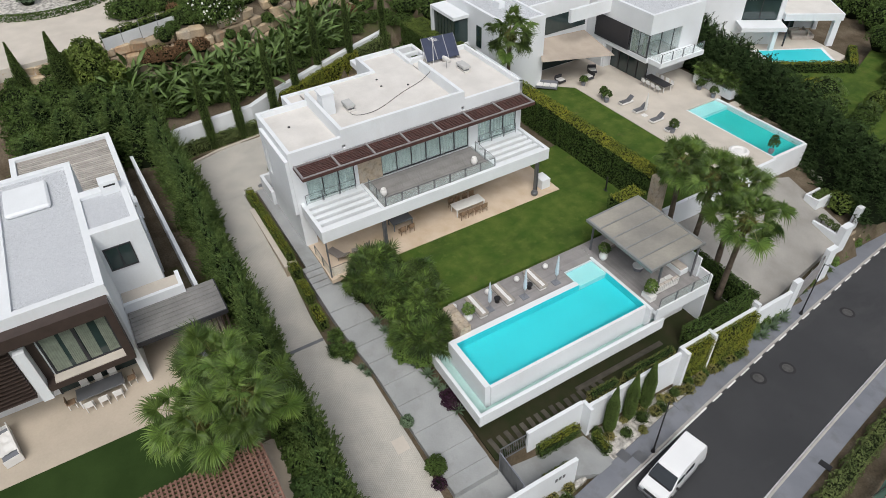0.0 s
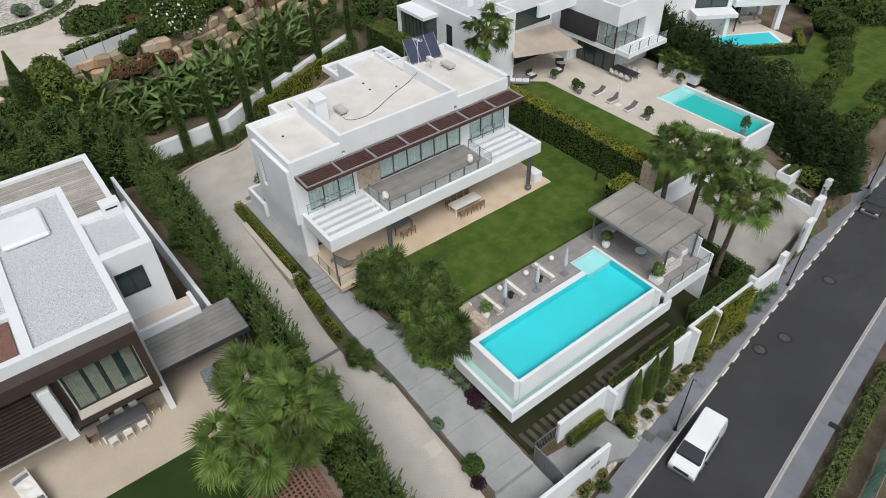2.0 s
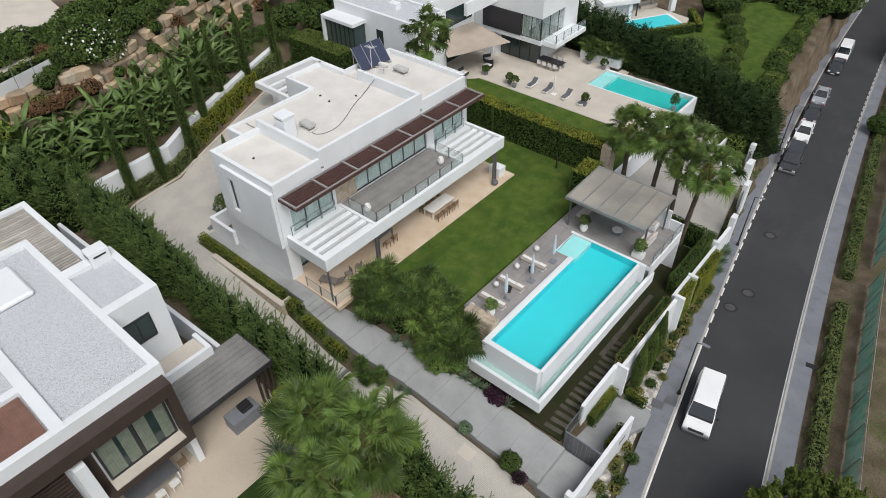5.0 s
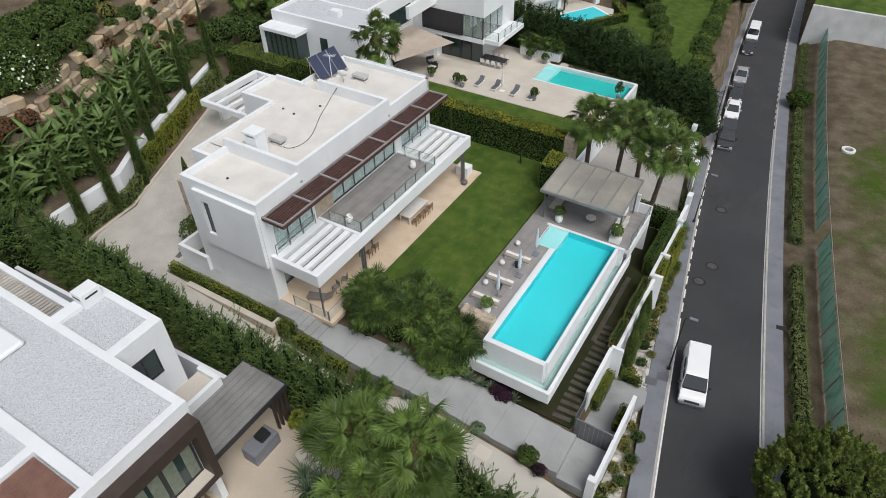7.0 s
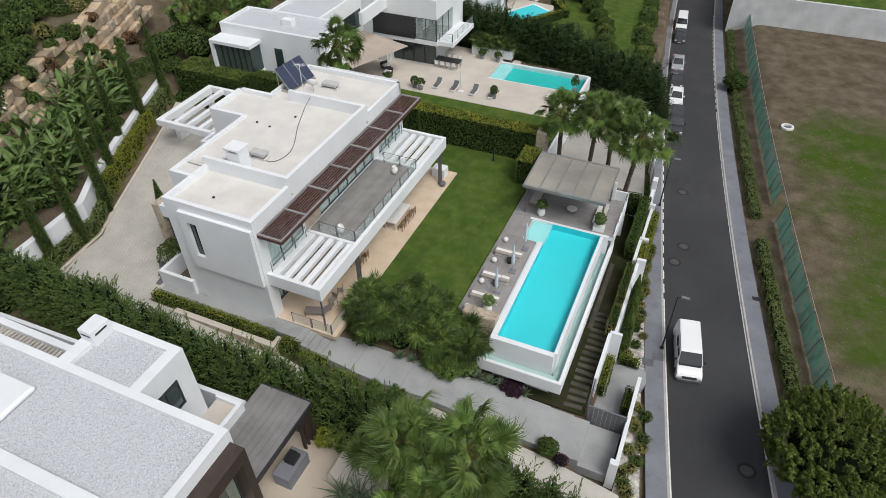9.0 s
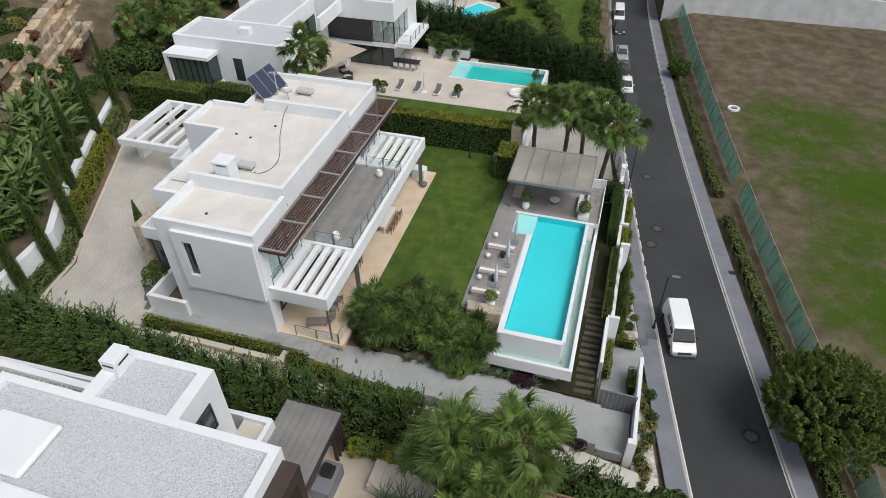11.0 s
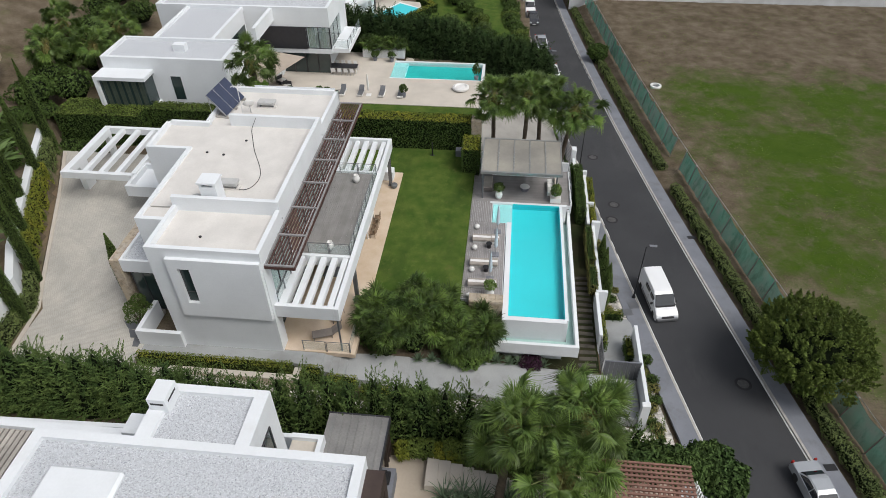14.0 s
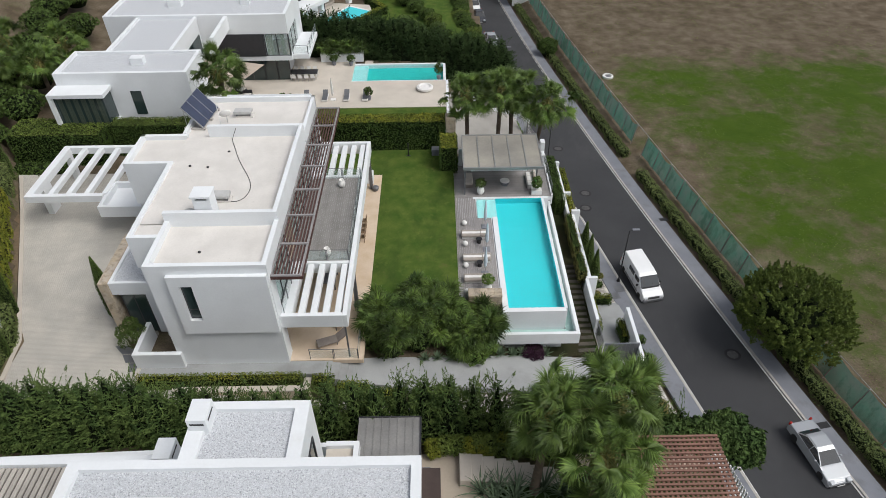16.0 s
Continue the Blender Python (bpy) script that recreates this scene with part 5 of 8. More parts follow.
for i in range(4):
    u0, u1 = i / 4, (i + 1) / 4
    a, b = (-27.2 - 2.2 * u0, -7.9 + 7.2 * u0), (-27.2 - 2.2 * u1, -7.9 + 7.2 * u1)
    part("panel", prism([a, (b[0], b[1] - 0.06), (b[0] - 0.05, b[1] - 0.06), (a[0] - 0.05, a[1])], 8.3, 9.45), M_PALEC, yf, "weathered blue-grey sheet")
    part("post", boxes((a[0] - 0.12, a[1] - 0.04, 8.2, a[0] - 0.05, a[1] + 0.03, 10.2)), M_GREY, yf)
clipped = clipped_hedge("yard_hedge", -4.2, 0, 0, 4.2, 0.9, 1.0, "rough green hedge behind the sheet fence", M_BUSH, M_CAROB, 55, 0.16, lump=0.4)
clipped.matrix_basis = pose(-29.3, -3.8, 8.7, 0, 0, 107)
for x, y, z, r, h in ((-26.2, -9.7, 4.8, 1.7, 5.4), (-25.4, -8.0, 4.2, 1.3, 3.6), (-26.8, -11.0, 5.2, 1.2, 4.0)):
    leafy_bush(x, y, z, r, h, "bright green leafy tree in front of the boulder wall", M_CAROB, 1700, 0.22, "bank trees", 2.2)
for i in range(7):
    leafy_bush(-25.7 - random.uniform(0, 1.2), -4.6 + i * 0.85, 5.6 + random.uniform(0, 1.3), 0.8, 1.3, "rust-brown dry shrub hanging on the boulder wall", M_RUST, 420, 0.12, "rusty shrubs", 3)

# ---- street wall, gate court and planting ----
sw = thing("street_wall", "white rendered street wall with piers and raised planters", "wall", kind="structure", at=(0, 0, 0))
each("wall_panel", [(21.75, 5.9, -5.4, 22.0, 10.4, -2.7), (21.85, 10.4, -5.6, 22.75, 10.65, -2.65), (22.1, 10.65, -6.6, 22.35, 19.2, -2.95), (22.1, 19.2, -6.8, 22.85, 19.5, -2.6), (21.75, 19.5, -6.8, 22.0, 22.4, -3.0), (21.75, 22.4, -6.8, 22.55, 22.65, -2.85),
                     (21.85, 22.65, -6.9, 22.1, 27.4, -3.1), (21.5, 27.4, -7.4, 22.2, 27.7, -2.7)], M_WHITE, sw)
part("wall_panel", prism([(24.55, 7.75), (24.8, 7.75), (24.75, 0.5), (24.5, 0.5)], -6.3, -3.35), M_WHITE, sw)
part("wall_panel", prism([(24.2, 0.5), (24.75, 0.5), (24.75, 0.1), (24.2, 0.1)], -6.3, -3.1), M_WHITE, sw)
for i in range(3):
    part("number_bar", boxes((24.802, 6.6 - i * 0.3, -4.5, 24.815, 6.78 - i * 0.3, -4.15)), M_GREY, sw, "dark grey numeral-sized bar")
court = prism([(22.0, 3.6), (24.5, 3.6), (24.55, 7.7), (25.25, 9.5), (25.0, 11.2), (22.3, 10.5)], -6.9, lambda x, y: -5.0 - 0.16 * (y - 3.6))
single("gate_court", court, M_CONC, "smooth grey concrete entrance court", "floor", kind="structure")
single("gate_landing", boxes((21.9, 0.2, -5.6, 24.4, 3.6, -4.75)), M_CONC, "smooth concrete landing inside the gate", "floor", kind="structure")
gate = thing("metal_gate", "grey vertical-boarded metal gate between white walls", "gate", at=(22.0, 3.7, -4.95))
part("gate_frame", boxes((0, -0.04, 0, 0.06, 0.04, 2.05), (2.5, -0.04, 0, 2.56, 0.04, 2.05), (0.06, -0.04, 1.97, 2.5, 0.04, 2.05), (0.06, -0.04, 0.05, 2.5, 0.04, 0.12)), M_PAVE, gate)
for i in range(8):
    part("board", boxes((0.08 + i * 0.302, -0.02, 0.12, 0.36 + i * 0.302, 0.02, 1.97)), M_GREY, gate)
fence2 = thing("railing", "grey metal railing above the low white wall", "railing", at=(21.9, 3.75, -4.2))
part("rail", boxes((-0.03, 0, 1.35, 0.03, 2.1, 1.42), (-0.03, 0, 0, 0.03, 2.1, 0.06)), M_GREY, fence2)
for i in range(15):
    part("bar", boxes((-0.012, 0.05 + i * 0.143, 0.06, 0.012, 0.075 + i * 0.143, 1.35)), M_GREY, fence2)
slip = prism([(22.36, 10.9), (24.9, 10.9), (22.1, 27.2), (22.0, 22.6), (22.36, 19.2)], -7.6, lambda x, y: road_z(y) + 0.1)
single("gravel_bed", slip, M_WGRAV, "white pebble bed along the street wall", "gravel", kind="structure")
slip = prism([(24.8, 0.0), (26.55, 0.0), (26.9, -4.5), (24.8, -4.5)], -6.6, lambda x, y: road_z(y) + 0.1)
single("gravel_bed", slip, M_WGRAV, "white pebble bed beside the gate wall", "gravel", kind="structure")
slip = prism([(24.81, 8.6), (25.05, 8.6), (26.5, 0.0), (24.81, 0.0)], -6.6, lambda x, y: road_z(y) + 0.1)
single("gravel_bed", slip, M_WGRAV, "white pebble bed beside the gate wall", "gravel", kind="structure")
clipped_hedge("low_hedge", 22.05, 6.6, -5.4, 22.65, 9.9, -4.35, "rounded clipped hedge inside the entrance court", M_HEDGE, M_HEDGEY, 110, 0.09)
clipped_hedge("low_hedge", 22.9, 10.7, -6.2, 24.4, 11.3, -5.3, "rounded clipped hedge beside the entrance court", M_HEDGE, M_HEDGEY, 110, 0.09)
clipped_hedge("low_hedge", 24.0, 5.6, -5.6, 24.5, 7.6, -4.4, "rounded clipped hedge inside the entrance court", M_HEDGE, M_HEDGEY, 110, 0.09)
for y0, y1 in ((11.2, 13.6), (14.3, 18.9)):
    clipped_hedge("planter_hedge", 21.45, y0, -3.9, 22.05, y1, -2.65, "reddish clipped planting behind the street wall", M_TUFT, M_HEDGE, 100, 0.09)
clipped_hedge("wall_hedge", 22.05, 19.7, -6.6, 22.6, 22.4, -3.05, "yellow-green climber covering the street wall", M_HEDGEY, M_HEDGEY, 100, 0.10)
clipped_hedge("wall_hedge", 22.15, 22.8, -6.8, 22.7, 27.2, -3.15, "yellow-green climber covering the street wall", M_HEDGEY, M_HEDGEY, 100, 0.10)
clipped_hedge("hedge", 20.85, 20.6, -4.3, 21.65, 28.05, -2.25, "dark clipped hedge behind the street wall", M_HEDGE, M_HEDGE, 80, 0.12)
clipped_hedge("hedge", 15.2, 27.2, -4.3, 20.8, 28.05, -2.15, "dark clipped hedge behind the pavilion", M_HEDGE, M_HEDGE, 80, 0.12)
for i in range(44):
    if i < 26:
        y = 11.4 + i * 0.6
        x = random.uniform(22.7, max(22.9, 24.9 - 0.17 * (y - 10.9)))
    else:
        y = -4 + (i - 26) * 0.65
        x = random.uniform(24.95, 25.9)
    leafy_bush(x, y, road_z(y) + 0.05, random.uniform(0.25, 0.5), random.uniform(0.35, 0.8), "dry grass tuft in the pebble bed" if i % 3 else "small green shrub in the pebble bed", M_TUFT if i % 3 else M_BUSH, 170, 0.07, "pebble bed tufts", 4.0, "grass_tuft" if i % 3 else "shrub")
single("lower_lawn", boxes((15.0, 3.6, -4.4, 21.75, 27, -4.1)), M_DLAWN, "dark grass below the pool, shade put into its colour", "lawn", kind="structure")
stone = mesh_of(boxes((-0.65, -0.17, -0.05, 0.65, 0.17, 0.04), bev=0.015), M_SLAB, "stepping_slab")
sp = thing("stepping_slabs", "row of weathered stepping slabs set in dark grass", "path", kind="structure", at=(0, 0, 0))
for i in range(16):
    piece("stepping_slab", stone, sp, pose(20.95 + random.uniform(-0.06, 0.06), 4.1 + i * 0.62, -4.09, 0, 0, random.uniform(-4, 4)))
single("stone_edge", boxes((20.0, 11.5, -4.4, 20.4, 19.6, -4.02), bev=0.04), M_SLAB, "low pale stone edging below the basin", "edging", kind="structure")

# ---- stone end wall of the deck ----
ew = thing("stone_wall", "thick pale rubble stone wall at the end of the deck", "wall", at=(0, 0, 0))
part("core", boxes((12.05, 5.55, -3.4, 14.5, 6.35, 0.30)), M_STONE, ew)
STONE_B = [mesh_of(boxes((-0.5, -0.03, -0.5, 0.5, 0.03, 0.5), bev=0.02), M_STONE, "stone")]
for r in range(9):
    x = 12.05
    while x < 14.4:
        w = min(random.uniform(0.3, 0.65), 14.5 - x)
        piece("stone", STONE_B[0], ew, pose(x + w / 2, 5.54 + random.uniform(-0.015, 0.015), 0.12 - r * 0.34) @ Matrix.Diagonal((w - 0.03, 1, 0.31, 1)))
        x += w
x = 12.05
while x < 14.4:
    w = min(random.uniform(0.4, 0.7), 14.5 - x)
    piece("stone", STONE_B[0], ew, pose(x + w / 2, 5.95, 0.31, 90, 0, 0) @ Matrix.Diagonal((w - 0.02, 1, 0.82, 1)))
    x += w

# ---- pavilion ----
pv = thing("pavilion", "grey steel pergola with mottled translucent roof panels", "pergola", at=(0, 0, 0))
roofz = lambda y: 2.86 + (y - 18.2) * 0.037
part("frame", prism([(12.1, 18.2), (18.9, 18.2), (18.9, 18.38), (12.1, 18.38)], 2.66, 2.90), M_PFRAME, pv)
part("frame", prism([(12.1, 23.2), (18.9, 23.2), (18.9, 23.38), (12.1, 23.38)], 2.84, 3.08), M_PFRAME, pv)
for i in range(6):
    x = 12.1 + i * (6.8 - 0.1) / 5
    part("rafter", prism([(x, 18.38), (x + 0.1, 18.38), (x + 0.1, 23.2), (x, 23.2)], lambda a, b: roofz(b) - 0.12, lambda a, b: roofz(b) + 0.05), M_PFRAME, pv)
for i in range(5):
    x = 12.2 + i * 1.34
    part("roof_panel", prism([(x + 0.01, 18.38), (x + 1.23, 18.38), (x + 1.23, 23.2), (x + 0.01, 23.2)], lambda a, b: roofz(b) - 0.03, lambda a, b: roofz(b)), M_POLY, pv, "translucent panel with reflections in its colour")
for x, y in ((12.3, 18.9), (12.3, 23.2), (18.6, 19.6), (18.6, 23.2)):
    part("post", boxes((x - 0.06, y - 0.06, -0.33, x + 0.06, y + 0.06, 2.75)), M_GREY, pv)
part("back_wall", boxes((11.9, 23.42, -0.3, 18.9, 23.58, 1.5)), M_WHITE, pv, "white back wall")
DB1 = mesh_of(boxes((0, 0, 0, 8.42, 0.135, 0.03)), M_DECK, "deck_board")
for i in range(36):
    piece("deck_board", DB1, deck, pose(11.42, 18.47 + i * 0.142, -0.355))
DB2 = mesh_of(boxes((0, 0, 0, 0.135, 9.1, 0.03)), M_DECK, "deck_board")
for i in range(21):
    piece("deck_board", DB2, deck, pose(11.42 + i * 0.1425, 6.42, -0.355))
DB3 = mesh_of(boxes((0, 0, 0, 0.135, 2.9, 0.03)), M_DECK, "deck_board")
for i in range(12):
    piece("deck_board", DB3, deck, pose(11.42 + i * 0.15, 15.54, -0.355))
br = thing("deck_railing", "frameless glass railing along the deck edge", "railing", at=(0, 0, 0))
balustrade(br, [(19.9, 18.6), (19.9, 23.5)], -0.22, 1.0)


def lounger(x, y):
    t = thing("sun_lounger", "taupe cushioned sun lounger with a cream towel", "sun lounger", "poolside loungers", at=(x, y, -0.325))
    part("base", boxes((0.05, -0.3, 0.0, 2.1, 0.3, 0.22), bev=0.02), M_CERAM, t, "low pale base")
    part("mattress", boxes((0.0, -0.38, 0.2, 1.55, 0.38, 0.46), bev=0.07), M_LOUNGE, t)
    part("backrest", boxes((1.5, -0.38, 0.22, 2.2, 0.38, 0.50), bev=0.07), M_LOUNGE, t)
    part("towel", boxes((0.06, -0.14, 0.45, 1.5, 0.12, 0.468), bev=0.004), M_CERAM, t, "cream towel laid lengthwise")
    part("towel", boxes((1.55, -0.14, 0.49, 2.14, 0.12, 0.508), bev=0.004), M_CERAM, t, "cream towel laid lengthwise")


for y in (13.05, 10.13, 7.85):
    lounger(11.8, y)
for x, y in ((12.0, 6.5), (12.03, 9.37), (12.08, 11.95), (12.1, 14.6)):
    single("globe_lamp", lathe([(0.05, 0.0)] + [(0.22 * math.sin(radians(a)), 0.22 - 0.22 * math.cos(radians(a))) for a in range(15, 180, 15)] + [(0.004, 0.44)], 16), M_CERAM, "white spherical garden lamp on the deck", "lamp", "globe lamps", at=(x, y, -0.325), smooth=True)
for x, y in ((13.45, 8.6), (13.75, 11.45), (13.8, 14.3)):
    u = thing("parasol", "closed pale blue parasol on a square base", "parasol", "poolside parasols", at=(x, y, -0.325))
    part("base_plate", boxes((-0.28, -0.28, 0, 0.28, 0.28, 0.07), bev=0.015), M_PAVE, u)
    part("pole", tube(bmesh.new(), [(0, 0, 0.07), (0, 0, 2.75)], 0.025, 8), M_ALLOY, u)
    part("canopy", lathe([(0.05, 0.75), (0.13, 0.9), (0.15, 1.3), (0.10, 2.0), (0.05, 2.6), (0.02, 2.7)], 9), M_CLOTH, u)
for x, y in ((13.2, 12.3), (13.1, 9.5)):
    s = thing("side_table", "small black round side table by the loungers", "table", "side tables", at=(x, y, -0.325))
    part("top", lathe([(0.24, 0.36), (0.25, 0.4), (0.24, 0.42)], 14), M_BLACK, s)
    part("leg", tube(bmesh.new(), [(0, 0, 0), (0, 0, 0.37)], [0.18, 0.12], 10), M_BLACK, s)


def urn(x, y, z, s, plant=None, label="white ceramic urn"):
    t = thing("urn", label, "pot", "white urns", at=(x, y, z))
    part("jar", lathe([(0.16 * s, 0), (0.3 * s, 0.18 * s), (0.36 * s, 0.42 * s), (0.3 * s, 0.66 * s), (0.2 * s, 0.76 * s), (0.24 * s, 0.84 * s), (0.19 * s, 0.84 * s), (0.15 * s, 0.7 * s)], 18), M_CERAM, t, "", True)
    if plant:
        P, D = crown_points(220, 0.42 * s, 0.8 * s, "dome")
        part("plant", leaf_mesh(P + np.array([0, 0, 0.8 * s]), D, 0.11, plant, 2.6), None, t, "leafy potted plant")


urn(13.5, 6.75, -0.325, 0.95, M_PALM, "white ceramic urn with a leafy plant")
urn(13.7, 18.95, -0.325, 0.95, M_PALM, "white ceramic urn with a leafy plant")
urn(2.3, 6.2, 3.86, 0.8, None, "empty white ceramic urn on the upper terrace")
urn(2.45, 14.4, 3.86, 0.8, None, "empty white ceramic urn on the upper terrace")
tb = thing("box_planter", "white square planter with a green shrub", "planter", at=(18.6, 18.95, -0.325))
part("box", boxes((-0.45, -0.3, 0, 0.45, 0.3, 0.45), bev=0.01), M_CERAM, tb)
P, D = crown_points(360, 0.4, 1.3, "dome")
part("plant", leaf_mesh(P + np.array([0, 0, 0.4]), D, 0.11, M_PALM, 2.2), None, tb, "upright green shrub")
ct = thing("coffee_table", "round white woven coffee table", "table", at=(15.95, 20.4, -0.325))
part("drum", lathe([(0.32, 0), (0.36, 0.1), (0.36, 0.34), (0.33, 0.36)], 20), M_PAVE, ct)
part("top", lathe([(0.42, 0.36), (0.43, 0.40), (0.4, 0.42)], 20), M_CERAM, ct)
sofa = thing("outdoor_sofa", "white outdoor sofa with slatted sides", "sofa", at=(18.3, 20.6, -0.325))
part("base", boxes((-0.4, -1.1, 0.1, 0.45, 1.1, 0.32), bev=0.02), M_CERAM, sofa)
for i in range(3):
    part("cushion", boxes((-0.38, -1.05 + i * 0.71, 0.32, 0.25, -0.38 + i * 0.71, 0.48), bev=0.04), M_CERAM, sofa)
    part("back_cushion", boxes((0.2, -1.05 + i * 0.71, 0.46, 0.42, -0.38 + i * 0.71, 0.85), bev=0.05), M_CUSH, sofa)
for i in range(12):
    part("slat", boxes((0.43, -1.08 + i * 0.185, 0.3, 0.47, -0.98 + i * 0.185, 0.8)), M_CERAM, sofa)
sofa2 = thing("bench", "long white built bench under the pavilion back wall", "bench", at=(15.6, 22.9, -0.325))
part("seat", boxes((-2.6, -0.4, 0, 2.6, 0.4, 0.45), bev=0.02), M_WHITE, sofa2)
for i in range(4):
    part("cushion", boxes((-2.55 + i * 1.28, -0.38, 0.45, -1.32 + i * 1.28, 0.35, 0.58), bev=0.04), M_CUSH, sofa2)
ar = thing("daybed", "taupe upholstered daybed under the pavilion", "daybed", at=(12.7, 20.8, -0.325))
part("base", boxes((-0.4, -0.9, 0, 0.4, 0.9, 0.3), bev=0.03), M_TAUPE, ar)
part("mattress", boxes((-0.38, -0.88, 0.3, 0.38, 0.88, 0.45), bev=0.05), M_CUSH, ar)


# ---- terrace furniture ----
def chair(x, y, z, a, seat=M_WOOD, frame=M_WOOD, label="brown wooden dining chair", group="terrace dining chairs"):
    t = thing("dining_chair", label, "chair", group, at=(x, y, z, 0, 0, a))
    part("seat", boxes((-0.23, -0.22, 0.42, 0.23, 0.22, 0.47), bev=0.01), seat, t)
    part("backrest", boxes((-0.23, 0.2, 0.47, 0.23, 0.24, 0.88), bev=0.01), seat, t)
    for sx in (-0.21, 0.21):
        for sy in (-0.2, 0.2):
            part("leg", boxes((sx - 0.02, sy - 0.02, 0, sx + 0.02, sy + 0.02, 0.42)), frame, t)


def table(x, y, z, lx, ly, top, leg, label):
    t = thing("dining_table", label, "table", at=(x, y, z))
    part("tabletop", boxes((-lx / 2, -ly / 2, 0.7, lx / 2, ly / 2, 0.75), bev=0.008), top, t)
    for sx in (-1, 1):
        for sy in (-1, 1):
            cx, cy = sx * (lx / 2 - 0.08), sy * (ly / 2 - 0.08)
            part("leg", boxes((cx - 0.04, cy - 0.04, 0, cx + 0.04, cy + 0.04, 0.7)), leg, t)


table(3.0, 13.4, 0.0, 1.1, 2.8, M_CERAM, M_CERAM, "long white terrace dining table")
for i in range(4):
    chair(3.85, 12.35 + i * 0.7, 0.0, -90)
    chair(2.15, 12.35 + i * 0.7, 0.0, 90)
table(1.8, 7.6, 0.0, 1.2, 1.8, M_PAVE, M_GREY, "grey table in the shade of the upper terrace")
for i in range(2):
    chair(2.9, 7.2 + i * 0.8, 0.0, -90)
    chair(3.1, 3.9 - i * 1.0, 0.0, -60 + i * 50, M_TAUPE, M_GREY, "woven taupe terrace chair", "woven chairs")
dc = thing("deck_chair", "taupe reclining lounge chair by the steps", "lounge chair", at=(2.6, 1.6, 0.0, 0, 0, 20))
part("seat", boxes((-0.9, -0.35, 0.28, 0.5, 0.35, 0.36), bev=0.02), M_TAUPE, dc)
part("backrest", mesh_of(prism([(0.45, -0.35), (1.15, -0.35), (1.15, 0.35), (0.45, 0.35)], lambda x, y: 0.3 + (x - 0.45) * 0.7, lambda x, y: 0.38 + (x - 0.45) * 0.7), M_TAUPE, "backrest"), None, dc)
for sx in (-0.8, 0.4):
    for sy in (-0.3, 0.3):
        part("leg", boxes((sx - 0.02, sy - 0.02, 0, sx + 0.02, sy + 0.02, 0.29)), M_GREY, dc)
pt = thing("potted_plant", "spiky plant in a grey pot beside the column", "plant", at=(4.35, 4.5, 0))
part("pot", lathe([(0.14, 0), (0.22, 0.2), (0.2, 0.38), (0.15, 0.38)], 12), M_PAVE, pt)
P, D = crown_points(90, 0.35, 0.6, "dome")
part("plant", leaf_mesh(P + np.array([0, 0, 0.4]), D, 0.06, M_AGAVE, 6), None, pt)
single("pot", lathe([(0.2, 0), (0.3, 0.18), (0.3, 0.34), (0.22, 0.42), (0.17, 0.42)], 14), M_GREY, "dark grey round pot beside the far column", "pot", at=(4.45, 19.3, 0), smooth=True)
single("white_bench", boxes((3.0, 20.3, 0, 4.2, 21.2, 0.9), bev=0.02), M_WHITE, "white built-in counter at the terrace end", "counter")
single("bollard_light", boxes((7.15, 24.9, -0.1, 7.25, 25.0, 1.35), (7.0, 24.85, -0.1, 7.4, 25.05, -0.04)), M_BLACK, "slim black garden shower post on the lawn", "post")
single("storage_box", boxes((9.4, 24.9, -0.1, 10.2, 25.6, 0.55), bev=0.02), M_PAVE, "small grey storage box by the hedge", "box")
st = thing("stone_pillar", "rough stone pillar behind the pavilion", "pillar", at=(0, 0, 0))
part("block", boxes((10.75, 26.1, -0.5, 11.7, 27.2, 3.2), bev=0.06), M_STONE, st)
balustrade(thing("terrace_railing", "slim terrace railing above the steps", "railing", at=(0, 0, 0)), [(1.4, 0.25), (4.6, 0.25), (4.6, 2.2)], 0.0, 0.95)

# ---- roof equipment ----
so = thing("solar_panels", "three tilted dark blue solar collectors on a metal frame", "solar panel", at=(-7.75, 17.65, 8.12, 0, 0, -6))
for i in range(3):
    o = part("collector", boxes((-2.1, 0, 0, 0, 1.03, 0.08), bev=0.008), M_SOLAR, so)
    o.matrix_basis = pose(0.1, -1.6 + i * 1.07, 0.2, 0, 50, 0)
    o = part("frame", boxes((-2.12, -0.015, -0.02, 0.02, 0.015, 0.085), (-2.12, 1.015, -0.02, 0.02, 1.045, 0.085)), M_ALLOY, o)
for y in (-1.5, 0.0, 1.5):
    part("leg", tube(bmesh.new(), [(-1.15, y, 0), (-1.15, y, 1.6)], 0.03), M_ALLOY, so)
    part("foot", boxes((-1.4, y - 0.12, 0, 0.25, y + 0.12, 0.14)), M_KERB, so)
an = thing("aerial", "white metal aerial beside the solar collectors", "aerial", at=(-6.3, 15.85, 8.12))
part("mast", tube(bmesh.new(), [(0, 0, 0), (0, 0, 2.9)], 0.03), M_CERAM, an)
part("boom", tube(bmesh.new(), [(-0.5, 0, 2.85), (0.6, 0, 2.95)], 0.02), M_CERAM, an)
for i in range(5):
    part("element", tube(bmesh.new(), [(-0.4 + i * 0.22, -0.3, 2.87 + i * 0.02), (-0.4 + i * 0.22, 0.3, 2.87 + i * 0.02)], 0.012, 5), M_CERAM, an)
ds = thing("satellite_dish", "white satellite dish on the roof", "satellite dish", at=(-6.2, 17.0, 8.12))
o = part("dish", lathe([(0.02, 0), (0.2, 0.03), (0.36, 0.09), (0.45, 0.16), (0.43, 0.17), (0.2, 0.06)], 20), M_CERAM, ds, "", True)
o.matrix_basis = pose(0, 0, 0.75, -62, 0, 25)
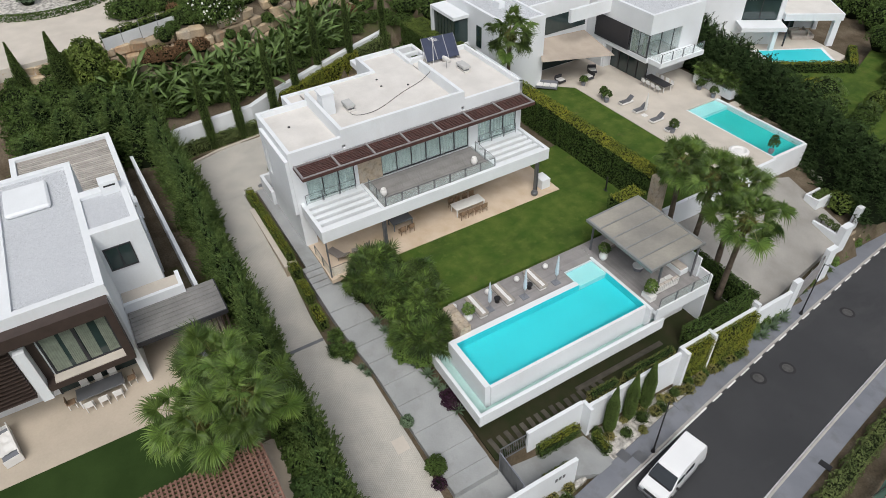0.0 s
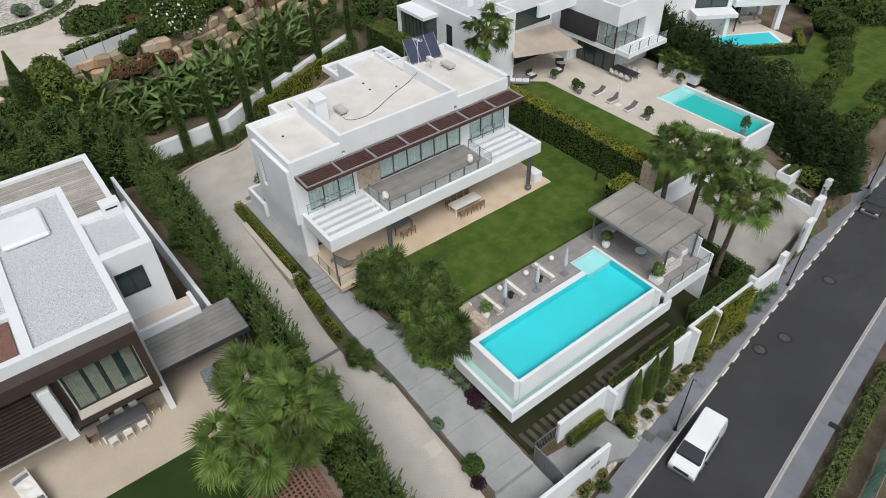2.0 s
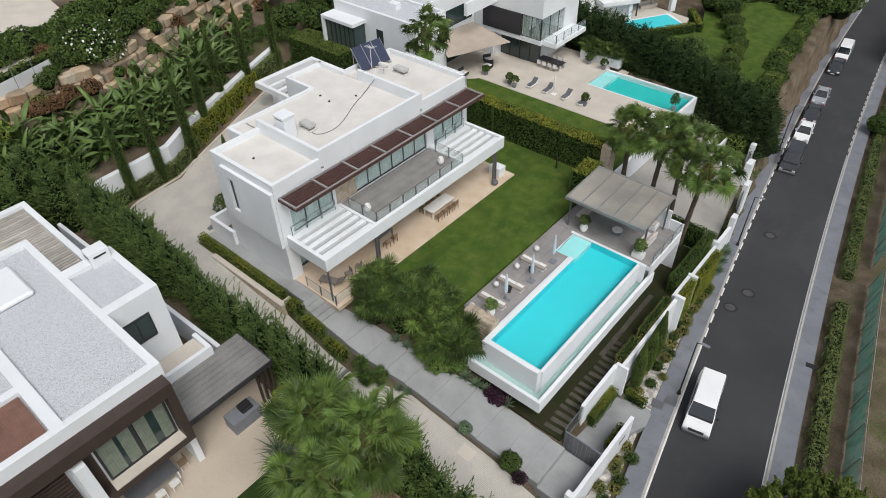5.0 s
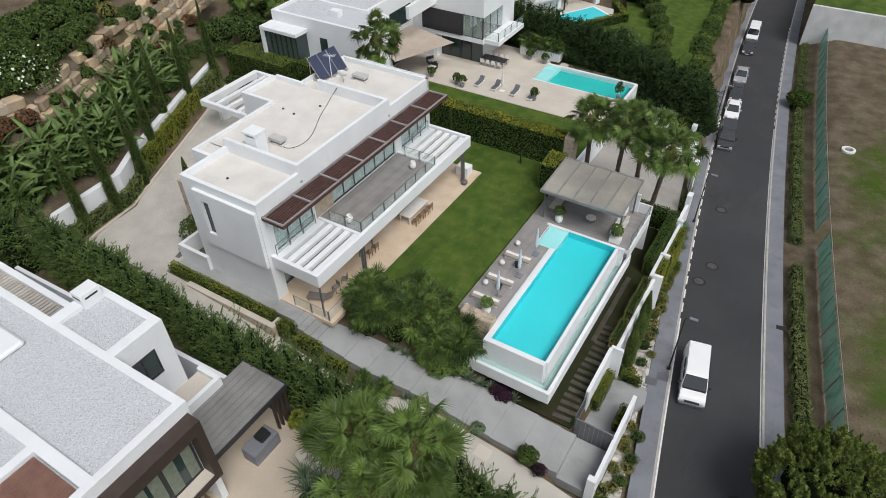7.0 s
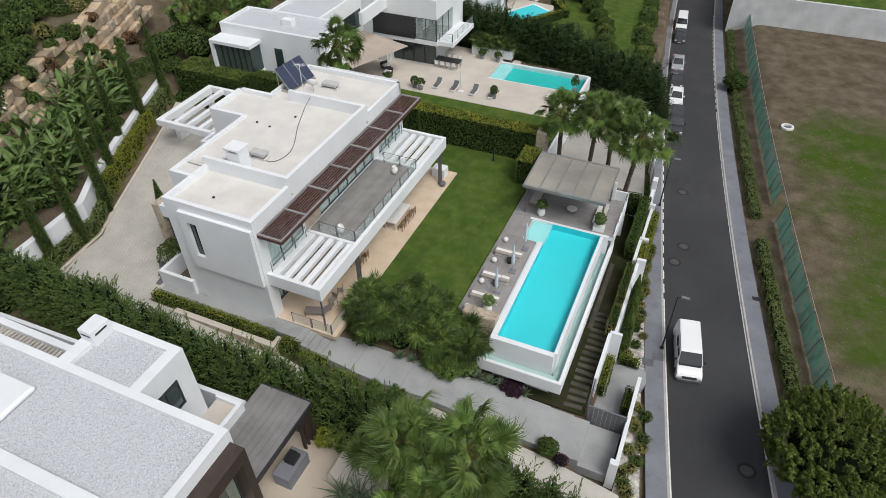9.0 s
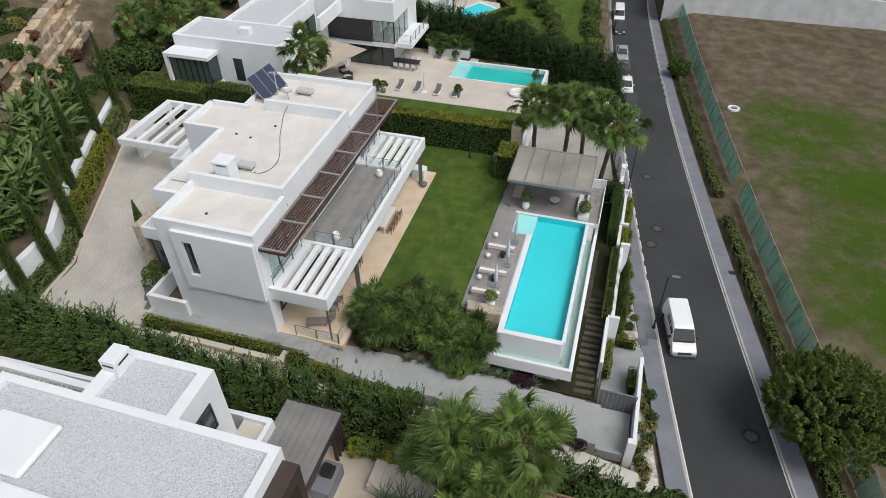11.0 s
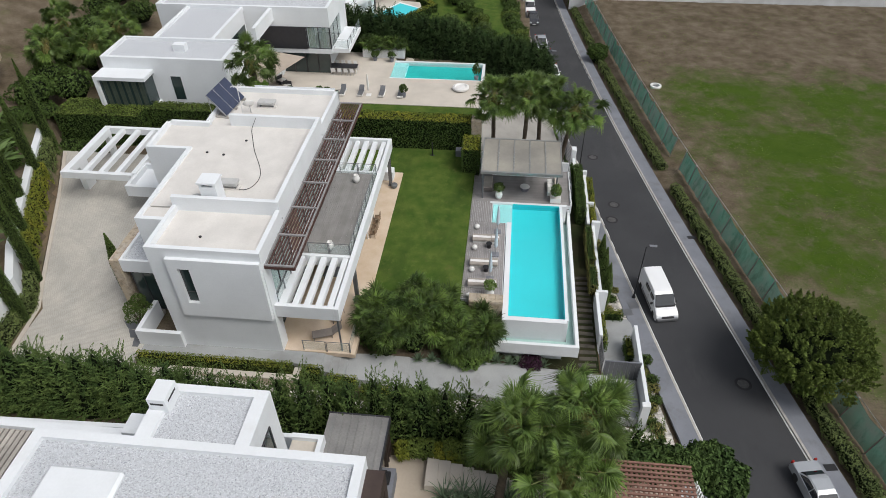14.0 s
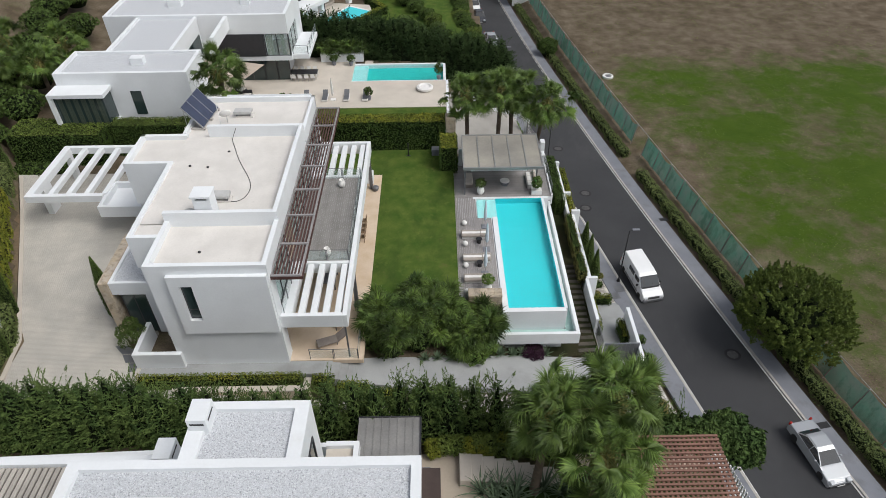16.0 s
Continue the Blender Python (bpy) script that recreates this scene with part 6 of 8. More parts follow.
part("mast", tube(bmesh.new(), [(0, 0.1, 0), (0, 0.1, 0.75)], 0.03), M_ALLOY, ds)
part("arm", tube(bmesh.new(), [(0, 0.05, 0.5), (0.2, -0.6, 0.75)], 0.02), M_ALLOY, ds)
for x, y, z, w in ((-5.2, 18.2, 8.1, 0.85), (-4.1, 6.75, 8.3, 0.75)):
    ac = thing("roof_unit", "grey metal ventilation unit on a low plinth", "ventilation unit", "roof units", at=(x, y, z))
    part("plinth", boxes((-w * 0.9, -0.3, 0, w * 0.9, 0.3, 0.12)), M_ROOFW, ac)
    part("casing", boxes((-w * 0.8, -0.35, 0.3, w * 0.8, 0.35, 0.55), bev=0.03), M_UNIT, ac)
    for sx in (-0.6, 0.6):
        part("leg", boxes((sx * w - 0.04, -0.25, 0.12, sx * w + 0.04, 0.25, 0.3)), M_GREY, ac)
single("roof_cowl", lathe([(0.3, 0), (0.3, 0.25), (0.42, 0.3), (0.40, 0.42), (0.05, 0.5)], 18), M_UNIT, "round grey metal cowl beside the chimney", "vent", at=(-5.65, 4.95, 8.3))
cab = [(-3.6, 6.6, 8.34), (-2.9, 6.3, 8.33), (-2.3, 7.5, 8.33), (-2.7, 9.0, 8.33), (-3.6, 10.6, 8.33), (-4.2, 11.8, 8.33), (-4.8, 13.4, 8.33), (-5.2, 14.2, 8.34), (-4.9, 14.65, 8.9), (-4.8, 14.8, 9.24), (-4.8, 15.1, 8.6), (-4.6, 15.9, 8.15)]
cv = bpy.data.curves.new("roof_cable", "CURVE")
cv.dimensions, cv.bevel_depth, cv.bevel_resolution = "3D", 0.02, 2
spl = cv.splines.new("NURBS")
spl.points.add(len(cab) - 1)
for p, c in zip(spl.points, cab):
    p.co = (*c, 1)
spl.use_endpoint_u = True
cv.materials.append(M_BLACK)
tagged(new("roof_cable", cv), "black cable lying loosely across the roof", "cable")
for x, y in ((-4.2, 1.7), (-6.0, 10.6), (-5.0, 12.6), (-7.3, 10.8)):
    single("roof_vent", lathe([(0.09, 0), (0.1, 0.06), (0.04, 0.1)], 10), M_BLACK, "small black roof drain", "drain", "roof drains", at=(x, y, 8.16 if y < 4 else 8.31))

# ---- neighbouring house with gravel roofs ----
G = 2.05
nh = thing("neighbour_house", "white flat-roofed modern house with grey gravel roofs", "house", at=(0, 0, 0))
each("wall", [(-4.8, -26.0, 4.6, 9.2, -13.25, 9.7), (-4.8, -26.0, G - 0.3, 7.3, -13.25, 4.6), (7.3, -13.6, G - 0.3, 9.2, -13.25, 4.6), (-0.5, -13.25, G - 0.3, 4.4, -10.5, 9.7), (-15.9, -18.0, G - 1.0, -0.5, -10.4, 5.6), (4.4, -13.25, G - 0.3, 6.0, -9.6, 5.3)], M_WHITE, nh)
each("parapet", [(-4.8, -13.65, 9.7, 9.2, -13.25, 10.15), (-4.8, -26.0, 9.7, -4.3, -13.65, 10.15), (8.8, -26.0, 9.7, 9.2, -13.65, 10.15), (-4.3, -18.2, 9.7, 8.8, -17.65, 10.13), (5.3, -26.0, 9.7, 5.75, -18.2, 10.12),
                  (-0.5, -13.25, 9.7, 0.2, -10.5, 10.15), (0.2, -10.9, 9.7, 4.4, -10.5, 10.15), (3.8, -13.25, 9.7, 4.4, -10.9, 10.15),
                  (-15.9, -10.8, 5.6, -0.5, -10.4, 5.95), (-15.9, -18.0, 5.6, -15.4, -10.8, 5.95), (-15.4, -18.0, 5.6, -0.5, -17.6, 5.95),
                  (4.4, -9.85, 5.3, 6.0, -9.6, 5.62), (5.75, -13.2, 5.3, 6.0, -9.85, 5.62)], M_WHITE, nh)
each("gravel_roof", [(-4.3, -17.65, 9.7, 8.8, -13.65, 9.95), (-4.3, -26.0, 9.7, 5.3, -18.2, 9.93), (0.2, -13.25, 9.7, 3.8, -10.9, 9.95)], M_GRAV, nh, "grey gravel roof")
part("hatch", boxes((-3.15, -17.4, 9.95, -0.05, -14.85, 10.3), bev=0.12), M_WHITE, nh, "white roof hatch cover")
for i in range(34):
    part("roof_slat", boxes((5.8 + i * 0.088, -26.0, 9.85, 5.86 + i * 0.088, -18.3, 9.95)), M_RUSTP, nh, "terracotta-coloured roof slat")
for x0, y0, z0 in ((-0.4, -11.95, 9.4), (-3.1, -11.35, 5.7)):
    v = part("vent_box", boxes((x0, y0, z0, x0 + 0.82, y0 + 1.1, z0 + 1.45), bev=0.015), M_WHITE, nh)
    part("slot", boxes((x0 + 0.12, y0 - 0.006, z0 + 1.1, x0 + 0.7, y0 + 0.02, z0 + 1.22)), M_BLACK, v, "dark vent slot")
    part("slot", boxes((x0 + 0.81, y0 + 0.2, z0 + 1.1, x0 + 0.826, y0 + 0.9, z0 + 1.22)), M_BLACK, v, "dark vent slot")
# Added dark sheet, so the gaps between planks read as shade.
part("gap_shade", boxes((-15.39, -17.59, 5.59, -0.51, -10.81, 5.61)), M_ROOM, nh, "dark sheet put in as shade between the roof planks")
pl = mesh_of(boxes((0, 0, 0, 0.2, 6.75, 0.07)), M_PLANK, "roof_plank")
for i in range(36):
    piece("roof_plank", pl, nh, pose(-15.36 + i * 0.29, -17.58, 5.66))
wn_ = part("window", boxes((4.4, -13.05, 7.2, 4.46, -11.45, 7.28), (4.4, -13.05, 8.8, 4.46, -11.45, 8.88), (4.4, -13.05, 7.28, 4.46, -12.97, 8.8), (4.4, -11.53, 7.28, 4.46, -11.45, 8.8), (4.4, -12.29, 7.28, 4.46, -12.21, 8.8)), M_DARK, nh)
part("pane", boxes((4.405, -12.97, 7.28, 4.42, -11.53, 8.8)), M_PANE, wn_)
each("balcony_floor", [(4.4, -13.2, 5.3, 5.75, -9.85, 5.34)], M_CREAM, nh)
# brown framed bay
each("brown_frame", [(9.2, -26.0, 8.7, 9.95, -13.4, 9.45), (9.2, -17.9, 5.0, 9.95, -13.4, 5.4), (9.2, -13.8, 5.4, 9.95, -13.4, 8.7), (9.2, -17.9, 5.4, 9.3, -17.5, 8.7)], M_BROWN, nh, "dark brown cladding")
part("bay_floor", boxes((9.2, -17.5, 5.4, 9.9, -13.8, 5.46)), M_CREAM, nh)
wb = part("window", boxes((9.2, -17.4, 5.46, 9.28, -17.3, 8.4), (9.2, -13.95, 5.46, 9.28, -13.85, 8.4), (9.2, -15.7, 5.46, 9.28, -15.55, 8.4), (9.2, -17.3, 8.3, 9.28, -13.95, 8.4), (9.2, -17.3, 5.46, 9.28, -13.95, 5.56)), M_DARK, nh)
part("pane", boxes((9.21, -17.3, 5.56, 9.225, -15.7, 8.3)), M_PANE, wb)
part("pane", boxes((9.21, -15.55, 5.56, 9.225, -13.95, 8.3)), M_PANE, wb)
for y0, y1 in ((-17.28, -16.5), (-16.3, -15.72), (-15.5, -14.9), (-14.5, -13.97)):
    bm = bmesh.new()
    r0 = None
    for j in range(13):
        r = [bm.verts.new((9.235 + 0.012 * (j % 2), y0 + (y1 - y0) * j / 12, z)) for z in (5.58, 8.28)]
        if r0:
            bm.faces.new((r0[0], r[0], r[1], r0[1]))
        r0 = r
    part("curtain", bm, M_CURT2, wb, "pale olive curtain")
part("pier", boxes((9.2, -18.45, 4.5, 9.97, -17.92, 8.3)), M_WHITE, nh)
part("brown_wall", boxes((9.2, -26.0, 4.6, 9.24, -18.7, 8.7)), M_BROWN, nh)
for i in range(15):
    part("louvre", boxes((9.3, -26.0, 4.62 + i * 0.262, 9.56, -18.7, 4.70 + i * 0.262)), M_BROWN, nh, "dark brown louvre")
gw = part("window", boxes((7.3, -18.2, G, 7.4, -18.1, 4.5), (7.3, -13.7, G, 7.4, -13.6, 4.5), (7.3, -16.0, G, 7.4, -15.9, 4.5)), M_DARK, nh)
part("pane", boxes((7.33, -18.1, G + 0.05, 7.35, -16.0, 4.5)), M_PANE, gw)
part("pane", boxes((7.33, -15.9, G + 0.05, 7.35, -13.7, 4.5)), M_PANE, gw)
# metal canopy
can = thing("metal_canopy", "dark weathered metal canopy beside the white house", "canopy", at=(0, 0, 0))
for i in range(8):
    x = 5.8 + i * 0.396
    part("sheet", boxes((x, -13.2, 4.92, x + 0.385, -7.85, 4.98)), M_CANOPY, can)
    part("seam", boxes((x - 0.012, -13.2, 4.98, x + 0.012, -7.85, 5.02)), M_CANOPY, can)
part("edge", boxes((8.9, -13.2, 4.7, 8.98, -7.85, 5.03)), M_DARK, can)
part("edge", boxes((5.75, -7.87, 4.7, 8.9, -7.8, 5.03)), M_DARK, can)
for y in (-8.0, -8.3, -8.6, -8.9):
    part("upright", boxes((8.65, y - 0.05, G, 8.85, y + 0.05, 4.9)), M_BROWN, can)
single("neighbour_terrace", boxes((4.0, -26.0, G - 0.4, 12.4, -8.2, G)), M_LTERR, "plain beige terrace of the white house", "floor", kind="structure")
single("neighbour_lawn", boxes((12.4, -26.0, G - 0.5, 24.5, -9.2, G - 0.03)), M_GLAWN, "dark green lawn of the white house", "lawn", kind="structure")
part("wall_panel", prism([(-14, -9.6), (5.2, -9.0), (5.2, -8.75), (-14, -9.35)], G - 2, G + 2.2), M_WHITE, sw)
gr = thing("grill_island", "grey outdoor kitchen block with a black grill", "grill", at=(8.9, -10.4, G))
part("counter", boxes((-0.5, -0.9, 0, 0.5, 0.9, 0.92), bev=0.01), M_PAVE, gr)
part("grill", boxes((-0.3, -0.1, 0.92, 0.3, 0.6, 1.15), bev=0.04), M_BLACK, gr)
part("lid", boxes((-0.32, -0.1, 1.15, 0.1, 0.6, 1.22), bev=0.02), M_BLACK, gr)
table(8.75, -16.0, G, 1.0, 2.6, M_GREY, M_CERAM, "long grey garden table with white legs")
for i in range(3):
    chair(9.5, -16.8 + i * 0.8, G, -90, M_CERAM, M_CERAM, "white metal garden armchair by the table", "garden chairs")
    chair(8.0, -16.8 + i * 0.8, G, 90, M_CERAM, M_CERAM, "white metal garden armchair by the table", "garden chairs")
chair(8.75, -17.7, G, 180, M_WOOD, M_CERAM, "white garden armchair with a brown seat", "garden chairs")
chair(8.75, -14.3, G, 0, M_WOOD, M_CERAM, "white garden armchair with a brown seat", "garden chairs")
gs = thing("garden_sofa", "pale grey garden sofa with a rumpled white throw", "sofa", at=(9.9, -21.2, G, 0, 0, 12))
part("frame", boxes((-1.3, -0.45, 0.05, 1.3, 0.45, 0.3), (-1.3, 0.4, 0.3, 1.3, 0.46, 0.8), (-1.3, -0.45, 0.3, -1.24, 0.4, 0.6), (1.24, -0.45, 0.3, 1.3, 0.4, 0.6)), M_CERAM, gs)
for i in range(3):
    part("cushion", boxes((-1.2 + i * 0.81, -0.43, 0.3, -0.42 + i * 0.81, 0.36, 0.46), bev=0.04), M_PAVE, gs)
bm = bmesh.new()
bmesh.ops.create_grid(bm, x_segments=12, y_segments=8, size=0.5)
for v in bm.verts:
    v.co = Vector((v.co.x * 1.6, v.co.y * 0.9, 0.52 + 0.12 * noise.noise(v.co * 4) + 0.05))
part("throw", bm, M_CERAM, gs, "rumpled white throw", True)
# lattice pergola at the garden's road end
lp = thing("lattice_pergola", "terracotta-brown lattice pergola over the garden end", "pergola", at=(0, 0, 0))
LA = mesh_of(boxes((0, 0, 0, 5.0, 0.10, 0.09)), M_RUSTP, "lath")
LB = mesh_of(boxes((0, 0, 0, 0.10, 7.0, 0.09)), M_RUSTP, "lath")
for i in range(30):
    piece("lath", LA, lp, pose(18.8, -9.2 - i * 0.235, 4.80))
for i in range(22):
    piece("lath", LB, lp, pose(18.8 + i * 0.233, -16.1, 4.71))
for x, y in ((19.0, -9.3), (23.6, -9.3), (19.0, -15.8), (23.6, -15.8)):
    part("post", boxes((x - 0.08, y - 0.08, G - 0.1, x + 0.08, y + 0.08, 4.71)), M_RUSTP, lp)
pf = thing("picket_fence", "white picket fence along the garden's edge", "fence", at=(0, 0, 0))
part("rail", prism([(24.6, -8.8), (24.66, -8.8), (25.9, -15.0), (25.84, -15.0)], 2.5, 2.6), M_CERAM, pf)
for i in range(34):
    u = i / 33
    part("picket", boxes((24.6 + 1.24 * u - 0.02, -8.8 - 6.2 * u - 0.05, 1.9, 24.6 + 1.24 * u + 0.02, -8.8 - 6.2 * u + 0.05, 3.0)), M_CERAM, pf)
single("garden_retaining_wall", prism([(23.9, -7.6), (24.9, -7.6), (26.2, -15.5), (28, -26), (24.5, -26), (23.9, -9)], -6.5, 1.95), M_WHITE, "white retaining wall under the garden", "wall", kind="structure")
for i, (x, y) in enumerate(((21.3, -7.6), (22.6, -7.4), (23.8, -7.5), (25.0, -7.2), (26.0, -6.6), (26.6, -7.6))):
    leafy_bush(x, y, 0.8 if i < 3 else 0.2, 1.15, 2.3, "glossy green bush at the hedge end", M_LEYL, 1300, 0.16, "corner bushes", 2.4)
for i in range(9):
    leafy_bush(9.6 + i * 0.6, -8.0 + 0.04 * i - random.uniform(0, 0.2), G, 0.5, random.uniform(0.9, 1.3), "yellow-green border shrub beside the garden steps", M_HEDGEY if i % 3 == 0 else M_CAROB, 420, 0.11, "garden border", 2.6)

# ---- far neighbour: white villa with pool ----
fh = thing("far_villa", "white flat-roofed villa with dark panels behind the hedge", "house", at=(0, 0, 0))
each("wall", [(-25.3, 28.4, -1.2, -13.0, 33.4, 6.7), (-22.4, 33.4, -1.2, -15.9, 42.0, 6.6), (-26.0, 42.2, -1.2, -13.0, 50.0, 6.7), (-13.0, 42.2, 5.0, -6.3, 50.0, 6.7), (-13.0, 42.2, 1.9, -6.3, 50.0, 2.45), (-13.0, 47.0, 2.45, -6.3, 50.0, 5.0), (-13.0, 42.4, 2.45, -9.2, 47.0, 5.0), (-13.0, 36.5, 5.6, -12.6, 42.2, 7.0)], M_WHITE, fh)
each("parapet", [(-25.3, 28.4, 6.7, -13.0, 28.75, 7.1), (-25.3, 28.75, 6.7, -24.95, 33.4, 7.1), (-24.95, 33.1, 6.7, -13.0, 33.4, 7.1), (-13.35, 28.75, 6.7, -13.0, 33.1, 7.1), (-26.0, 42.2, 6.7, -6.3, 42.55, 7.15), (-26.0, 42.55, 6.7, -25.65, 50, 7.15), (-6.65, 42.55, 6.7, -6.3, 50.0, 7.15), (-25.65, 49.65, 6.7, -6.65, 50.0, 7.15), (-22.4, 33.4, 6.6, -22.05, 42.2, 7.0), (-16.25, 33.4, 6.6, -15.9, 42.2, 7.0)], M_WHITE, fh)
each("gravel_roof", [(-24.95, 28.75, 6.7, -13.35, 33.1, 6.85), (-25.65, 42.55, 6.7, -6.65, 49.65, 6.85), (-22.05, 33.4, 6.6, -16.25, 42.2, 6.75)], M_GRAV, fh, "pale gravel roof")
part("black_panel", boxes((-14.6, 42.1, 2.45, -9.1, 42.19, 5.0)), M_DARK, fh, "black cladding panel")
gc = part("glass_corner", boxes((-9.0, 42.24, 4.93, -6.45, 42.3, 5.0)), M_DARK, fh, "dark slim window head")
each("frame_bar", [(-9.1, 42.22, 2.45, -9.0, 42.32, 5.0), (-6.45, 42.22, 2.45, -6.33, 42.34, 5.0), (-7.75, 42.24, 2.52, -7.68, 42.3, 4.93), (-6.42, 44.0, 2.45, -6.35, 44.07, 5.0), (-6.42, 45.8, 2.45, -6.35, 45.87, 5.0), (-9.0, 42.24, 2.45, -6.45, 42.3, 2.52)], M_DARK, gc)
for r in ((-8.98, 42.26, 2.52, -7.77, 42.275, 4.93), (-7.66, 42.26, 2.52, -6.47, 42.275, 4.93), (-6.395, 42.36, 2.46, -6.38, 43.98, 4.99), (-6.395, 44.09, 2.46, -6.38, 45.78, 4.99), (-6.395, 45.89, 2.46, -6.38, 46.98, 4.99)):
    part("pane", boxes(r), M_GLASS, gc, "clear glass").visible_shadow = False
for x0, x1 in ((-8.95, -8.2), (-7.3, -6.9)):
    part("curtain", boxes(*[(x0 + (x1 - x0) * j / 6, 42.45 + 0.03 * (j % 2), 2.5, x0 + (x1 - x0) * (j + 0.9) / 6, 42.5 + 0.03 * (j % 2), 4.95) for j in range(6)]), M_CURT2, gc, "pale olive curtain")
part("room_floor", boxes((-9.2, 42.35, 2.45, -6.42, 47.0, 2.47)), M_ROOM, fh)
part("balcony", boxes((-6.3, 42.5, 1.95, -4.4, 49.0, 2.45)), M_WHITE, fh)
balustrade(fh, [(-6.2, 42.6), (-4.5, 42.6), (-4.5, 48.9)], 2.45)
part("ground_side_glazing", boxes((-15.9, 34.6, -0.9, -15.84, 41.8, 1.9)), M_PANE, fh, "dark ground-floor glazing in the shade")
part("side_glazing", boxes((-15.9, 34.6, 3.3, -15.84, 41.6, 5.3)), M_PANE, fh, "dark upper glazing above the sail")
gg = part("ground_glazing", boxes((-13.0, 43.4, -1.0, -7.0, 43.5, 1.9)), M_PANE, fh, "dark ground-floor glazing")
for i in range(5):
    part("mullion", boxes((-12.9 + i * 1.45, 43.34, -1.0, -12.8 + i * 1.45, 43.4, 1.9)), M_DARK, gg)
each("pier", [(-13.2, 42.3, -1.0, -12.7, 43.4, 1.9), (-8.0, 43.6, -1.0, -7.5, 50, 1.9)], M_WHITE, fh)
by = part("bay", boxes((-25.45, 26.4, 2.4, -20.3, 28.4, 2.75), (-25.45, 26.4, 5.6, -20.3, 28.4, 5.95), (-25.45, 26.4, 2.75, -25.1, 28.4, 5.6)), M_WHITE, fh)
part("bay_glass", boxes((-25.1, 26.7, 2.75, -20.6, 26.76, 5.6), (-20.6, 26.7, 2.75, -20.54, 28.4, 5.6)), M_PANE, by, "dark glazing with curtains")
for i in range(18):
    part("curtain", boxes((-25.0 + i * 0.24, 26.64 + 0.015 * (i % 2), 2.8, -24.8 + i * 0.24, 26.69, 5.55)), M_CURT3, by) if i % 3 else None
part("window", boxes((-18.7, 28.36, 2.9, -17.7, 28.42, 5.3)), M_PANE, fh)
each("roof_vent", [(-18.9, 30.6, 6.85, -17.7, 31.4, 7.5), (-20.0, 45.5, 6.85, -18.5, 46.5, 7.6), (-12.0, 46, 6.85, -11, 46.8, 7.5)], M_WHITE, fh)
sl = bmesh.new()
q = [(-15.6, 34.6, 3.2), (-15.6, 41.4, 2.75), (-9.0, 40.2, 2.35), (-12.0, 32.5, 2.4)]
N_ = 8
gridv = [[None] * (N_ + 1) for _ in range(N_ + 1)]
for i in range(N_ + 1):
    for j in range(N_ + 1):
        u, v_ = i / N_, j / N_
        p = Vector(q[0]) * (1 - u) * (1 - v_) + Vector(q[1]) * u * (1 - v_) + Vector(q[2]) * u * v_ + Vector(q[3]) * (1 - u) * v_
        p.z -= 0.5 * math.sin(math.pi * u) * math.sin(math.pi * v_)
        gridv[i][j] = sl.verts.new(p)
for i in range(N_):
    for j in range(N_):
        sl.faces.new((gridv[i][j], gridv[i + 1][j], gridv[i + 1][j + 1], gridv[i][j + 1]))
single("shade_sail", sl, M_SAIL, "sand-coloured shade sail over the far terrace", "shade sail", smooth=True)
single("far_terrace", prism([(-15.9, 33.4), (-13.2, 33.4), (-10.5, 36.3), (11.2, 36.3), (11.2, 42.6), (0.0, 42.6), (0.0, 47.9), (-4.6, 49.4), (-15.9, 49.4)], -1.5, -1.0), M_CREAM, "cream stone terrace of the far villa", "floor", kind="structure")
single("far_lawn", boxes((-12.5, 27.6, -1.5, 11.0, 36.3, -1.06)), M_LAWN, "green lawn of the far villa", "lawn", kind="structure")
each("wall_panel", [(11.0, 28.0, -6.5, 11.3, 42.6, -0.95), (10.75, 42.6, -6.5, 11.05, 47.3, -1.0), (11.3, 27.8, -5.5, 14.5, 28.1, -2.2)], M_WHITE, sw)
fp = thing("far_pool", "turquoise pool of the far villa with white rim", "pool", at=(0, 0, 0))
each("rim", [(0.0, 42.6, -2.2, 10.75, 42.75, -0.98), (0.0, 47.0, -2.2, 10.75, 47.3, -0.95)], M_WHITE, fp)
part("lining", boxes((0.0, 42.75, -2.3, 10.75, 47.0, -2.0)), M_FPOOL, fp)
part("pool_step", boxes((0.0, 42.75, -2.0, 1.7, 47.0, -1.3)), M_STEP, fp)
o = part("water", sheet([(0.0, 42.75), (10.76, 42.75), (10.76, 47.0), (0.0, 47.0)], -1.05), M_WATER, fp)
o.visible_shadow = False
pb = thing("far_planter", "long white planter with green palmettos", "planter", at=(0, 0, 0))
part("box", boxes((-4.2, 48.0, -1.0, 1.0, 49.3, 0.0)), M_WHITE, pb)
for i in range(6):
    frond_bush(-3.7 + i * 0.85, 48.6, -0.1, 18, 0.9, "palmetto in the white planter", "far planter plants")
for i in range(4):
    t = thing("far_lounger", "grey lounger on the far terrace", "sun lounger", "far loungers", at=(-4.6 + i * 2.1 + (0.3 if i > 1 else 0), 37.9, -1.0, 0, 0, 90))
    part("frame", boxes((-0.3, -0.32, 0.1, 1.3, 0.32, 0.28), bev=0.02), M_CERAM, t)
    part("mattress", boxes((-0.25, -0.28, 0.28, 0.85, 0.28, 0.36), bev=0.02), M_GREY, t)
    part("backrest", prism([(0.8, -0.28), (1.3, -0.28), (1.3, 0.28), (0.8, 0.28)], lambda x, y: 0.28 + (x - 0.8) * 0.8, lambda x, y: 0.36 + (x - 0.8) * 0.8), M_GREY, t)
u = thing("far_parasol", "closed white parasol on the far terrace", "parasol", at=(-1.6, 38.2, -1.0))
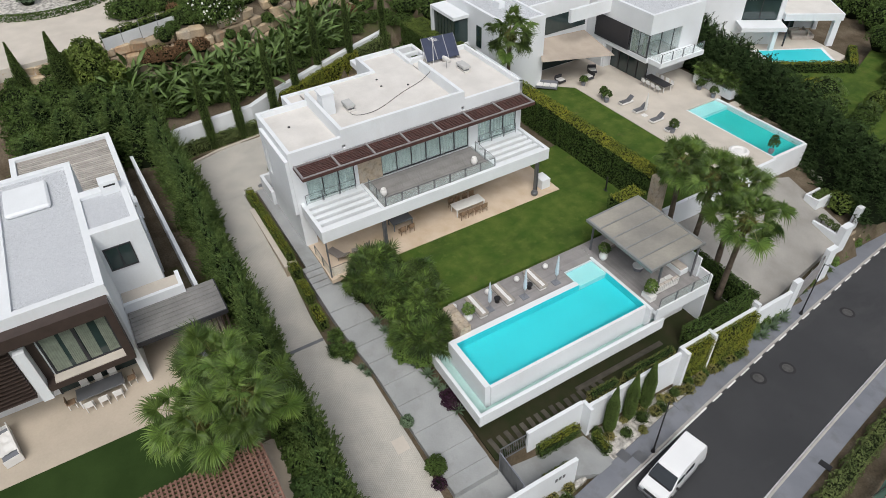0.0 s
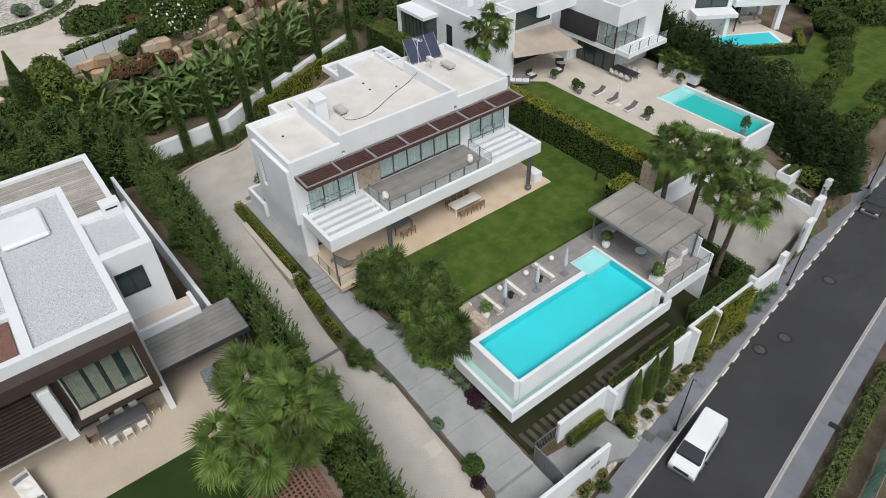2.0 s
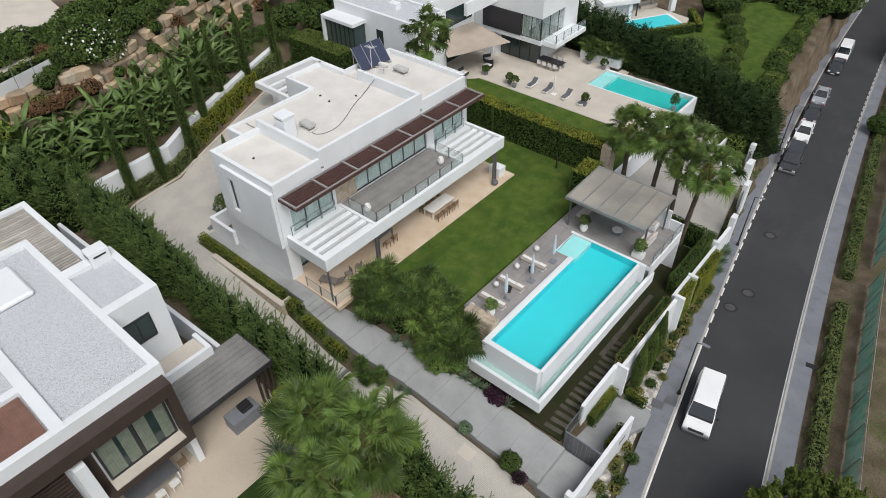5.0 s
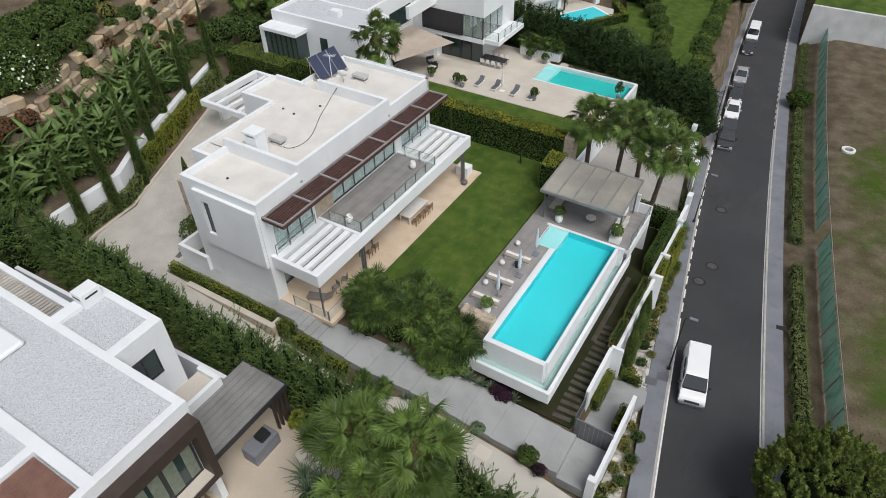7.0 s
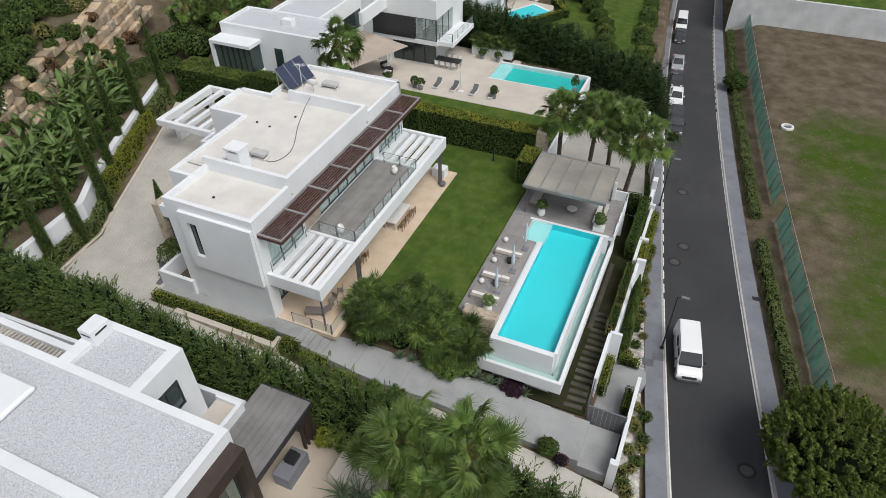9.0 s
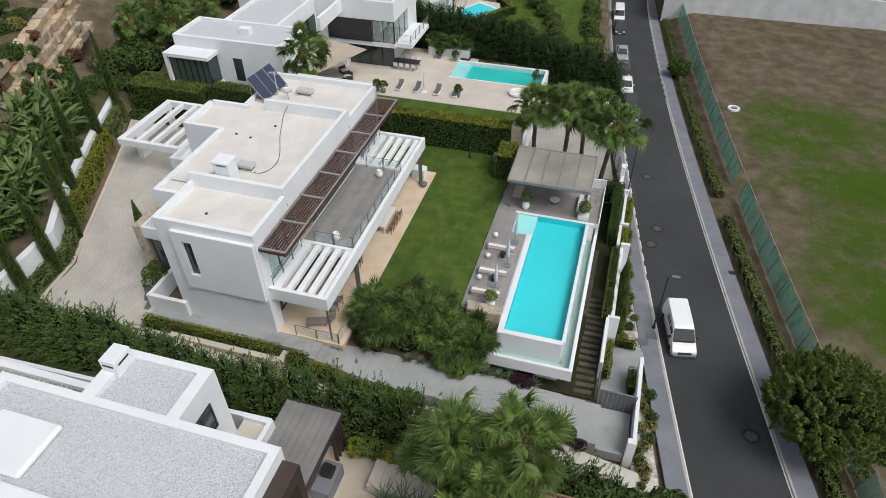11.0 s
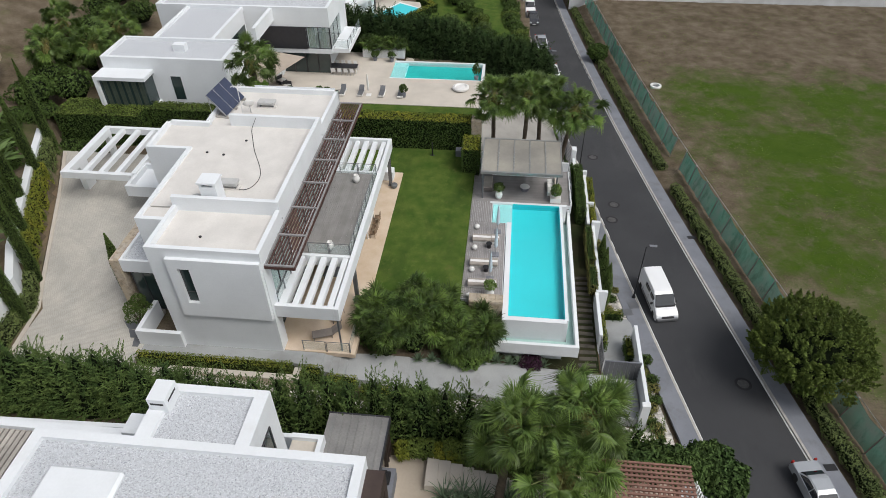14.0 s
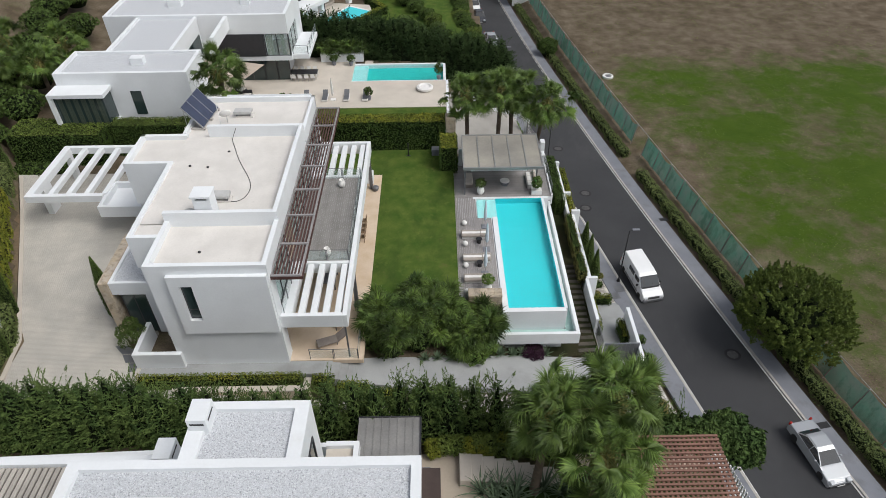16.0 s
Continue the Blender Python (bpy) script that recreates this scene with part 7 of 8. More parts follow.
part("base_plate", boxes((-0.28, -0.28, 0, 0.28, 0.28, 0.07)), M_CERAM, u)
part("canopy", lathe([(0.05, 0.5), (0.14, 0.8), (0.13, 1.6), (0.04, 2.6)], 9), M_CERAM, u)
table(-5.6, 43.9, -1.0, 3.2, 1.2, M_DARK, M_CERAM, "dark topped dining table on the far terrace")
for i in range(4):
    chair(-6.7 + i * 0.74, 43.0, -1.0, 180, M_CERAM, M_ALLOY, "white chair on the far terrace", "far chairs")
    chair(-6.7 + i * 0.74, 44.8, -1.0, 0, M_CERAM, M_ALLOY, "white chair on the far terrace", "far chairs")
for x, y, h in ((-10.4, 37.4, 1.0), (-6.9, 37.2, 1.3), (-6.0, 36.9, 1.4), (2.4, 38.1, 1.5), (-2.5, 47.2, 1.1), (-0.4, 47.0, 1.2), (10.2, 43.0, 2.2)):
    p = thing("potted_shrub", "shrub in a pot on the far terrace", "plant", "far potted shrubs", at=(x, y, -1.0))
    part("pot", lathe([(0.2, 0), (0.28, 0.4), (0.22, 0.45)], 12), M_PAVE, p)
    P, D = crown_points(260, 0.42, h * 0.7, "dome")
    part("plant", leaf_mesh(P + np.array([0, 0, 0.4]), D, 0.12, M_BUSH, 2), None, p)
fs = thing("float_seat", "round white pool seat beside the far pool", "seat", at=(8.6, 40.4, -1.0))
part("ring", lathe([(0.6, 0), (0.95, 0.15), (0.95, 0.35), (0.7, 0.45), (0.5, 0.3)], 18), M_CERAM, fs)
part("cushion", lathe([(0.5, 0.2), (0.5, 0.34), (0.1, 0.38)], 16), M_CERAM, fs)
sp2 = thing("side_steps", "pale stone steps descending beside the far pool", "steps", kind="structure", at=(0, 0, 0))
for i in range(16):
    part("step", boxes((1.2 + i * 0.95, 47.35, -5.5, 2.15 + i * 0.95, 48.6, -1.15 - 0.2 * i)), M_CREAM, sp2)
# tall conifer boundary beyond the far pool
for i in range(25):
    u = i / 24
    conifer(-15 + 33 * u, 54.0 - 4.6 * u, -3.6 - 1.6 * max(0, u - 0.6) / 0.4, 8.3 + random.uniform(-0.4, 0.4) - 2.0 * u, 1.35, i, "tall dark hedge conifer beyond the far pool", "far conifer screen", True)
    conifer(-14.5 + 33 * u, 52.6 - 4.6 * u, -2.6 - 2.6 * max(0, u - 0.6) / 0.4, 6.8 + random.uniform(-0.4, 0.4) - 1.0 * u, 1.35, i + 2, "tall dark hedge conifer beyond the far pool", "far conifer screen", True)
single("neighbour_drive", prism([(11.3, 28.1), (21.6, 28.1), (20.2, 36), (18.8, 45), (11.3, 45)], -7.2, lambda x, y: -3.2 - 0.30 * max(0, x - 12) - 0.02 * (y - 28)), M_FORE, "cream paved forecourt of the far villa", "driveway", kind="structure")
each("wall_panel", [(21.3, 28.3, -7.8, 21.6, 33.2, -4.9), (21.2, 33.2, -8.0, 21.65, 34.0, -3.9), (20.2, 38.8, -8.2, 20.65, 39.9, -3.8), (19.0, 42.4, -8.4, 19.6, 43.6, -3.7), (16.6, 42.4, -8.4, 19.0, 42.65, -4.7), (18.1, 46.0, -8.4, 18.6, 46.6, -3.6), (14.3, 44.0, -7.0, 14.5, 46.0, -3.7), (14.5, 44.0, -7.0, 15.7, 44.2, -3.7), (15.5, 44.2, -7.0, 15.7, 46.0, -3.7)], M_WHITE, sw)
for k, (xa, ya, xb, yb) in enumerate(((21.42, 34.0, 20.45, 38.8), (19.35, 43.6, 18.4, 46.0))):
    sg_ = thing("sliding_gate", "grey horizontal-slatted metal gate between white piers", "gate", "forecourt gates", at=(0, 0, 0))
    for j in range(7):
        part("slat", prism([(xa, ya), (xb, yb), (xb + 0.05, yb), (xa + 0.05, ya)], -7.0 + j * 0.36, -6.8 + j * 0.36), M_EDGE, sg_)
    for u in (0.01, 0.5, 0.99):
        px, py = xa + (xb - xa) * u, ya + (yb - ya) * u
        part("upright", boxes((px - 0.09, py - 0.03, -7.9, px - 0.01, py + 0.03, -4.45)), M_EDGE, sg_)
for x, y, z in ((17.0, 43.2, -5.0), (17.7, 43.2, -5.1), (18.4, 43.2, -5.2), (15.1, 44.5, -4.2), (15.1, 45.1, -4.2), (15.1, 45.7, -4.2)):
    t = thing("ball_topiary", "dark green clipped ball shrub in the forecourt planter", "shrub", "ball topiaries", at=(x, y, z))
    P, D = crown_points(700, 0.34, 0.7, "dome")
    part("foliage", leaf_mesh(P * np.array([1, 1, 1.0]) + np.array([0, 0, 0.2]), D, 0.06, M_CYPR, 1.5), None, t)
    part("stem", tube(bmesh.new(), [(0, 0, -1.4), (0, 0, 0.4)], 0.05), M_BARK, t)
for i in range(14):
    y = 29 + i * 1.5
    leafy_bush(rx_left(y) - 2.2, y, road_z(y), 0.7, 1.1, "spiky green shrub along the pavement", M_PALM, 320, 0.12, "pavement shrubs", 4)
for i in range(26):
    y = 47.5 + i * 2.0
    leafy_bush(rx_left(y) - 3.0, y, road_z(y), 1.1, 2.2, "green roadside bush on a stone bank", M_BUSH, 420, 0.18, "roadside bushes")
for i in range(28):
    y = 46.5 + i * 1.7 + random.uniform(-0.5, 0.5)
    x = rx_left(y) - 3.9 - random.uniform(0, 0.9)
    leafy_bush(x, y, max(road_z(y), ground_z(x, y)) - 0.2, random.uniform(1.0, 1.4), random.uniform(1.6, 2.5), "leafy green bush between the road and the far garden", M_CAROB if i % 4 == 0 else M_BUSH, 620, 0.19, "far garden border")
sb = thing("stone_bank", "stacked stone retaining bank beside the pavement", "wall", kind="structure", at=(0, 0, 0))
for i in range(44):
    for k in range(3):
        y = 44 + i * 1.0
        piece("boulder", STONES[(i + k) % 4], sb, pose(rx_left(y) - 2.1 - 0.25 * k, y, road_z(y) + 0.3 + k * 0.7, 0, 0, random.uniform(-12, 12)) @ Matrix.Diagonal((0.7, 1.0, 0.7, 1)))
# second far house and its garden
single("second_lawn", prism([(-6, 56.5), (16, 52.5), (11, 84), (-3, 84), (2, 70)], -3.4, -2.6), M_LAWN, "bright green sloping lawn beyond the conifers", "lawn", kind="structure")
single("second_terrace", prism([(-22, 57), (-6, 57), (1, 66), (0, 70), (-22, 74)], -3.0, -2.0), M_CREAM, "cream terrace of the second far house", "floor", kind="structure")
p2 = thing("second_pool", "bright blue pool of the second far house", "pool", at=(0, 0, 0))
part("rim", prism([(-7.3, 62.2), (-4.0, 60.8), (1.4, 67.0), (-3.0, 69.8)], -2.05, -1.95), M_WHITE, p2)
part("water", prism([(-6.8, 62.4), (-4.1, 61.4), (0.8, 67.0), (-2.9, 69.2)], -2.0, -1.93), M_POOL, p2)
h2 = thing("second_villa", "white two-storey villa with a deep open lounge beyond the conifer screen", "house", at=(-8.0, 63.4, -2, 0, 0, 56))
each("wall", [(-9, 0.6, 0, 2.6, 0.9, 3.0), (-9, 0.6, 3.0, -2.3, 0.9, 9.0), (-2.3, 0.6, 5.6, 2.6, 0.9, 9.0), (2.0, 0.6, 3.0, 2.6, 0.9, 5.6), (-9, 0.9, 0, -8.7, 9, 9.0), (2.3, 0.9, 3.0, 2.6, 9, 9.0), (2.6, 5.6, 0, 9.4, 5.9, 3.3), (2.6, 5.0, 4.1, 9.2, 5.3, 7.5)], M_WHITE, h2)
each("slab", [(-2.9, -1.9, 2.6, 2.5, 0.6, 3.1), (2.6, -0.2, 3.3, 9.6, 6.2, 4.1), (-9, 0.9, 8.6, 2.3, 9, 8.9)], M_WHITE, h2)
each("pier", [(8.7, -0.1, 0, 9.4, 0.6, 3.3), (1.2, -1.6, 0, 1.7, -0.9, 2.6), (8.9, 5.2, 0, 9.4, 5.6, 3.3)], M_WHITE, h2)
each("glazing", [(-2.3, 0.75, 3.1, 2.0, 0.82, 5.6), (2.7, 5.5, 0.1, 6.5, 5.58, 3.2), (4.2, 4.93, 4.8, 8.4, 4.99, 6.4)], M_PANE, h2)
each("post", [(3.3, -0.1, 0, 3.45, 0.05, 3.3), (-0.2, 0.70, 3.1, -0.1, 0.86, 5.6)], M_DARK, h2)
each("roof_gravel", [(2.7, 0.1, 4.1, 9.4, 5.0, 4.14)], M_ROOFW, h2)
for x, y, a in ((6.2, 2.4, 0), (7.6, 3.2, 90), (5.6, 4.2, 180)):
    q = h2.matrix_basis @ pose(x, y, 0.0, 0, 0, a)
    so = thing("sofa", "pale outdoor sofa in the far open lounge", "sofa", "far lounge sofas", at=q)
    part("base", boxes((-1.0, -0.45, 0.0, 1.0, 0.45, 0.42), bev=0.04), M_CUSH, so)
    part("backrest", boxes((-1.0, 0.3, 0.42, 1.0, 0.5, 0.85), bev=0.05), M_CUSH, so)
for m_, L_, x, y in ((pose(-0.7, 63.5, -2.7, 0, 0, 56), 9.0, 0, 0), (pose(1.0, 69.8, -2.7, 0, 0, 126), 5.5, 0, 0)):
    h = clipped_hedge("pool_hedge", 0, 0, 0, L_, 0.9, 1.3, "low clipped green hedge round the second far pool", M_HEDGE, M_HEDGEY, 45, 0.16, group="far pool hedge")
    h.matrix_basis = m_
for x, y, r, hh, m_ in ((5.6, 57.6, 1.8, 3.6, M_PALM), (3.9, 58.0, 1.3, 2.6, M_HEDGEY), (7.4, 56.6, 1.3, 2.6, M_PALM), (10.2, 58.4, 1.1, 2.4, M_PALM), (9.6, 61.0, 1.2, 2.6, M_CAROB), (10.8, 56.6, 1.2, 2.2, M_BUSH), (5.4, 71.5, 1.4, 2.0, M_BUSH), (7.0, 68.5, 1.2, 1.7, M_BUSH), (8.6, 65.6, 1.1, 1.6, M_BUSH), (3.6, 75.0, 1.8, 3.0, M_BUSH), (0.6, 76.5, 2.0, 3.2, M_BUSH)):
    leafy_bush(x, y, -2.7, r, hh, "yellow-green garden shrub on the far lawn" if m_ is not M_BUSH else "dark green shrub edging the far lawn", m_, 1100, 0.15, "far lawn shrubs")
for i in range(18):
    leafy_bush(-26 + i * 2.4, 84 + (i % 3) * 2.2, -4.0, 2.3, 4.0, "dark green bush beyond the far lawn", M_BUSH, 700, 0.28, "distant bushes")
for i in range(16):
    leafy_bush(-34 + random.uniform(-6, 4), 27 + i * 2.4, 0.5 + random.uniform(0, 2), 2.0, 2.6, "wild green bush on the bank beside the far villa", M_BUSH, 700, 0.22, "bank bushes")

# ---- roadside: lamps, drains, field fence ----
def street_lamp(x, y, h, flip=1):
    z = road_z(y) + 0.13
    t = thing("street_lamp", "slim black street lamp with a flat pale head", "street lamp", "street lamps", at=(x, y, z))
    part("pole", tube(bmesh.new(), [(0, 0, 0), (0, 0, h * 0.5), (0, 0, h)], [0.07, 0.05, 0.04], 8), M_BLACK, t)
    part("base", lathe([(0.16, 0), (0.16, 0.03), (0.09, 0.3)], 12), M_BLACK, t)
    part("arm", tube(bmesh.new(), [(0, 0, h - 0.05), (0.45 * flip, 0.1, h + 0.05)], 0.03), M_BLACK, t)
    part("head", boxes((0.25 * flip, -0.05, h + 0.03, 0.85 * flip, 0.2, h + 0.10), bev=0.02), M_PAVE, t)


street_lamp(25.75, 13.85, 5.7)
street_lamp(22.35, 34.4, 5.7)
street_lamp(19.2, 56.0, 5.7)
def cover(x, y, w, d, z, label, name, mat_, a=-10):
    o = single(name, boxes((-w / 2, -d / 2, -0.02, w / 2, d / 2, 0.012), bev=0.005), mat_, label, "cover", kind="structure", at=(x, y, z, math.degrees(math.atan(-0.055)), 0, a))


for x, y in ((25.0, 11.9), (25.6, 12.8), (25.8, 6.6)):
    cover(x, y, 0.85, 0.75, road_z(y) + 0.14, "dark square utility cover in the pavement", "utility_cover", M_GREY, 10)
for x, y in ((32.4, 23.15), (36.4, -1.8)):
    cover(x, y, 0.8, 0.5, road_z(y) + 0.14, "dark drain grate in the pavement", "drain_grate", M_BLACK, 10)
for x, y in ((32.65, 5.0), (25.6, 28.4), (33.6, -9.4), (25.1, 25.6), (24.2, 38.2)):
    t = single("manhole_cover", lathe([(0.42, -0.02), (0.42, 0.01), (0.3, 0.014), (0.28, 0.008), (0.01, 0.012)], 24), M_IRON, "round iron manhole cover in the asphalt", "cover", kind="structure", at=(x, y, road_z(y) + 0.004, -3.15, 0, 0))
    single("asphalt_patch", lathe([(0.62, -0.02), (0.62, 0.005), (0.01, 0.006)], 20), M_COLLAR, "darker asphalt collar round a manhole", "patch", kind="structure", at=(x, y, road_z(y) + 0.0, -3.15, 0, 0))
fz = lambda y: road_z(y) + 0.15 + (-6.9 - 0.022 * (y - 5) - road_z(y) + 0.15) * 0.66
fx = lambda y: rx_right(y) + 5.0
nf = thing("field_fence", "wire field fence hung with torn green netting", "fence", at=(0, 0, 0))
ys = list(np.arange(-30, 100, 3.0))
for y in ys:
    part("post", tube(bmesh.new(), [(fx(y) - 0.5, y, fz(y) - 0.3), (fx(y) - 0.14, y + 0.1 * (int(y) % 3 - 1), fz(y) + 2.4)], 0.045), M_ALLOY, nf)
for i, y in enumerate(ys[:-1]):
    part("top_rail", tube(bmesh.new(), [(fx(y), y, fz(y) + 2.28), (fx(y + 3), y + 3, fz(y + 3) + 2.28)], 0.025, 5), M_ALLOY, nf)
    if 33 < y < 37:
        continue
    bm = bmesh.new()
    rows_ = []
    for j in range(7):
        yy = y + 3 * j / 6
        sag = 0.16 * math.sin(math.pi * j / 6) * (1 + (i % 3)) * 0.7
        rows_.append([bm.verts.new((fx(yy) - 0.06 + 0.12 * noise.noise((yy, k, 0)) - 0.12 * (3 - k), yy, fz(yy) - 0.05 + (2.25 - sag) * k / 3)) for k in range(4)])
    for a, b in zip(rows_, rows_[1:]):
        for k in range(3):
            bm.faces.new((a[k], b[k], b[k + 1], a[k + 1]))
    part("net", bm, M_NET, nf, "faded green shade netting", True)
for i, y in enumerate(np.arange(-32, 96, 4.0)):
    if 30 < y < 33:
        continue
    a = math.degrees(math.atan2(rx_right(y + 4) - rx_right(y), 4.0))
    h = clipped_hedge("roadside_hedge", 0, 0, 0, 1.0, 4.0, 0.8, "low leafy hedge between pavement and field", M_ROADH, M_ROADH, 90, 0.11, group="roadside hedge", lump=0.5)
    h.matrix_basis = pose((rx_right(y) + rx_right(y + 4)) / 2 + 2.75, y + 2.0, road_z(y + 2) - 0.1, math.degrees(math.atan(-0.055)), 0, -a)
leafy_bush(rx_right(68) + 2.4, 68, road_z(68), 1.4, 2.6, "dense round clipped bush beside the pavement", M_HEDGE, 1600, 0.18, "round bush")
single("field_wall", boxes((24, 92.0, -10.5, 140, 92.5, -4.2)), M_PALEC, "long pale concrete wall behind the field", "wall", kind="structure")
single("upper_field", boxes((24, 92.5, -6.0, 160, 160, -4.6)), M_LAWN, "green grass above the far concrete wall", "lawn", kind="structure")
ring = thing("concrete_ring", "low white concrete ring lying in the field", "ring", at=(34.0, 57.0, -7.95))
part("ring", lathe([(0.75, 0), (0.75, 0.3), (0.5, 0.32), (0.48, 0.1)], 24), M_CERAM, ring)
part("lid", lathe([(0.47, 0.1), (0.47, 0.14), (0.01, 0.16)], 20), M_GREY, ring)
# carob tree
tr = thing("carob_tree", "broad dense dark green evergreen tree beside the road", "tree", at=(36.9, 6.0, -6.3))
part("trunk", tube(bmesh.new(), [(0, 0, -0.2), (0.1, 0, 1.2), (0.0, 0.1, 2.6)], [0.3, 0.24, 0.18], 10), M_BARK, tr)
for i in range(6):
    a = i * 1.05
    part("limb", tube(bmesh.new(), [(0, 0.05, 1.9), (0.9 * math.cos(a), 0.9 * math.sin(a), 3.2), (2.0 * math.cos(a), 2.0 * math.sin(a), 4.3)], [0.13, 0.09, 0.04], 7), M_BARK, tr)
Ps, Ds = [], []
for i in range(900):
    u, a = rng.uniform(-0.45, 1), rng.uniform(0, 6.283)
    s = math.sqrt(1 - u * u)
    o = np.array([s * math.cos(a), s * math.sin(a), u])
    bulge = 1 + 0.16 * noise.noise((o[0] * 1.6, o[1] * 1.6, o[2] * 1.6)) + 0.10 * noise.noise((o[0] * 4, o[1] * 4, o[2] * 4))
    c = np.array([3.75, 3.75, 2.75]) * o * bulge * rng.uniform(0.86, 1.04) + np.array([0, 0, 3.6])
    n = 110
    q = rng.uniform(0, 1, (n, 1)) ** 0.7
    ax = o * 0.7 + np.array([0, 0, 0.75]) + rng.normal(0, 0.2, 3)
    ax /= np.linalg.norm(ax)
    side = rng.normal(0, 1, (n, 3))
    side /= np.linalg.norm(side, axis=1)[:, None]
    Ps.append(c + ax * (q * rng.uniform(0.5, 0.85)) + side * (0.24 * (1.08 - q)))
    Ds.append(side * 0.6 + ax)
part("crown", leaf_mesh(np.concatenate(Ps), np.concatenate(Ds), 0.075, M_CAROB, 2.4, along=np.concatenate(Ds)), None, tr)
part("inner_bough", lathe([(0.6, 2.4), (2.3, 2.7), (2.8, 3.6), (2.1, 4.7), (0.3, 5.5)], 14), M_CORE, tr)


# ---- vehicles ----
def wheel(parent, x, y, r, w):
    bm = lathe([(r * 0.62, -w / 2), (r, -w / 2 + 0.03), (r, w / 2 - 0.03), (r * 0.62, w / 2)], 20)
    o = part("wheel", bm, M_RUBBER, parent)
    o.matrix_basis = pose(x, y, r, 0, 90, 0)
    part("rim", lathe([(r * 0.6, -w / 2 + 0.02), (r * 0.58, w / 2 - 0.01), (r * 0.15, w / 2 + 0.0)], 14), M_ALLOY, o)


def shell(profile, halfw, top_in):
    """A car body: a side outline (y, z), drawn in towards its top."""
    bm = bmesh.new()
    zs = [z for _, z in profile]
    zmin, zmax = min(zs), max(zs)
    sides = []
    for s in (-1, 1):
        sides.append([bm.verts.new((s * (halfw - top_in * ((z - zmin) / (zmax - zmin)) ** 1.5), y, z)) for y, z in profile])
    n = len(profile)
    bm.faces.new(sides[0])
    bm.faces.new(sides[1][::-1])
    for i in range(n):
        bm.faces.new((sides[0][i], sides[1][i], sides[1][(i + 1) % n], sides[0][(i + 1) % n]))
    bmesh.ops.bevel(bm, geom=bm.edges[:], offset=0.05, segments=2, affect="EDGES")
    return bm


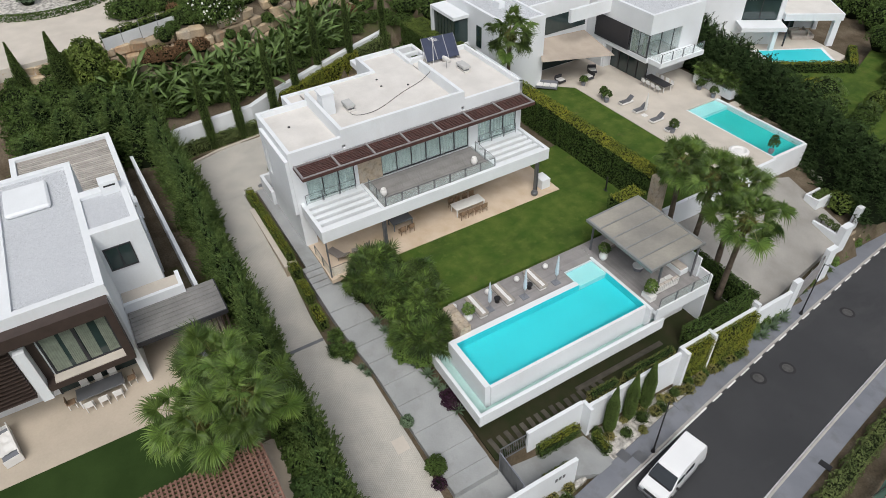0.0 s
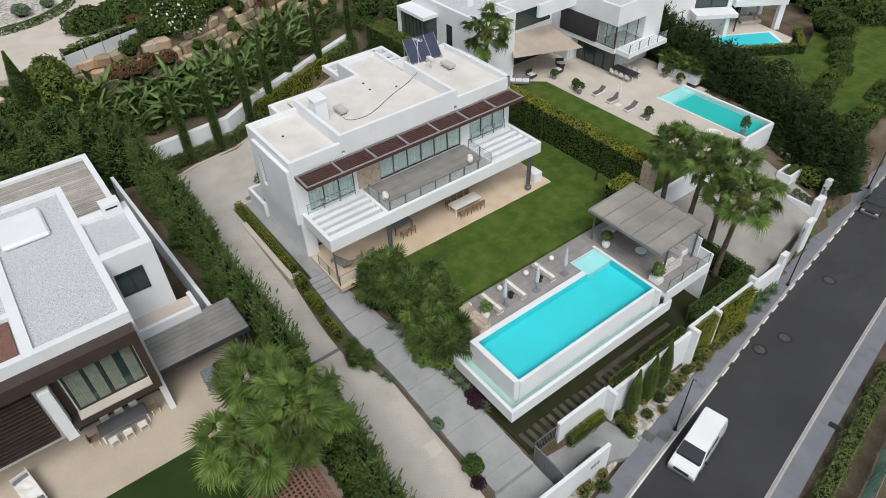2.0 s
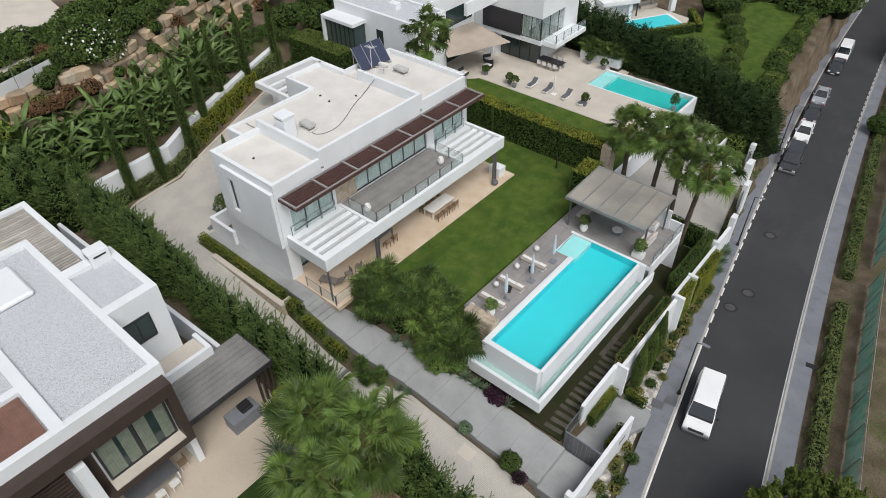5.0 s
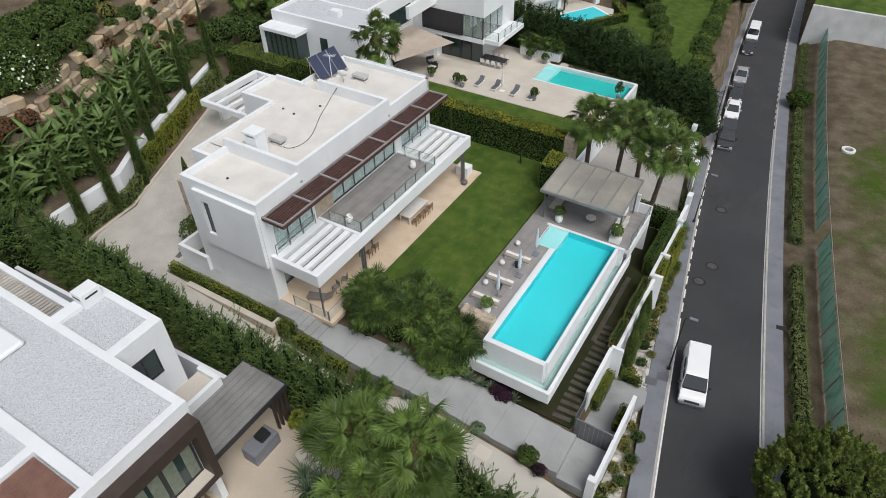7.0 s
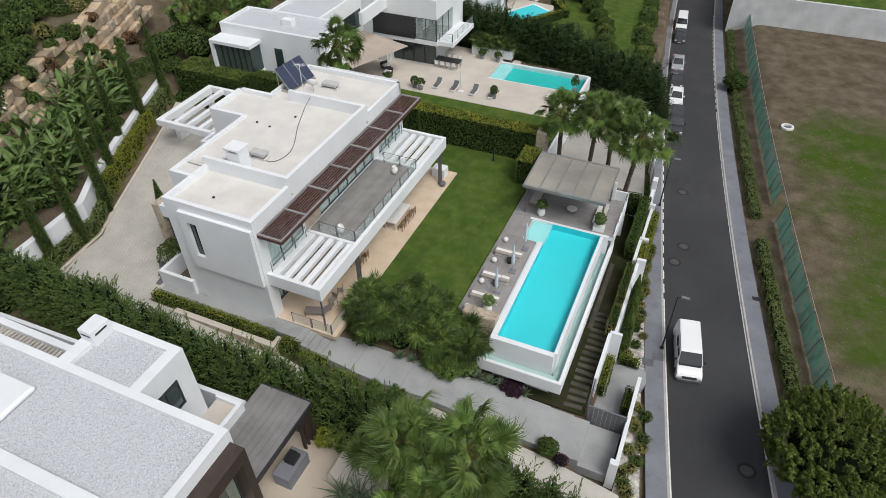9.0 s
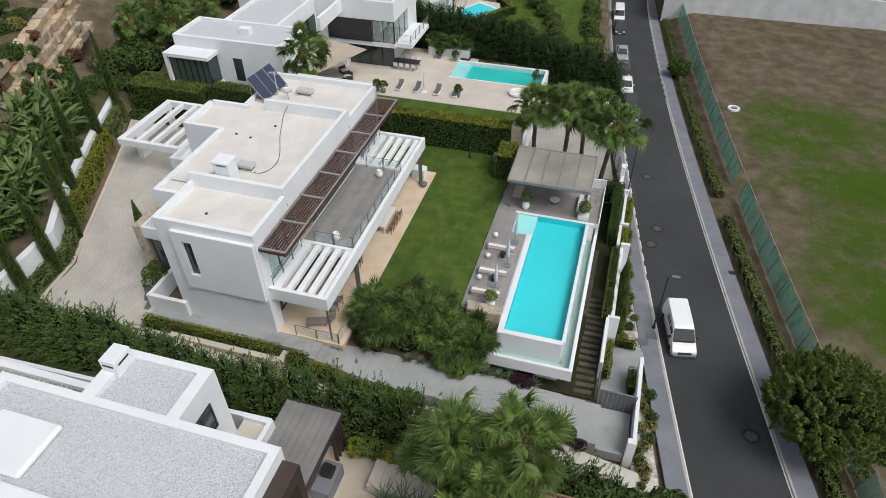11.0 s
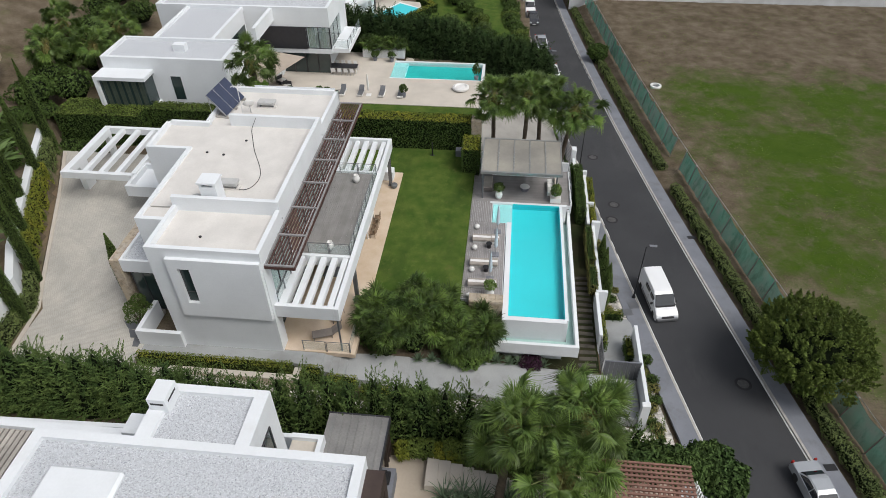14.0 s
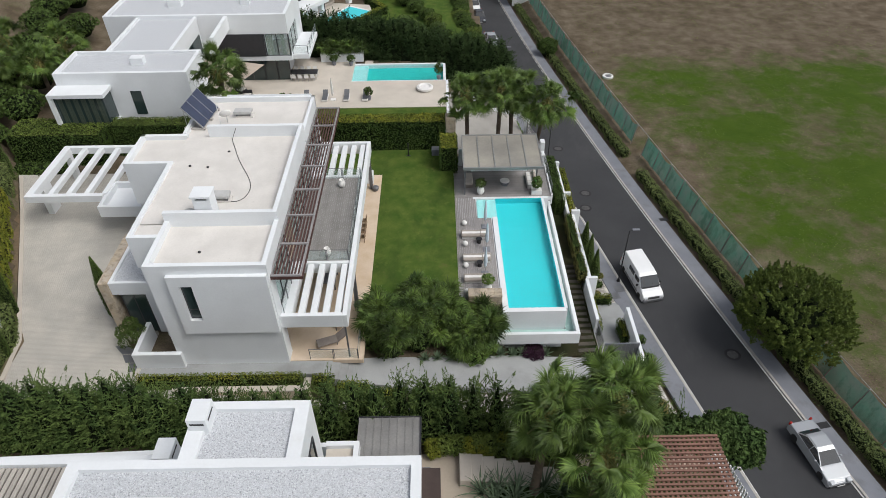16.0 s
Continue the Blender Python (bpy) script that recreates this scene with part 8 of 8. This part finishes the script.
def vehicle(x, y, a, L, W, H, paint, label, van=False, name="car", group=""):
    z = road_z(y) + 0.012
    t = thing(name, label, "van" if van else "car", group, at=pose(x, y, z, 3.15, 0, a))
    h, w = L / 2, W / 2
    if van:
        belt = H * 0.55
        part("body", shell([(-h, 0.40), (-h + 0.03, 0.72), (-h + 0.16, 0.92), (-h + 0.45, 1.06), (-h + 1.0, 1.20), (h - 0.05, belt + 0.12), (h, 0.45), (h - 0.1, 0.28), (-h + 0.15, 0.25)], w, 0.06), paint, t)
        part("roof", shell([(-h + 0.92, 1.17), (-h + 1.62, H - 0.14), (-h + 1.85, H - 0.04), (-h + 2.3, H), (h - 0.2, H - 0.02), (h - 0.04, H - 0.25), (h - 0.03, 1.0)], w - 0.03, 0.16), paint, t)
        part("windscreen", prism([(-w + 0.10, -h + 0.90), (w - 0.10, -h + 0.90), (w - 0.20, -h + 1.58), (-w + 0.20, -h + 1.58)], lambda q, r: 1.16 + (r + h - 0.90) * (H - 1.30) / 0.70, lambda q, r: 1.215 + (r + h - 0.90) * (H - 1.30) / 0.70), M_CARG, t)
        for s in (-1, 1):
            for y0, y1 in ((-h + 1.45, -h + 2.2), (-h + 2.4, -h + 3.35)):
                g_ = part("side_window", boxes((s * (w - 0.105) - 0.025, y0, 1.18, s * (w - 0.105) + 0.025, y1, H - 0.36)), M_CARG, t)
                g_.matrix_basis = pose(s * 0.02, 0, 0)
            part("mirror", boxes((s * (w + 0.1) - 0.1, -h + 1.25, 1.1, s * (w + 0.1) + 0.1, -h + 1.37, 1.32), bev=0.03), M_BLACK, t)
        part("bumper", boxes((-w + 0.02, -h - 0.08, 0.26, w - 0.02, -h + 0.35, 0.66), bev=0.09), M_GREY, t, "dark grey plastic bumper")
        part("grille", boxes((-w + 0.42, -h - 0.03, 0.66, w - 0.42, -h + 0.14, 0.80), bev=0.02), M_BLACK, t)
        part("wiper_trough", boxes((-w + 0.14, -h + 0.80, 1.13, w - 0.14, -h + 0.93, 1.185), bev=0.01), M_BLACK, t)
        for s in (-1, 1):
            part("sill_trim", boxes((s * (w + 0.005) - 0.02, -h + 1.25, 0.42, s * (w + 0.005) + 0.02, h - 1.3, 0.56), bev=0.01), M_GREY, t)
            for yy in (-h + 1.38, -h + 2.3, -h + 3.45):
                part("door_seam", boxes((s * (w + 0.0) - 0.006, yy, 0.4, s * (w + 0.0) + 0.006, yy + 0.018, 1.15)), M_GREY, t)
        part("rear_window", boxes((-w + 0.3, h - 0.06, 1.2, w - 0.3, h - 0.01, H - 0.4)), M_CARG, t)
    else:
        part("body", shell([(-h, 0.4), (-h + 0.08, 0.62), (-h + 0.3, 0.74), (-h + 1.2, 0.9), (h - 0.8, 0.95), (h - 0.1, 0.9), (h, 0.55), (h - 0.08, 0.25), (-h + 0.12, 0.22)], w, 0.05), paint, t)
        part("cabin", shell([(-h + 1.15, 0.86), (-h + 1.95, H - 0.08), (-h + 2.2, H - 0.03), (h - 1.45, H - 0.04), (h - 0.75, 0.9)], w - 0.08, 0.2), M_CARG, t, "dark car windows")
        part("roof", shell([(-h + 1.9, H - 0.1), (-h + 2.15, H), (h - 1.5, H), (h - 1.2, H - 0.1)], w - 0.22, 0.05), paint, t)
        for s in (-1, 1):
            part("pillar", tube(bmesh.new(), [(s * (w - 0.13), h - 0.85, 0.93), (s * (w - 0.27), h - 1.45, H - 0.05)], 0.05, 6), paint, t)
            part("pillar", tube(bmesh.new(), [(s * (w - 0.12), -h + 1.2, 0.88), (s * (w - 0.27), -h + 2.0, H - 0.06)], 0.04, 6), paint, t)
            part("pillar", tube(bmesh.new(), [(s * (w - 0.07), 0.15, 0.9), (s * (w - 0.25), 0.12, H - 0.05)], 0.035, 6), paint, t)
            part("mirror", boxes((s * (w + 0.06) - 0.08, -h + 1.55, 0.92, s * (w + 0.06) + 0.08, -h + 1.66, 1.06), bev=0.02), paint, t)
        part("bumper", boxes((-w + 0.1, -h - 0.03, 0.26, w - 0.1, -h + 0.2, 0.42), bev=0.03), M_BLACK, t)
    for s in (-1, 1):
        part("headlight", boxes((s * (w - 0.28) - 0.17, -h - 0.01, 0.62, s * (w - 0.28) + 0.17, -h + 0.25, 0.8), bev=0.03), M_HLIGHT, t, "clear headlight")
        part("tail_light", boxes((s * (w - 0.12) - 0.08, h - 0.12, 0.7, s * (w - 0.12) + 0.08, h + 0.01, 0.98), bev=0.02), M_RLIGHT, t, "red tail light")
        for yy in (-h + 0.85, h - 0.9):
            wheel(t, s * (w - 0.09), yy, 0.33, 0.2)
    part("number_plate", boxes((-0.26, -h - 0.075, 0.42, 0.26, -h - 0.055, 0.53)), M_LINE, t, "plain white plate")
    return t


vehicle(27.63, 13.65, 11.0, 4.95, 1.9, 1.97, M_CARW, "white panel van parked at the kerb", True, "van")
vehicle(34.75, -4.2, 11.5, 4.5, 1.75, 1.43, M_CARS, "silver saloon car parked along the field", False, "car", "")
for y, paint, van, lab in ((53.5, M_CARD, True, "black van parked at the kerb"), (61.5, M_CARW, False, "white car parked in the street row"), (67.3, M_CARD, False, "dark grey car parked in the street row"), (73.6, M_CARS, False, "silver car parked in the street row"), (85.5, M_CARD, False, "dark car parked in the street row"), (92.0, M_CARW, True, "white van parked far down the street")):
    vehicle(rx_left(y) + 1.15, y, math.degrees(math.atan(0.185 - 0.001 * y)), 4.9 if van else 4.4, 1.85 if van else 1.78, 1.9 if van else 1.55, paint, lab, van, "van" if van else "car", "street parking row")


# shaded lounge under the sail
for x, y, a in ((-12.3, 35.6, 90), (-11.2, 38.8, 0), (-12.2, 40.2, 60)):
    t = thing("lounge_chair", "dark woven lounge chair under the shade sail", "chair", "sail lounge chairs", at=(x, y, -1.0, 0, 0, a))
    part("seat", boxes((-0.5, -0.45, 0.15, 0.5, 0.45, 0.42), bev=0.05), M_DARK, t)
    part("backrest", boxes((-0.5, 0.35, 0.4, 0.5, 0.5, 0.85), bev=0.04), M_DARK, t)
    part("cushion", boxes((-0.4, -0.4, 0.42, 0.4, 0.33, 0.52), bev=0.03), M_CERAM, t)
t = thing("corner_sofa", "grey outdoor sofa with pale cushions beside the far lawn", "sofa", at=(-12.2, 33.6, -1.0, 0, 0, 45))
part("base", boxes((-1.2, -0.45, 0.1, 1.2, 0.45, 0.35), bev=0.03), M_PAVE, t)
part("back", boxes((-1.2, 0.35, 0.35, 1.2, 0.47, 0.75), bev=0.03), M_PAVE, t)
for i in range(3):
    part("cushion", boxes((-1.15 + i * 0.77, -0.42, 0.35, -0.42 + i * 0.77, 0.33, 0.48), bev=0.04), M_CERAM, t)

# ---- entrance details ----
cloud = thing("cloud_topiary", "dark clipped cloud topiary beside the porch", "shrub", at=(-10.6, 1.4, 0.0))
for i, (dx, dy, dz, r) in enumerate(((0, 0, 0.35, 0.65), (0.45, 0.4, 0.9, 0.5), (-0.4, 0.35, 0.85, 0.5), (0.05, 0.7, 1.35, 0.45))):
    P, D = crown_points(650, r, r * 1.7, "dome")
    part("pad", leaf_mesh(P + np.array([dx, dy, dz]), D, 0.07, M_CYPR, 1.6), None, cloud, "clipped leafy pad")
    part("bough", tube(bmesh.new(), [(0, 0, 0), (dx * 0.6, dy * 0.6, dz * 0.6), (dx, dy, dz + r * 0.8)], [0.07, 0.05, 0.03], 6), M_BARK, cloud)
for i in range(3):
    single("slate_slab", prism([(-11.9 + i * 0.75, 1.6 - i * 0.75), (-10.2 + i * 0.2, 1.6 - i * 0.75), (-10.2 + i * 0.2, 0.9 - i * 0.75), (-11.2 + i * 0.5, 0.9 - i * 0.75)], -0.05, 0.06), M_GREY, "dark slate paving slab beside the porch", "paving", kind="structure")
single("yard_hatch", boxes((-14.9, 4.2, 0.0, -14.0, 4.9, 0.052)), M_COBB, "square paved access hatch in the yard", "hatch", kind="structure")
for a, b in zip([(-16.6, -6.0), (-17.9, -2.0), (-18.45, 2.2), (-19.9, 5.2), (-24.6, 15.4), (-28.0, 22.3)], [(-17.9, -2.0), (-18.45, 2.2), (-19.9, 5.2), (-24.6, 15.4), (-28.0, 22.3)]):
    d = (Vector(b) - Vector(a)).normalized()
    n = Vector((-d.y, d.x)) * 0.28
    single("yard_kerb", prism([a, b, (b[0] + n.x, b[1] + n.y), (a[0] + n.x, a[1] + n.y)], -0.1, 0.12), M_CREAM, "pale stone kerb along the yard edge", "kerb", kind="structure")
single("drive_hatch", prism([(17.2, -1.6), (18.2, -1.6), (18.2, -0.7), (17.2, -0.7)], -4.4, lambda x, y: drive_z(x) + 0.012), M_CREAM, "square pale access cover in the drive", "hatch", kind="structure")
for x, y in ((16.2, 5.9), (16.6, 5.5), (17.1, 5.9), (17.6, 5.5)):
    single("pool_inlet", lathe([(0.06, -1.75), (0.06, -1.735), (0.01, -1.73)], 10), M_GREY, "small dark pool floor inlet", "inlet", "pool inlets", at=(x, y, 0))


# tufts in the field
k = 42000
P = np.stack([rng.uniform(33, 78, k), rng.uniform(-6, 90, k), np.zeros(k)], 1)
keep = np.array([q[0] > fx(q[1]) + 0.5 and noise.noise((q[0] * 0.16, q[1] * 0.16, 3.0)) + 0.7 * noise.noise((q[0] * 0.6, q[1] * 0.6, 8.0)) > -0.15 for q in P])
P = P[keep]
P[:, 2] = np.array([ground_z(q[0], q[1]) for q in P]) + 0.05
D = np.tile(np.array([0.0, 0.0, 1.0]), (len(P), 1))
tagged(part("field_weeds", leaf_mesh(P, D, 0.06, M_CAROB, 2.2), None), "scattered dark green weeds and grass tufts in the field", "weeds", kind="stuff")
for i, y in enumerate(ys[:-1]):
    if i % 2:
        part("brace", tube(bmesh.new(), [(fx(y), y, fz(y) + 2.2), (fx(y) - 0.05, y + 1.6, fz(y + 1.6))], 0.025, 5), M_ALLOY, nf)

for i in range(7):
    y = 28.6 + i * 0.75
    agave(22.2 - 0.1 * i + 0.35 * (i % 2), y, road_z(y) + 0.16, 0.75, "large grey-green agave at the foot of the white street wall")
